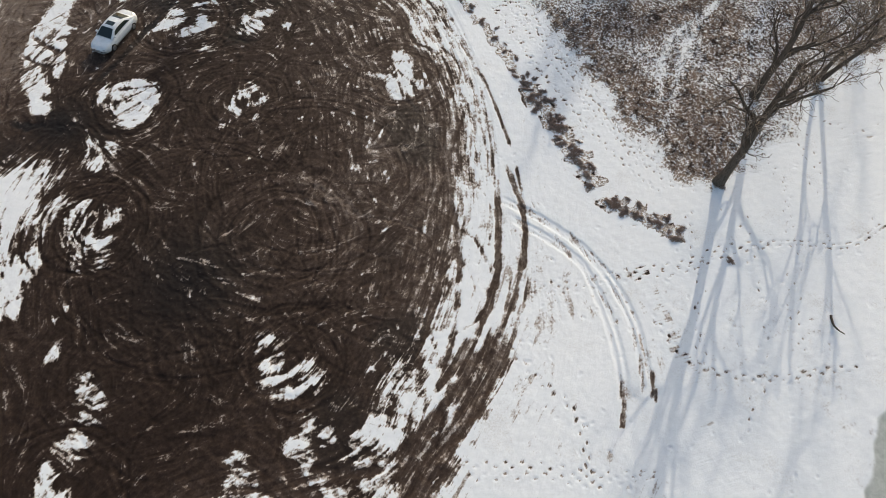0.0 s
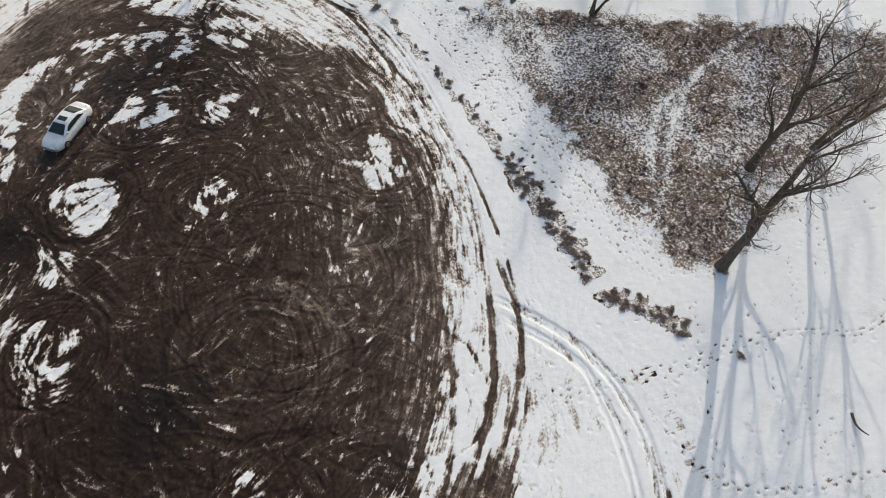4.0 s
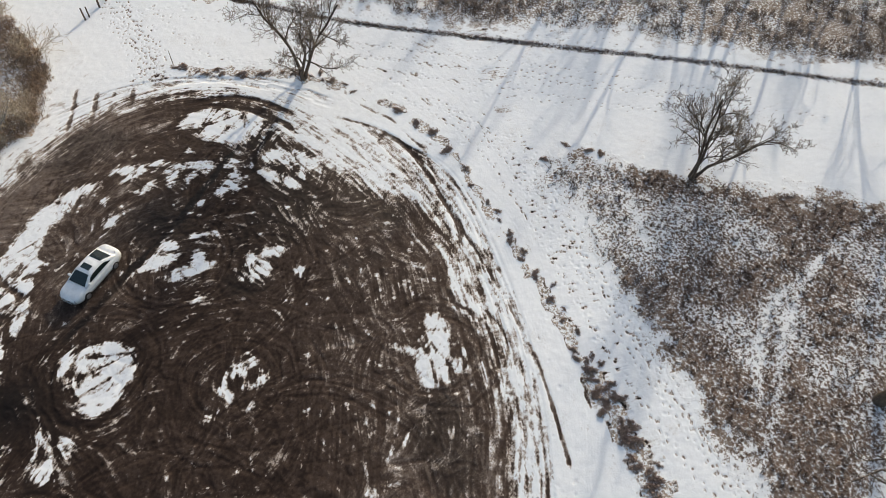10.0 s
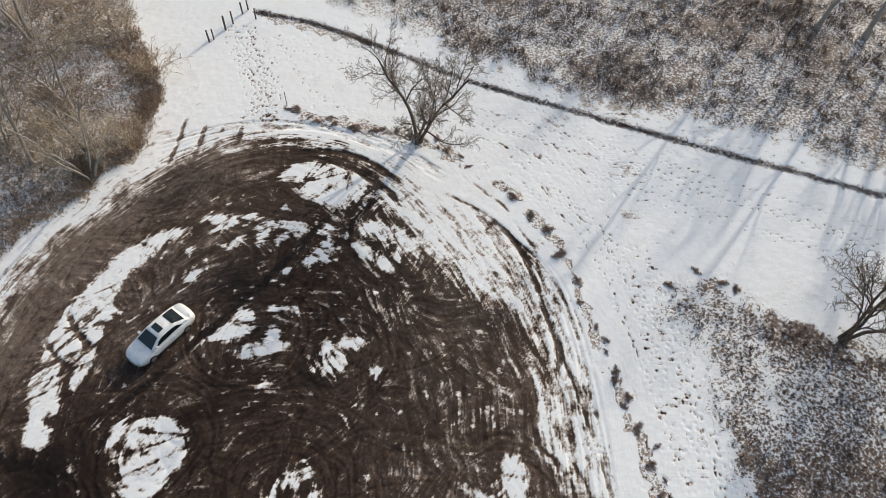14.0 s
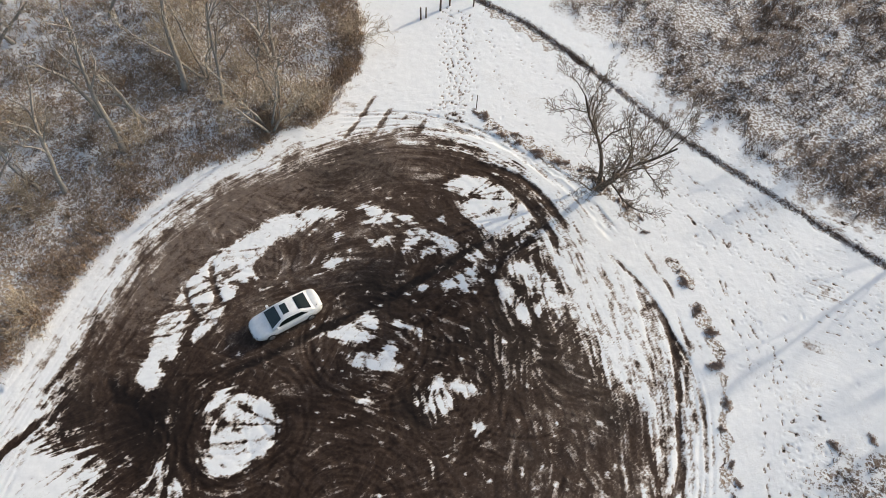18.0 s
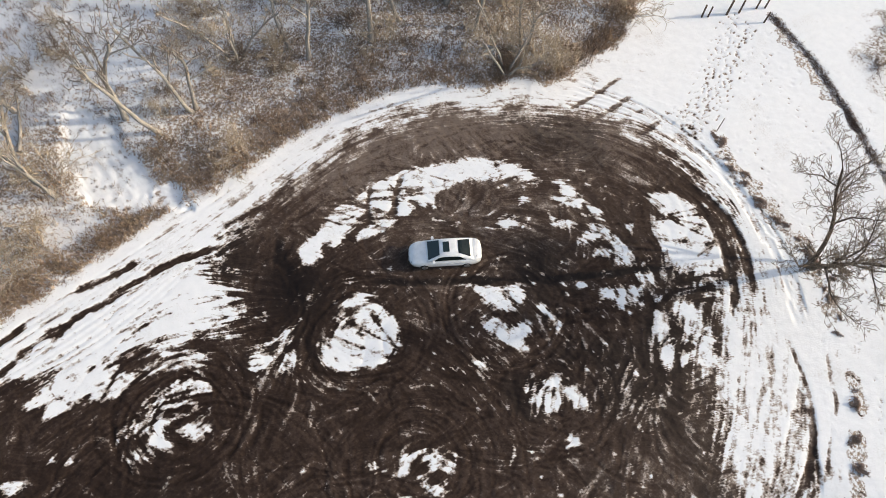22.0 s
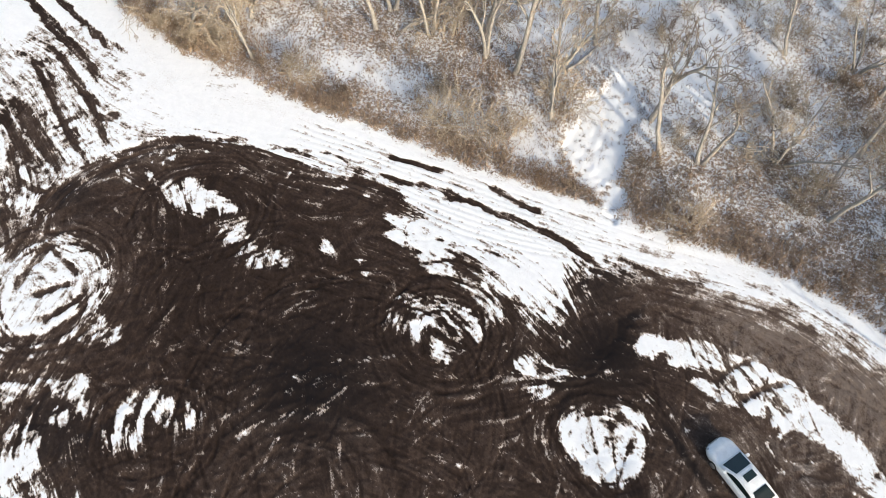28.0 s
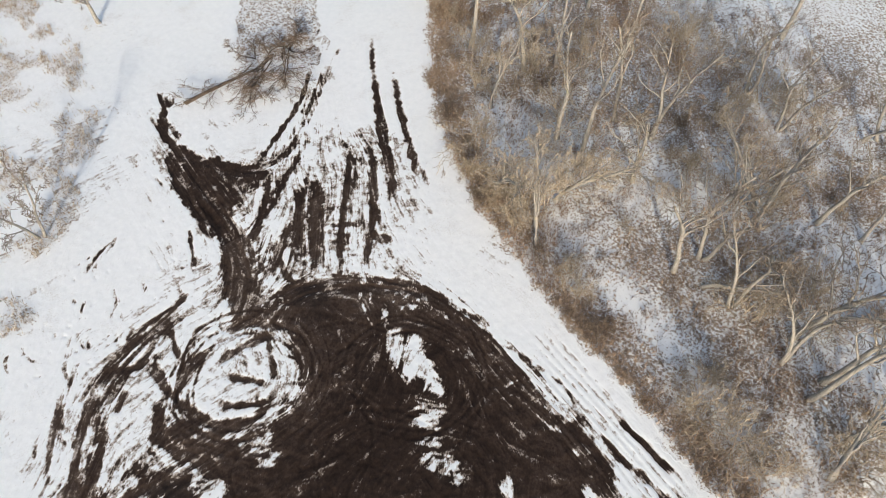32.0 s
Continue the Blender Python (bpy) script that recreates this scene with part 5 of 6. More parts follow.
footprints([(9.3, 14.3), (10.2, 12.2), (11.4, 10.4), (11.7, 8.5), (11.1, 5.7)], 0.5, 0.14, 0.15, 10, value=0.3)
for k in (0, 2):
    footprints([(4.6, 8.4 - 0.4 * k), (8.7, 7.2 - 0.3 * k), (11.3, 6.0 - 0.3 * k), (15, 5.0)], 0.5, 0.15, 0.13, 11 + k)
for k, o in enumerate((0.0, 1.3, 2.1)):
    footprints([(10.6 + o, 62.0), (14.6 + o, 57.0), (16.4 + o, 51.0), (17.6 + o, 45.0), (18.6 + o, 39.0), (19.8 + o, 33.0), (21.6 + o, 27.0), (23.4 + o, 23.0)], 0.42, 0.10, 0.12, 60 + k, 0.08)
for k in range(3):
    footprints([(6.0, 70.5 - 1.6 * k), (14.0, 67.4 - 1.7 * k), (22.0, 64.4 - 1.9 * k), (32.0, 60.2 - 2.0 * k), (40.0, 56.8 - 2.0 * k)], 0.45, 0.10, 0.12, 70 + k, 0.05)
for k in range(9):
    footprints([(-14.6 + 0.30 * k, 79.5), (-12.8 + 0.28 * k, 75.0), (-11.2 + 0.26 * k, 71.0), (-10.8 + 0.25 * k, 67.5)], 0.42, 0.25, 0.13, 20 + k, 0.3)
footprints([(-10.0, 78.5), (-6.6, 72.0), (-2.3, 69.1), (0.9, 68.4), (5.5, 68.0)], 0.5, 0.14, 0.12, 30)
footprints([(-11.0, 77.5), (-3.5, 75.0), (3.0, 71.5), (9.0, 68.5)], 0.6, 0.14, 0.11, 31)
footprints([(35.9, 26.7), (38.8, 25.8), (41.5, 23.3)], 0.45, 0.2, 0.14, 32, 0.2)
footprints([(31.5, 26.0), (32.6, 22.0), (31.0, 18.5), (29.6, 15.0), (28.2, 12.6), (27.0, 9.2)], 0.5, 0.2, 0.12, 33, 0.3)
footprints([(28.5, 22.0), (27.8, 18.0), (26.0, 13.0), (23.5, 8.6), (20, 5)], 0.6, 0.2, 0.11, 34, 0.3)
footprints([(24.5, 21.0), (23.2, 17.0), (21.5, 13.0), (20.2, 10.0)], 0.5, 0.2, 0.12, 35, 0.4)
footprints([(12.6, 64.5), (20, 62.2), (28, 60.0), (38, 56.5)], 0.7, 0.14, 0.1, 36)
for k in range(5):
    footprints([(2 + 6 * k, 76.9 - 2.6 * k), (6 + 6 * k, 75.2 - 2.4 * k), (9 + 6 * k, 74.0 - 2.4 * k)], 0.35, 0.4, 0.12, 40 + k, 0.5)
footprints([(34.5, 20.0), (36.0, 24.0), (35.2, 27.5)], 0.4, 0.3, 0.13, 50, 0.4)
for k in range(420):
    zone = rng.choice(((19, 34, 2, 22), (9, 18, 2, 22), (12, 22, 28, 58), (-12, 2, 66, 79), (8, 34, 56, 70), (34, 44, 12, 26), (-10, 6, -8, 2), (6, 30, 62, 74)))
    dent(rng.uniform(zone[0], zone[1]), rng.uniform(zone[2], zone[3]), rng.uniform(0, 3), rng.uniform(0.1, 0.26), rng.uniform(0.06, 0.13), rng.choice((0.62, 0.8, 0.9, 0.95)))

# weeds under the rows of shrubs
for pts, wide in (([(11.1, 59.0), (13.0, 55.9), (14.0, 51.6), (14.8, 47.9), (15.6, 44.5), (16.5, 40.8), (17.1, 37.1), (17.6, 34.6)], 0.32), ([(17.6, 34.6), (18.2, 31.0), (18.9, 27.6), (19.2, 25.2)], 0.85), ([(19.4, 23.1), (21.0, 21.9), (22.9, 19.6)], 0.75), ([(-8.0, 69.4), (-2.8, 67.9), (2.6, 66.4), (6.0, 64.2)], 0.5), ([(8.8, 62.0), (10.2, 60.6)], 0.5), ([(-11, 81), (-4, 78.6)], 0.5)):
    w, x, y = around(pts, 2.5)
    d, s_ = line_distance(x, y, curve_through(pts, 4))
    k = 1 - smooth_step(d + (fbm(x * 1.2, y * 1.2, 671, 3) - 0.5) * 1.6, wide * 0.3, wide * 1.3)
    LIT[w] = np.maximum(LIT[w], 0.75 * k)
    C[w] = np.where(k > 0.25, np.minimum(C[w], 0.5), C[w])
MARK = 0.5 + 0.6 * (fbm(GX * 2.2, GY * 2.2, 691, 3) - 0.5)
MARK[LOT] = drag_marks(77)
for k, way in enumerate(STRAY):
    over = inner[LOT] * 0.85 * smooth_step(fbm(GX[LOT] * 0.32, GY[LOT] * 0.32, 870 + k, 3), 0.42 + 0.04 * k, 0.60 + 0.04 * k)
    MARK[LOT] = MARK[LOT] * (1 - over) + drag_marks(80 + 7 * k, way) * over
lot = (LIT[LOT] < 0.3)
drawn = drawn_out(np.clip(C[LOT], 0, 1), 3)
C[LOT] = np.where(lot & (GY[LOT] > 9), 0.65 * C[LOT] + 0.35 * drawn, C[LOT])
mixed = np.clip(C, 0, 1)
calm_edge = np.ones(GX.shape)
calm_edge[pit_w] -= 0.75 * north_west * (1 - smooth_step(sd, 2.0, 5.0)) + 0.55 * smooth_step(px_, 2.0, 7.0) * (1 - north_west)
tear = 0.6 * fbm(GX * 2.4, GY * 2.4, 695, 3) + 0.4 * vnoise(GX * 6.0, GY * 6.0, 696) - 0.5
C += ((MARK - 0.5) * (2.4 - 1.4 * (GY < 9)) + tear * (2.2 + 1.6 * (GY < 9))) * calm_edge * mixed * (1 - mixed) * (LIT < 0.3)
C[C > 0.965] = 1.2
C -= 0.30 * smooth_step(fbm(GX * 0.22, GY * 0.22, 681, 4), 0.52, 0.70) * (C > 1.1) * (GX > -30) * (GY < 90)
# height: the snow lies on the earth, the earth is churned
H += 0.010 * smooth_step(C, 0.3, 0.75) + 0.02 * (MARK - 0.5) * (LIT < 0.3) * (C < 0.9)
rough_earth = (fbm(GX * 1.6, GY * 1.6, 701, 3) - 0.5) * 0.09 + (vnoise(GX * 5.0, GY * 5.0, 705) - 0.5) * 0.03
near = (np.abs(GX) < 70) & (np.abs(GY - 40) < 80)
H += np.where(near, rough_earth * (0.26 + 0.6 * (1 - smooth_step(C, 0.3, 0.6))), 0) + 0.25 * (fbm(GX * 0.06, GY * 0.06, 711, 2) - 0.5)


def ground_height(x, y):
    """The ground's height at places, by the nearest grid point."""
    i = np.clip(np.searchsorted(AX, x), 0, len(AX) - 1)
    j = np.clip(np.searchsorted(AY, y), 0, len(AY) - 1)
    return H[j, i]


ny, nx = GX.shape
idx = np.arange(nx * ny).reshape(ny, nx)
quads = np.stack([idx[:-1, :-1], idx[:-1, 1:], idx[1:, 1:], idx[1:, :-1]], -1).reshape(-1, 4)
me = raw_mesh("ground", np.stack([GX, GY, H], -1).reshape(-1, 3), quads, MAT_GROUND, True)
me.attributes.new("cover", "FLOAT_COLOR", "POINT")
me.attributes["cover"].data.foreach_set("color", np.stack([np.clip(C, 0, 1.2), LIT, WET_SHADE, ICE], -1).astype(np.float32).ravel())
me.attributes.new("drag", "FLOAT_VECTOR", "POINT")
me.attributes["drag"].data.foreach_set("vector", np.stack([MARK, TONE, RUSSET], -1).astype(np.float32).ravel())
tagged(new("ground", me), "snow-covered ground churned to dark mud by tyre tracks", "ground", kind="structure")


# ---- trees ----
def tubes(lines, sides):
    """Tapered tubes along lines of (points, radii), in one set of vertices and quads."""
    vs, fs, n0 = [], [], 0
    turn = np.arange(sides) * 2 * math.pi / sides
    for pts, rad in lines:
        p, r = np.asarray(pts, float), np.asarray(rad, float)
        t = np.gradient(p, axis=0)
        t /= np.linalg.norm(t, axis=1)[:, None] + 1e-9
        ref = np.where(np.abs(t[:, 2:3]) < 0.9, np.array([[0, 0, 1.0]]), np.array([[1.0, 0, 0]]))
        u = np.cross(t, ref)
        u /= np.linalg.norm(u, axis=1)[:, None] + 1e-9
        v = np.cross(t, u)
        vs.append((p[:, None] + r[:, None, None] * (np.cos(turn)[None, :, None] * u[:, None] + np.sin(turn)[None, :, None] * v[:, None])).reshape(-1, 3))
        a = np.arange(len(p) - 1)[:, None] * sides + np.arange(sides)[None]
        b = np.arange(len(p) - 1)[:, None] * sides + (np.arange(sides)[None] + 1) % sides
        fs.append((np.stack([a, b, b + sides, a + sides], -1).reshape(-1, 4)) + n0)
        n0 += len(p) * sides
    return np.concatenate(vs), np.concatenate(fs)


def tube_part(name, lines, sides, mat, parent, label=""):
    ob = new(name, raw_mesh(name, *tubes(lines, sides), mat, True))
    ob.parent = parent
    if label:
        ob["label"] = label
    return ob


def branch(rng, start, way, length, radius, level, kinds, out, droop):
    """Grows one branch and all that springs from it; out[level] takes the lines."""
    n = (8, 7, 5, 4, 3)[level]
    p, d = Vector(start), Vector(way).normalized()
    pts, rad = [p.copy()], [radius]
    wander = (0.10, 0.20, 0.26, 0.32, 0.35)[level]
    for i in range(n):
        d = (d + Vector((rng.gauss(0, wander), rng.gauss(0, wander), rng.gauss(0, wander) + (0.05 if level else 0.02) - droop * level * 0.03))).normalized()
        p = p + d * (length / n)
        pts.append(p.copy())
        rad.append(radius * (1 - (0.62 if level == 0 else 0.8) * (i + 1) / n))
    out.setdefault(level, []).append(([tuple(q) for q in pts], rad))
    if level >= len(kinds):
        return
    count, ratio, first, splay = kinds[level]
    for k in range(count):
        f = first + (0.98 - first) * (k + rng.random() * 0.7) / count
        i = min(int(f * n), n - 1)
        q = pts[i].lerp(pts[i + 1], f * n - i)
        axis = (pts[i + 1] - pts[i]).normalized()
        side = axis.cross(Vector((rng.gauss(0, 1), rng.gauss(0, 1), rng.gauss(0, 1)))).normalized()
        a = splay * rng.uniform(0.7, 1.25)
        way2 = axis * math.cos(a) + side * math.sin(a) + Vector((0, 0, 0.12))
        branch(rng, q, way2, length * ratio * rng.uniform(0.7, 1.2) * (1.15 - 0.45 * f), max(rad[i] * (0.62 if level == 0 else 0.55), 0.007), level + 1, kinds, out, droop)


def bare_tree(seed, height, radius, lean=(0, 0), stems=1, bark=None, twig=None, limbs=7, first=0.35, splay=0.7, dense=6, droop=0.0, spread=0.25, label=""):
    """A leafless tree: trunk (one or several stems), each limb, and the fine twigs."""
    rng = random.Random(seed)
    root = new("tree")
    kinds = [(limbs, 0.50, first, splay), (dense, 0.48, 0.22, 0.75), (dense, 0.5, 0.2, 0.8), (2, 0.6, 0.25, 0.8)]
    twigs = []
    bark, twig = bark or MAT_BARK, twig or MAT_TWIG
    for s in range(stems):
        a = s * 2 * math.pi / max(stems, 1) + rng.uniform(-0.4, 0.4)
        out = {}
        sp = spread if stems > 1 else 0.0
        way = Vector((lean[0] + sp * math.cos(a), lean[1] + sp * math.sin(a), 1))
        branch(rng, (0.12 * math.cos(a) * (stems > 1), 0.12 * math.sin(a) * (stems > 1), -0.25), way, height * rng.uniform(0.62, 0.78), radius / math.sqrt(stems), 0, kinds, out, droop)
        pts, rad = out[0][0]
        rad[0] *= 1.45
        tube_part("trunk", out[0], 9, bark, root)
        # every limb with the branches that spring from it
        for i, line in enumerate(out.get(1, [])):
            own = [b for b in out.get(2, [])[i * dense:(i + 1) * dense]]
            tube_part("limb", [line] + own, 5, bark, root)
        twigs += out.get(3, []) + out.get(4, [])
    tube_part("crown", [(p, [max(v, 0.0125 if bark is MAT_BARK_DARK else 0.017) for v in r]) for p, r in twigs], 3, twig, root, "fine leafless twigs")["kind"] = "stuff"
    return tagged(root, label or "tall leafless grey-barked tree standing in snowy woods", "tree", kind="thing")


def stand(x, y, turn=0.0, size=1.0, sink=0.05):
    z = float(ground_height(np.array([x]), np.array([y]))[0]) - sink
    return Matrix.Translation((x, y, z)) @ Matrix.Rotation(radians(turn), 4, "Z") @ Matrix.Scale(size, 4)


def put_tree(ob, x, y, turn=0.0):
    ob.matrix_world = stand(x, y, turn)
    return ob


# single trees on the open snow
put_tree(bare_tree(11, 17.0, 0.36, (0.02, 0.03), 1, MAT_BARK_DARK, MAT_TWIG, 8, 0.28, 0.55, 6, label="tall dark leafless tree at the meadow corner"), 27.9, 22.8)
put_tree(bare_tree(12, 16.0, 0.33, (0.10, 0.06), 1, MAT_BARK_DARK, MAT_TWIG, 8, 0.25, 0.6, 6, label="tall dark leafless tree in the dry meadow"), 34.6, 29.7)
put_tree(bare_tree(13, 15.0, 0.28, (0.05, -0.05), 2, MAT_BARK_DARK, MAT_TWIG, 6, 0.3, 0.6, 5, label="two-stemmed leafless tree at the meadow edge"), 40.5, 30.0)
put_tree(bare_tree(14, 12.5, 0.27, (0.05, 0.03), 3, MAT_BARK_DARK, MAT_TWIG, 8, 0.25, 0.62, 7, spread=0.3, label="spreading leafless tree with forked dark trunk beside the lane"), 2.6, 66.2)
put_tree(bare_tree(15, 10.5, 0.24, (0.40, -0.16), 3, MAT_BARK_DARK, MAT_TWIG, 8, 0.25, 0.62, 7, spread=0.3, label="leaning leafless tree with forked trunk at the field edge"), 30.7, 49.2)
put_tree(bare_tree(16, 8.5, 0.16, (0.0, 0.0), 2, MAT_BARK, MAT_TWIG, 5, 0.25, 0.6, 5, spread=0.3, label="small leafless tree among weeds on the snow"), -2.6, -11.0)
put_tree(bare_tree(17, 9.0, 0.2, (0.1, 0.0), 1, MAT_BARK, MAT_TWIG, 6, 0.3, 0.7, 5, label="small leafless tree on the snow"), -14.4, -31.8)
# stands of trees
KINDS = [bare_tree(31, 13.5, 0.19, (0.05, 0.02), 1, None, None, 6, 0.42, 0.6, 4), bare_tree(32, 12.0, 0.175, (-0.12, 0.08), 1, None, None, 6, 0.38, 0.7, 4), bare_tree(33, 11.0, 0.21, (0.02, -0.03), 2, None, None, 5, 0.35, 0.6, 4, spread=0.22),
    bare_tree(34, 14.5, 0.20, (0.03, 0.0), 1, None, None, 5, 0.5, 0.55, 4), bare_tree(35, 9.5, 0.17, (0.25, 0.12), 1, None, MAT_TANTWIG, 6, 0.3, 0.75, 5, 0.4), bare_tree(36, 10.0, 0.21, (0.0, 0.1), 4, None, MAT_TANTWIG, 4, 0.3, 0.65, 4, spread=0.32, label="many-stemmed leafless tree at the edge of the woods")]
SPOTS = [(-32.1, 51.6, 0), (-30.4, 56.1, 3), (-30.7, 59.2, 1), (-33.8, 58.4, 0), (-29.6, 63.0, 3), (-26.2, 62.9, 1), (-21.6, 61.9, 5), (-22.6, 64.6, 2), (-35.9, 38.5, 0), (-33.3, 39.8, 1), (-33.4, 42.6, 2), (-33.2, 31.9, 4),
    (-37.9, 27.8, 3), (-41.3, 33.0, 1), (-30.3, 9.7, 4), (-31.4, 3.7, 4), (-36.5, 16.8, 0), (-37.1, 25.6, 2), (-36.4, 28.1, 3)]
SPOTS2 = [(-34.0, 7.4, 4), (-37.8, 5.6, 3), (-38.4, 2.7, 0), (-40.1, 9.3, 1), (-38.8, 17.2, 2), (-45.3, 16.6, 4), (-38.8, 24.8, 0), (-36.0, 31.1, 4), (-28.8, 64.8, 5), (-37.5, 21.0, 2), (-35.3, 47.5, 5), (-38.2, 53.0, 3), (-24.8, 68.5, 2),
    (-36.2, -3.0, 4), (-41.5, -5.0, 0), (-39.5, -10.0, 3), (-43.5, 4.0, 3)]
rng = random.Random(5)
more = []
for k in range(34):
    more.append((rng.uniform(-66, -43), rng.uniform(-22, 88), rng.randrange(6)))
for k in range(12):
    more.append((rng.uniform(-42, -27), rng.uniform(66, 98), rng.randrange(6)))
NE_TREES = [(39.1, 81.2, 0), (43.3, 80.2, 3), (45.6, 77.2, 1), (50.0, 77.4, 3), (48.0, 82.0, 0), (52.5, 72.5, 3), (56.0, 69.0, 1), (60.0, 71.0, 0), (36.5, 86.5, 3), (33.0, 90.0, 1), (54.0, 79.5, 3), (28.0, 92.5, 0),
    (62.0, 64.5, 3), (41.5, 88.0, 1), (58.5, 76.0, 0), (66.0, 60.0, 3), (46.5, 91.0, 3), (22.0, 97.0, 0), (65.5, 67.5, 1), (70.0, 55.0, 3)]
for i, (x, y, k) in enumerate(SPOTS + SPOTS2 + more + NE_TREES):
    m = stand(x, y, rng.uniform(0, 360), rng.uniform(0.85, 1.15) * (1.4 if x > 0 else 1.0))
    if i < 6:
        KINDS[i].matrix_world, k = stand((-48, -52, -55, -50, -58, -46)[i], (20, 42, 8, 62, 30, 52)[i], 40 * i, 1.0), k
    ob = copy_thing(KINDS[k], m)
    ob["group"] = "trees of the snowy woods"


# ---- shrubs, weeds and grass ----
def shrub(seed, height, width, stems, mat_stem, mat_twig, label, leaves=0, fine=6):
    rng = random.Random(seed)
    root = new("shrub")
    lines, twigs = [], []
    for s in range(stems):
        a, o = rng.uniform(0, 6.28), rng.uniform(0.05, 0.4) * width
        out = {}
        branch(rng, (o * math.cos(a), o * math.sin(a), -0.08), (math.cos(a) * rng.uniform(0.1, 0.75), math.sin(a) * rng.uniform(0.1, 0.75), 1), height * rng.uniform(0.6, 1.0), 0.012 + 0.006 * height, 2, [None, None, (fine, 0.5, 0.25, 0.7), (2, 0.65, 0.3, 0.7)], out, 0.3)
        lines += out[2]
        twigs += out.get(3, []) + out.get(4, [])
    tube_part("crown", lines + [(p, [max(v, 0.013) for v in r]) for p, r in twigs], 3, mat_twig, root)["kind"] = "stuff"
    if leaves:
        g = np.random.default_rng(seed)
        c = g.normal(0, 1, (leaves, 3)) * (width * 0.36, width * 0.26, height * 0.25) + (0, 0, height * 0.3)
        hub = g.normal(0, 0.28, (6, 2)) * width
        c[:, :2] = c[:, :2] * 0.5 + hub[g.integers(0, 6, leaves)]
        c[:, 2] = np.clip(c[:, 2], 0.02, height)
        ob = new("foliage", leaf_mesh("foliage", c, g, 0.05, 0.13, MAT_HEDGE))
        ob.parent = root
        ob["kind"] = "stuff"
    return tagged(root, label, "shrub", kind="thing")


def leaf_mesh(name, centres, g, lo, hi, mat, flat=0.0):
    n = len(centres)
    a = g.normal(0, 1, (n, 3))
    b = g.normal(0, 1, (n, 3))
    if flat:
        a[:, 2] *= flat
        b[:, 2] *= flat
    a /= np.linalg.norm(a, axis=1)[:, None]
    b -= a * (a * b).sum(1)[:, None]
    b /= np.linalg.norm(b, axis=1)[:, None]
    s = g.uniform(lo, hi, (n, 1))
    v = np.stack([centres - a * s, centres + b * s * 0.45, centres + a * s, centres - b * s * 0.45], 1).reshape(-1, 3)
    return raw_mesh(name, v, np.arange(n * 4).reshape(n, 4), mat)


def scatter(g, poly, count, keep=None, clip=None):
    p = np.array(poly, float)
    lo, hi = p.min(0), p.max(0)
    if clip:
        lo, hi = np.maximum(lo, clip[:2]), np.minimum(hi, clip[2:])
    q = g.uniform(lo, hi, (count, 2))
    ok = inside(q[:, 0], q[:, 1], p)
    if keep is not None:
        ok &= keep(q[:, 0], q[:, 1]) > g.uniform(0, 1, count)
    return q[ok]


def blades(name, spots, g, each, height, spread, width, mat, label, category):
    """Clumps of upright dry blades."""
    n = len(spots) * each
    size = np.repeat(g.uniform(0.55, 1.25, len(spots)), each)
    base = np.repeat(spots, each, 0) + g.normal(0, 1, (n, 2)) * (spread * size)[:, None]
    z = ground_height(base[:, 0], base[:, 1]) - 0.02
    h = g.uniform(0.35, 1.0, n) * height * size
    a = g.uniform(0, 6.283, n)
    tilt = g.normal(0, 0.42, (n, 2)) * h[:, None]
    side = np.stack([np.cos(a), np.sin(a)], -1) * (width * g.uniform(0.6, 1.3, n))[:, None]
    v = np.zeros((n, 3, 3))
    v[:, 0, :2], v[:, 1, :2], v[:, 2, :2] = base - side, base + side, base + tilt
    v[:, 0, 2] = v[:, 1, 2] = z
    v[:, 2, 2] = z + h
    ob = new(name, raw_mesh(name, v.reshape(-1, 3), np.arange(n * 3).reshape(n, 3), mat))
    return tagged(ob, label, category, kind="stuff")


g = np.random.default_rng(3)
cover_at = lambda x, y: C[np.clip(np.searchsorted(AY, y), 0, len(AY) - 1), np.clip(np.searchsorted(AX, x), 0, len(AX) - 1)]
litter_at = lambda x, y: LIT[np.clip(np.searchsorted(AY, y), 0, len(AY) - 1), np.clip(np.searchsorted(AX, x), 0, len(AX) - 1)]
spare = lambda x, y: np.clip(1.15 - cover_at(x, y), 0.12, 1) * (litter_at(x, y) > 0.3)
blades("meadow_grass", scatter(g, MEADOW, 9000, spare, (18, 20, 62, 56)), g, 10, 0.30, 0.10, 0.024, MAT_GRASS, "dry brown meadow grass poking through thin snow", "grass")
blades("meadow_weeds", scatter(g, MEADOW, 3200, lambda x, y: spare(x, y) * smooth_step(fbm(x * 0.2, y * 0.2, 801, 3), 0.45, 0.6), (18, 20, 62, 56)), g, 10, 0.32, 0.12, 0.024, MAT_GRASS_DARK, "dark dead weeds in the meadow", "weeds")
blades("field_brush", scatter(g, NORTH_BRUSH, 24000, lambda x, y: spare(x, y) * smooth_step(fbm(x * 0.6, y * 0.6, 811, 3), 0.35, 0.6), (-12, 56, 75, 118)), g, 14, 0.6, 0.2, 0.026, MAT_GRASS_DARK, "dead weeds and brush in a snowy field", "weeds")
blades("field_grass", scatter(g, NORTH_BRUSH, 12000, lambda x, y: spare(x, y) * smooth_step(fbm(x * 0.3, y * 0.3, 812, 3), 0.45, 0.6), (-12, 56, 75, 118)), g, 14, 0.6, 0.2, 0.026, MAT_GRASS, "brown dry grass in a snowy field", "grass")
blades("woods_undergrowth", scatter(g, WOODS, 26000, spare, (-64, -26, -17, 100)), g, 14, 0.42, 0.22, 0.024, MAT_GRASS_DARK, "dead undergrowth on the woodland floor", "undergrowth")
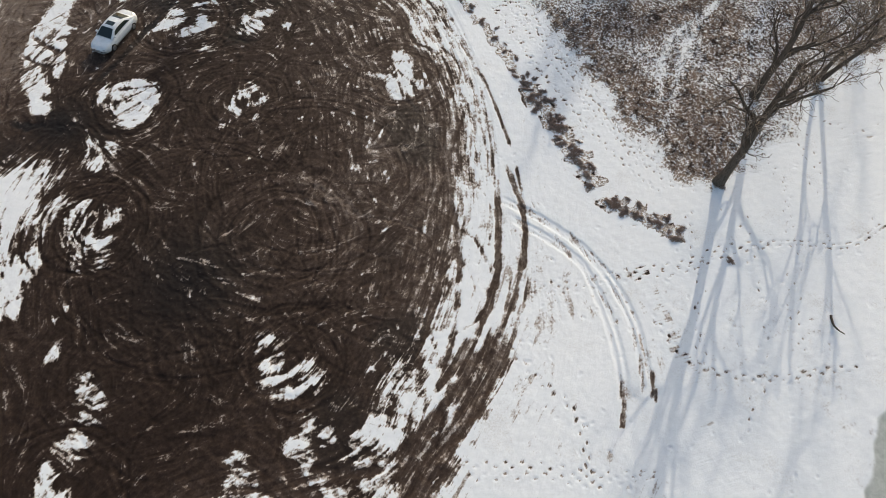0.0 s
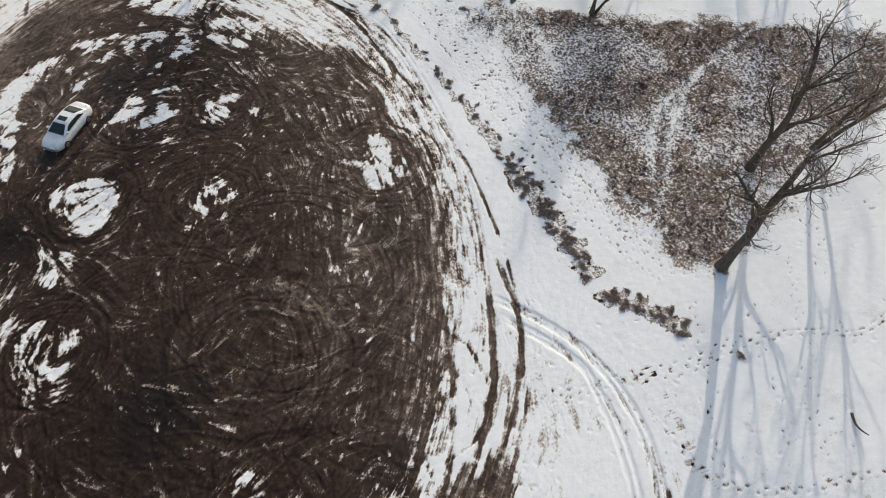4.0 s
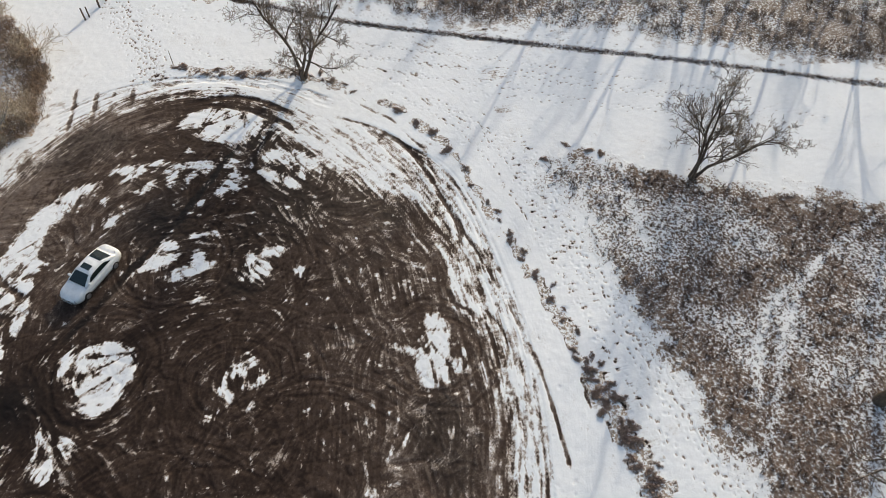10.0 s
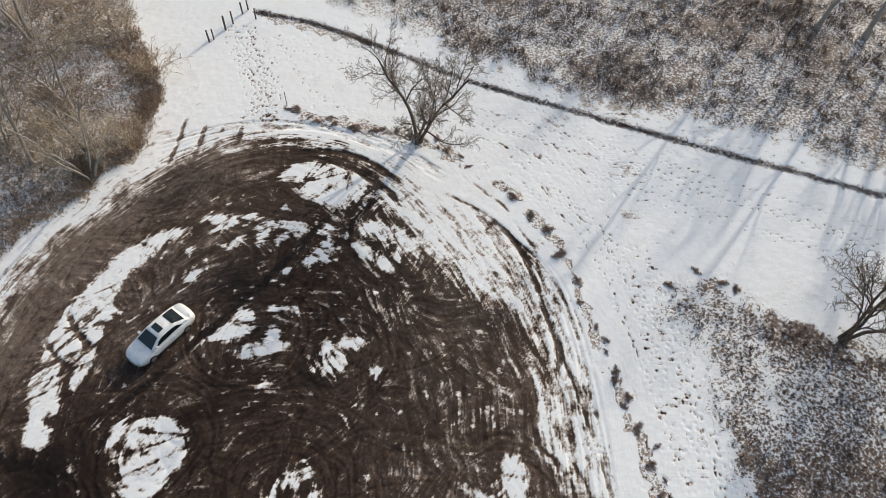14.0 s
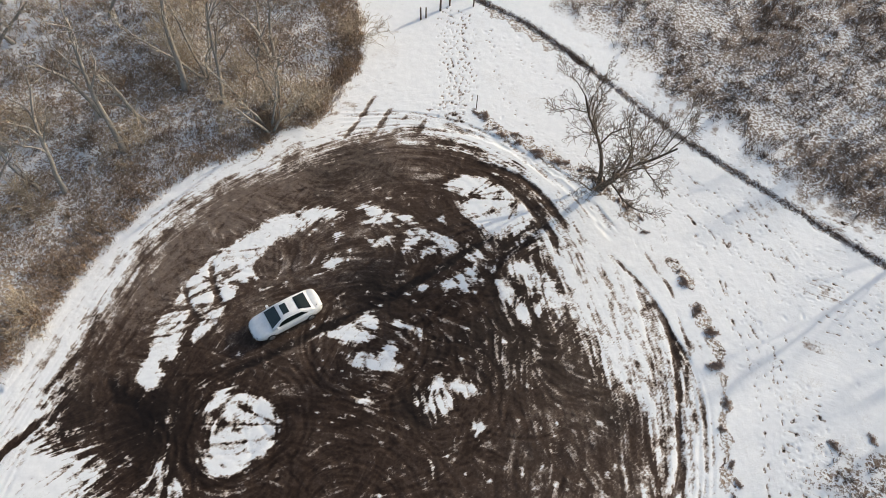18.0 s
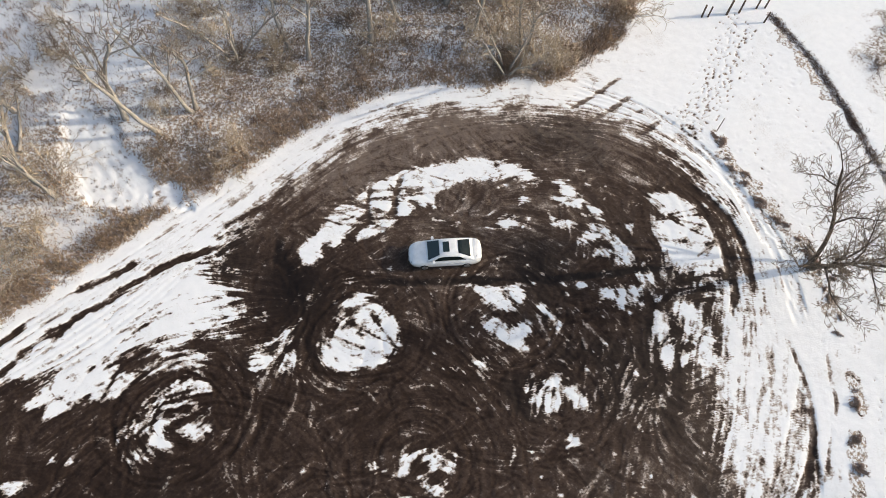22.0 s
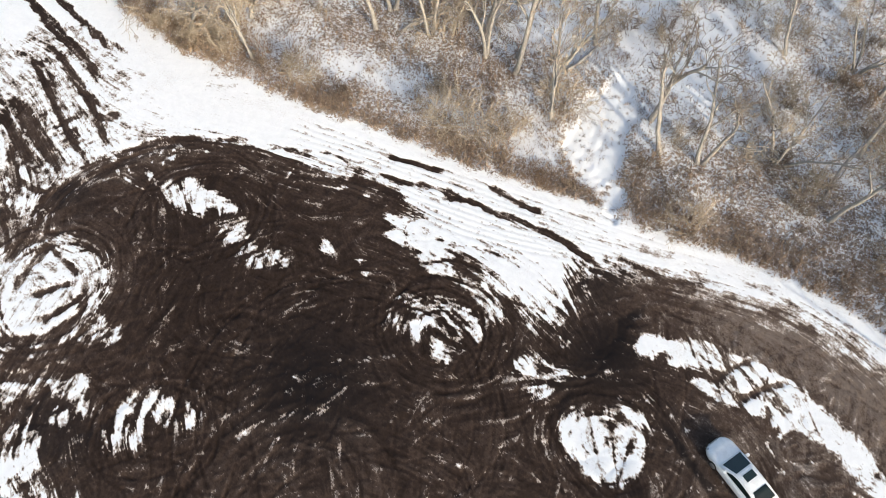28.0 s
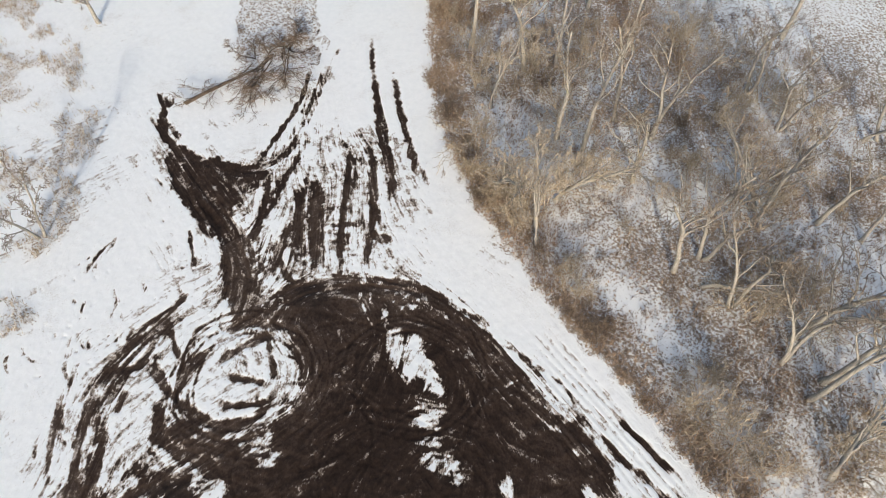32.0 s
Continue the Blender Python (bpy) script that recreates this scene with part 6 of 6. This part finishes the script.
blades("woods_straw", scatter(g, WOODS, 20000, lambda x, y: spare(x, y) * smooth_step(fbm(x * 0.16, y * 0.16, 821, 3), 0.42, 0.62), (-60, -26, -17, 100)), g, 14, 0.5, 0.2, 0.022, MAT_STRAW, "tan straw-like grass under the trees", "grass")
edge_band = lambda x, y: np.exp(-(line_distance(x, y, WOODS[:22])[0] / 2.2) ** 2)
blades("verge_grass", scatter(g, WOODS, 60000, lambda x, y: 0.95 * edge_band(x, y) * spare(x, y), (-46, -24, -17, 90)), g, 16, 0.45, 0.16, 0.022, MAT_LEAF, "rusty brown grass along the edge of the lane", "grass")
blades("woods_bramble", scatter(g, WOODS, 9000, lambda x, y: spare(x, y) * smooth_step(fbm(x * 0.5, y * 0.5, 825, 3), 0.42, 0.58), (-56, -24, -17, 92)), g, 26, 0.75, 0.30, 0.020, MAT_BRAMBLE, "brown bramble clumps on the woodland floor", "brambles")
lp = scatter(g, WOODS, 60000, spare, (-56, -22, -17, 88))
lz = ground_height(lp[:, 0], lp[:, 1]) + g.uniform(0.01, 0.12, len(lp))
tagged(new("leaf_litter", leaf_mesh("leaf_litter", np.column_stack([lp, lz]), g, 0.05, 0.14, MAT_LEAF, 0.35)), "fallen brown leaves on the woodland floor", "leaves", kind="stuff")
dl = curve_through(DITCH, 40)
dp = dl[g.integers(0, len(dl), 4200)] + g.normal(0, 0.17, (4200, 2))
blades("ditch_grass", dp, g, 9, 0.16, 0.08, 0.018, MAT_GRASS, "strip of dry grass along a shallow ditch", "grass")
blades("stubble", scatter(g, SOUTH_STUBBLE, 2600, None, (-52, -50, -18, -14)), g, 10, 0.35, 0.12, 0.025, MAT_GRASS_DARK, "dead stubble poking out of the snow", "weeds")
blades("south_weeds", scatter(g, SOUTH_WEEDS, 9000, lambda x, y: (litter_at(x, y) > 0.25) * 0.9, (-20, -40, 20, -3)), g, 10, 0.45, 0.2, 0.022, MAT_STRAW, "thin tan weeds on the snow", "weeds")

OPEN_SNOW = [(-28, 37.5), (-31, 33.5), (-37, 33), (-45, 31), (-49, 36), (-47, 45), (-41, 46), (-39, 38), (-33, 38)]
blades("snow_tufts", scatter(g, OPEN_SNOW, 420, None), g, 14, 0.26, 0.10, 0.024, MAT_GRASS_DARK, "dark tufts poking out of snow in the clearing", "weeds")
TUFTS = [shrub(51, 0.34, 0.9, 9, MAT_HEDGE, MAT_HEDGE, "low dark dead shrub in a row along the snowy path", 800), shrub(52, 0.28, 0.75, 8, MAT_HEDGE, MAT_HEDGE, "low dark dead shrub in a row along the snowy path", 650), shrub(53, 0.42, 1.2, 12, MAT_HEDGE, MAT_HEDGE, "low dark dead shrub in a row along the snowy path", 1200)]
ROW = [(11.1, 59.0), (12.0, 57.7), (13.0, 55.9), (13.6, 53.5), (14.0, 51.6), (14.4, 49.7), (14.8, 47.9), (15.2, 46.2), (15.6, 44.5), (16.0, 42.6), (16.5, 40.8), (16.8, 39.2), (17.1, 37.1), (17.4, 35.6), (17.6, 34.6), (17.8, 33.4), (18.0, 32.0), (18.2, 31.0), (18.5, 30.0), (18.9, 27.8), (19.1, 25.6)]
ROW2 = [(9.2, 61.7), (9.9, 61.0), (-7.8, 69.5), (-6.2, 68.4), (-4.6, 68.2), (-2.8, 67.9), (-0.8, 67.6), (0.9, 67.3), (1.8, 66.9), (3.4, 66.6), (4.3, 65.6), (5.2, 65.0), (6.6, 63.6), (20.3, 53.2), (23.6, 53.6), (22.2, 54.4), (25.5, 16.3), (19.6, 22.9), (20.3, 22.5), (21.0, 21.9), (21.7, 21.0), (22.5, 20.1), (22.9, 19.4), (27.6, 22.4), (28.5, 23.6), (24.6, 52.6)]
ROW3 = [(x + 0.5, y + 0.8) for x, y in ROW[6:]] + [(x - 0.3, y - 0.7) for x, y in ROW[12:]] + [(x + 0.6, y - 0.4) for x, y in ROW2[2:12]] + [(x + 0.4, y + 0.5) for x, y in ROW2[17:23]] + [(17.3 + 0.19 * k + rng.uniform(-0.35, 0.35), 35.6 - 1.0 * k + rng.uniform(-0.4, 0.4)) for k in range(10) for j in (0, 1)] + [(19.5 + 0.38 * k + rng.uniform(-0.4, 0.4), 23.2 - 0.4 * k + rng.uniform(-0.4, 0.4)) for k in range(10)]
for i, (x, y) in enumerate(ROW + ROW2 + ROW3):
    m = stand(x + rng.uniform(-0.25, 0.25), y + rng.uniform(-0.35, 0.35), rng.uniform(0, 360), rng.uniform(0.45, 0.85) * (1.12 if y < 36.5 else 1.15))
    if i < 3:
        TUFTS[i].matrix_world = m
        TUFTS[i]["group"] = "row of shrubs"
    else:
        copy_thing(TUFTS[i % 3], m)["group"] = "row of shrubs"
SCRUB = [shrub(61, 2.2, 1.6, 16, MAT_TANTWIG, MAT_TANTWIG, "tangled tan scrub at the edge of the woods", 0, 6), shrub(62, 3.2, 2.2, 18, MAT_TANTWIG, MAT_TANTWIG, "tall tangled tan scrub among the trees", 0, 6), shrub(63, 1.5, 1.3, 16, MAT_TWIG, MAT_TWIG, "low grey-brown scrub on the woodland floor", 0, 6)]
spots = scatter(g, WOODS, 900, lambda x, y: (litter_at(x, y) > 0.5) * 0.35 * (0.35 + smooth_step(fbm(x * 0.12, y * 0.12, 831, 3), 0.42, 0.6)), (-58, -22, -18, 92))
spots = [tuple(v) for v in spots[:150]] + [(-22.4, 62.6), (-20.9, 62.8), (-21.6, 63.6), (-19.8, 64.6), (-20.6, 66.0), (-30.4, 4.6), (-31.6, 5.8), (-30.2, 7.2), (-29.9, 10.6), (-31.0, 2.0), (-32.6, 0.2), (-33.0, -4.0)]
for i, (x, y) in enumerate(spots):
    m = stand(x, y, rng.uniform(0, 360), rng.uniform(0.7, 1.2))
    if i < 3:
        SCRUB[i].matrix_world = m
        SCRUB[i]["group"] = "scrub of the woods"
    else:
        copy_thing(SCRUB[rng.randrange(3)], m)["group"] = "scrub of the woods"


# ---- logs, posts ----
def fallen_log(seed, a, b, r, label, limbs=2, mat=None, lift=0.0):
    rng = random.Random(seed)
    root = new("fallen_log")
    a, b = Vector(a), Vector(b)
    out = {}
    d = b - a
    branch(rng, (0, 0, r * 0.7), (d.x, d.y, lift), d.length, r, 0, [(limbs, 0.35, 0.3, 0.8), (3, 0.5, 0.3, 0.8)], out, 0.0)
    pts = [(x, y, max(z, r * 0.5) if not lift else z) for x, y, z in out[0][0][0]]
    tube_part("trunk", [(pts, out[0][0][1])], 8, mat or MAT_BARK, root)
    for line in out.get(1, []):
        tube_part("branch_stub", [line], 5, mat or MAT_BARK, root)
    if out.get(2):
        tube_part("crown", out[2], 3, MAT_TWIG, root)["kind"] = "stuff"
    root.matrix_world = stand(a.x, a.y, 0)
    return tagged(root, label, "log", kind="thing")


fallen_log(71, (-37.0, 18.8), (-41.5, 22.0), 0.17, "pale barkless log leaning in the undergrowth", 1, lift=1.2)
fallen_log(72, (-38.0, 31.6), (-42.8, 34.2), 0.15, "pale fallen log by the snowy gully", 2)
fallen_log(73, (-39.8, 24.6), (-42.0, 20.4), 0.16, "grey fallen trunk among brown grass", 3)
fallen_log(74, (-33.6, 51.0), (-39.0, 53.0), 0.16, "fallen trunk on the woodland floor", 3)
fallen_log(75, (-43.0, 26.0), (-47.0, 31.5), 0.18, "long fallen trunk in the snowy woods", 2)
fallen_log(76, (-33.8, 57.6), (-36.8, 62.0), 0.12, "thin fallen trunk in the woods", 2)
fallen_log(77, (30.0, 11.2), (29.15, 9.8), 0.09, "short dark log lying on the smooth snow", 0, MAT_BARK_DARK)


def brush_pile(seed, x, y):
    """The crown of a felled tree lying in the snow."""
    rng = random.Random(seed)
    root = new("felled_tree")
    low = lambda lines, r0: [([(a, b, max(c * 0.45, 0.06)) for a, b, c in p], [max(v, r0) for v in r]) for p, r in lines]
    out = {}
    branch(rng, (9.4, 1.0, 0.2), (-1, -0.16, 0.0), 9.0, 0.19, 0, [], out, 0)
    tube_part("trunk", low(out[0], 0.06), 8, MAT_BARK_DARK, root)
    twigs = []
    for k in range(20):
        o = {}
        if k < 9:
            start, way, size = (rng.uniform(-1.5, 3.0), rng.uniform(-0.8, 0.8), 0.2), (0.75, 0.65 + rng.uniform(-0.25, 0.25), 0.02), rng.uniform(4.5, 8.5)
        else:
            start, way, size = (rng.uniform(-2.0, 3.0), rng.uniform(-0.8, 0.8), 0.3), (rng.uniform(-1, 0.6), rng.uniform(-0.9, 0.9), 0.25), rng.uniform(2.0, 4.0)
        branch(rng, start, way, size, 0.055, 1, [None, (8, 0.34, 0.2, 0.4), (7, 0.5, 0.2, 0.6), (4, 0.6, 0.2, 0.6)], o, 1.0)
        tube_part("limb", low(o[1] + o.get(2, []), 0.015), 5, MAT_BARK_DARK, root)
        twigs += low(o.get(3, []) + o.get(4, []), 0.012)
    tube_part("crown", twigs, 3, MAT_GRASS_DARK, root)["kind"] = "stuff"
    root.matrix_world = stand(x, y, 0)
    return tagged(root, "felled tree with its brushy dark crown lying in the snow", "felled tree", kind="thing")


brush_pile(81, -25.6, -18.6)


def fence_post(height, r):
    bm = bmesh.new()
    bmesh.ops.create_cone(bm, cap_ends=True, segments=10, radius1=r * 1.05, radius2=r * 0.92, depth=height + 0.3, matrix=Matrix.Translation((0, 0, height / 2 - 0.15)))
    top = [e for e in bm.edges if all(v.co.z > height * 0.9 for v in e.verts)]
    bmesh.ops.bevel(bm, geom=top, offset=0.025, segments=2, affect="EDGES")
    for v in bm.verts:
        v.co.x += 0.02 * math.sin(v.co.z * 3)
    ob = part("fence_post", bm, MAT_POST)
    return tagged(ob, "weathered round wooden post standing in the snow", "post", "row of fence posts", "thing")


first_post = fence_post(1.35, 0.075)
for i, (x, y, s) in enumerate([(-15.8, 77.5, 1.0), (-15.5, 77.9, 0.85), (-14.7, 79.2, 1.15), (-14.2, 80.1, 1.0), (-13.6, 81.5, 0.95), (-13.2, 82.1, 0.9), (-12.3, 80.8, 0.9)]):
    m = stand(x, y, 37 * i, s) @ Matrix.Rotation(radians(3 - i), 4, "X")
    if i == 0:
        first_post.matrix_world = m
    else:
        copy_thing(first_post, m)
thin = fence_post(1.5, 0.03)
thin["label"], thin["group"] = "thin leaning wooden stake beside a shrub", ""
thin.matrix_world = stand(-8.1, 69.9, 0)


# ---- the car ----
def loft(sections, close=True):
    bm = bmesh.new()
    rows = [[bm.verts.new(p) for p in s] for s in sections]
    for a, b in zip(rows[:-1], rows[1:]):
        for i in range(len(a) - 1):
            bm.faces.new((a[i], a[i + 1], b[i + 1], b[i]))
    if close:
        bm.faces.new(rows[0])
        bm.faces.new(list(reversed(rows[-1])))
    bmesh.ops.recalc_face_normals(bm, faces=bm.faces)
    for f in bm.faces:
        f.smooth = True
    return bm


def slab(corners, thick):
    """A bevelled pane through four corners, thickened along its normal."""
    bm = bmesh.new()
    vs = [bm.verts.new(c) for c in corners]
    f = bm.faces.new(vs)
    bmesh.ops.subdivide_edges(bm, edges=bm.edges[:], cuts=3, use_grid_fill=True)
    f.normal_update() if f.is_valid else None
    r = bmesh.ops.solidify(bm, geom=bm.faces[:], thickness=thick)
    bmesh.ops.recalc_face_normals(bm, faces=bm.faces)
    return bm


def box(x0, x1, y0, y1, z0, z1, edge=0.02):
    bm = bmesh.new()
    bmesh.ops.create_cube(bm, size=1, matrix=Matrix.LocRotScale(((x0 + x1) / 2, (y0 + y1) / 2, (z0 + z1) / 2), None, (x1 - x0, y1 - y0, z1 - z0)))
    if edge:
        bmesh.ops.bevel(bm, geom=bm.edges[:], offset=edge, segments=2, affect="EDGES")
    return bm


def side_glass(cab, s):
    """One long arched pane that follows the cabin's flank."""
    xs = np.linspace(0.86, -1.30, 13)
    lo, hi = (np.interp(xs, [c[0] for c in cab], [c[k] for c in cab]) for k in (2, 3))
    bm = bmesh.new()
    rows = []
    for x, a, b, f in zip(xs, lo, hi, np.linspace(0, 1, 13)):
        wide, up = 0.80 - 0.02 * abs(x), (b - a) / 0.47
        arch = min(1.0, 2.2 * math.sin(math.pi * min(max(f, 0.04), 0.96)))
        row = []
        for u in (0.08, 0.08 + 0.14 * arch, 0.08 + 0.28 * arch):
            y = np.interp(u, (0.0, 0.12, 0.38), (wide, wide - 0.03 * up, wide - (wide - 0.60) * 0.8 * up))
            row.append(bm.verts.new((x, s * (y + 0.018), a + u * up)))
        rows.append(row)
    for p, q in zip(rows[:-1], rows[1:]):
        for k in (0, 1):
            bm.faces.new((p[k], q[k], q[k + 1], p[k + 1]))
    bmesh.ops.solidify(bm, geom=bm.faces[:], thickness=0.012)
    bmesh.ops.recalc_face_normals(bm, faces=bm.faces)
    return bm


def rear_glass(cab):
    """The rear pane, bowed like the cabin under it."""
    bm = bmesh.new()
    rows = []
    for x in np.linspace(-0.84, -1.64, 7):
        lo, hi = (float(np.interp(x, [c[0] for c in cab], [c[k] for c in cab])) for k in (2, 3))
        up, wide = (hi - lo) / 0.47, 0.80 - 0.02 * abs(x)
        flank = wide - (wide - 0.55) * up
        half = 0.46 + 0.16 * (-0.84 - x) / 0.8
        row = []
        for y in np.linspace(-half, half, 9):
            z = np.interp(abs(y), (0.0, 0.36, flank), (hi + 0.012, hi, hi - 0.03 * up))
            row.append(bm.verts.new((x, y, float(z) + 0.022)))
        rows.append(row)
    for p, q in zip(rows[:-1], rows[1:]):
        for k in range(8):
            bm.faces.new((p[k], p[k + 1], q[k + 1], q[k]))
    bmesh.ops.solidify(bm, geom=bm.faces[:], thickness=0.012)
    bmesh.ops.recalc_face_normals(bm, faces=bm.faces)
    return bm


def coupe():
    car = new("coupe_car")
    # stations: x, half width, sill, shoulder, deck
    st = [(-2.42, 0.42, 0.40, 0.64, 0.80), (-2.36, 0.64, 0.30, 0.71, 0.92), (-2.22, 0.76, 0.26, 0.76, 0.97), (-2.0, 0.83, 0.22, 0.78, 1.0), (-1.6, 0.885, 0.2, 0.80, 1.0), (-0.8, 0.89, 0.19, 0.80, 0.98), (0.0, 0.89, 0.19, 0.79, 0.96), (0.8, 0.885, 0.19, 0.77, 0.94),
        (1.3, 0.88, 0.2, 0.74, 0.91), (1.8, 0.865, 0.21, 0.70, 0.85), (2.08, 0.80, 0.23, 0.64, 0.79), (2.27, 0.68, 0.27, 0.58, 0.71), (2.37, 0.54, 0.31, 0.54, 0.65), (2.43, 0.34, 0.36, 0.5, 0.58)]
    secs = []
    for x, w, s, sh, dk in st:
        half = [(0.0, s), (0.72 * w, s), (0.94 * w, s + 0.06), (w, s + 0.24), (w, sh - 0.10), (0.975 * w, sh), (0.93 * w, sh + (dk - sh) * 0.55), (0.80 * w, dk - 0.02), (0.5 * w, dk + 0.01), (0.0, dk + 0.02)]
        ring_ = [(x, -y, z) for y, z in half] + [(x, y, z) for y, z in reversed(half[:-1])]
        secs.append(ring_)
    body = part("body", loft(secs), MAT_PAINT, car)
    # cabin
    cab = [(-1.86, 0.70, 0.97, 0.985), (-1.62, 0.72, 0.97, 1.09), (-1.05, 0.70, 0.96, 1.33), (-0.72, 0.66, 0.95, 1.40), (-0.2, 0.65, 0.95, 1.43), (0.22, 0.65, 0.94, 1.41), (0.45, 0.67, 0.94, 1.33), (0.95, 0.72, 0.93, 1.08), (1.22, 0.72, 0.92, 0.935)]
    secs = []
    for x, w, lo, hi in cab:
        out_ = 0.80 - 0.02 * abs(x)
        up = (hi - lo) / 0.47
        half = [(out_, lo - 0.03), (out_ - 0.03 * up, lo + 0.12 * up), (out_ - (out_ - 0.60) * 0.8 * up, lo + 0.38 * up), (out_ - (out_ - 0.55) * up, hi - 0.03 * up), (0.36, hi), (0.0, hi + 0.012)]
        secs.append([(x, -y, z) for y, z in half] + [(x, y, z) for y, z in reversed(half[:-1])])
    part("cabin", loft(secs), MAT_PAINT, car)
    # glass, set a little proud of the cabin
    part("windscreen", slab([(1.17, -0.66, 0.985), (1.17, 0.66, 0.985), (0.42, 0.52, 1.375), (0.42, -0.52, 1.375)], 0.02), MAT_GLASS, car, "dark raked windscreen")
    part("rear_window", rear_glass(cab), MAT_GLASS, car, "dark sloping rear window")
    part("sunroof", slab([(0.16, -0.36, 1.44), (0.16, 0.36, 1.44), (-0.26, 0.36, 1.458), (-0.26, -0.36, 1.458)], 0.015), MAT_GLASS, car, "black glass sunroof")
    for s in (-1, 1):
        part("side_window", side_glass(cab, s), MAT_GLASS, car, "long dark arched side window")
        mir = box(0.72, 0.90, s * 0.86 - 0.09 if s > 0 else s * 0.86 - 0.13, s * 0.86 + 0.13 if s > 0 else s * 0.86 + 0.09, 0.95, 1.10, 0.03)
        part("wing_mirror", mir, MAT_PAINT, car)
        part("headlight", box(2.13, 2.31, s * 0.53 - 0.13, s * 0.53 + 0.13, 0.58, 0.69, 0.03), MAT_LAMP, car, "clear headlight")
        part("tail_light", box(-2.30, -2.20, s * 0.60 - 0.11, s * 0.60 + 0.11, 0.70, 0.82, 0.03), MAT_RED, car, "red tail light")
        part("side_trim", box(-1.5, 1.3, s * 0.895 - 0.008, s * 0.895 + 0.008, 0.48, 0.54, 0.005), MAT_PAINT, car)
        for hx in (-0.42,):
            part("door_handle", box(hx - 0.10, hx + 0.10, s * 0.885 - 0.02, s * 0.885 + 0.02, 0.76, 0.80, 0.01), MAT_PAINT, car)
        for wx in (-1.40, 1.40):
            bm = bmesh.new()
            bmesh.ops.create_cone(bm, cap_ends=True, segments=28, radius1=0.325, radius2=0.325, depth=0.215, matrix=Matrix.Translation((wx, s * 0.80, 0.325)) @ Matrix.Rotation(radians(90), 4, "X"))
            bmesh.ops.bevel(bm, geom=[e for e in bm.edges if abs(e.verts[0].co.y - e.verts[1].co.y) < 0.01], offset=0.03, segments=2, affect="EDGES")
            wheel = part("wheel", bm, MAT_RUBBER, car)
            bm = bmesh.new()
            bmesh.ops.create_cone(bm, cap_ends=True, segments=24, radius1=0.205, radius2=0.19, depth=0.02, matrix=Matrix.Translation((wx, s * 0.915, 0.325)) @ Matrix.Rotation(radians(-90 * s), 4, "X"))
            for k in range(5):
                a = k * 2 * math.pi / 5
                bmesh.ops.create_cube(bm, size=1, matrix=Matrix.Translation((wx + 0.11 * math.cos(a), s * 0.926, 0.325 + 0.11 * math.sin(a))) @ Matrix.Rotation(-a, 4, "Y") @ Matrix.Diagonal((0.17, 0.014, 0.05, 1)))
            part("rim", bm, MAT_ALLOY, wheel, "five-spoke alloy rim")
    part("front_bumper", box(2.26, 2.45, -0.46, 0.46, 0.30, 0.50, 0.08), MAT_PAINT, car)
    part("grille", box(2.38, 2.425, -0.30, 0.30, 0.53, 0.62, 0.012), MAT_TRIM, car, "black grille")
    part("rear_bumper", box(-2.45, -2.28, -0.52, 0.52, 0.33, 0.56, 0.08), MAT_PAINT, car)
    part("number_plate", box(-2.445, -2.41, -0.16, 0.16, 0.66, 0.77, 0.004), MAT_PLATE, car)
    part("wiper", box(1.10, 1.14, -0.55, 0.05, 0.985, 1.01, 0.006), MAT_TRIM, car)
    part("wiper", box(1.08, 1.12, 0.08, 0.60, 0.985, 1.01, 0.006), MAT_TRIM, car)
    part("aerial", box(-2.02, -2.0, 0.60, 0.62, 0.98, 1.2, 0), MAT_TRIM, car)
    return tagged(car, "white two-door coupe with dark sunroof on muddy ground", "car", kind="thing")


car = coupe()
car.matrix_world = Matrix.Translation((-13.20, 48.60, float(ground_height(np.array([-13.20]), np.array([48.60]))[0]))) @ Matrix.Rotation(math.atan2(-4.00, -3.00), 4, "Z") @ Matrix.Diagonal((0.95, 0.98, 0.98, 1))
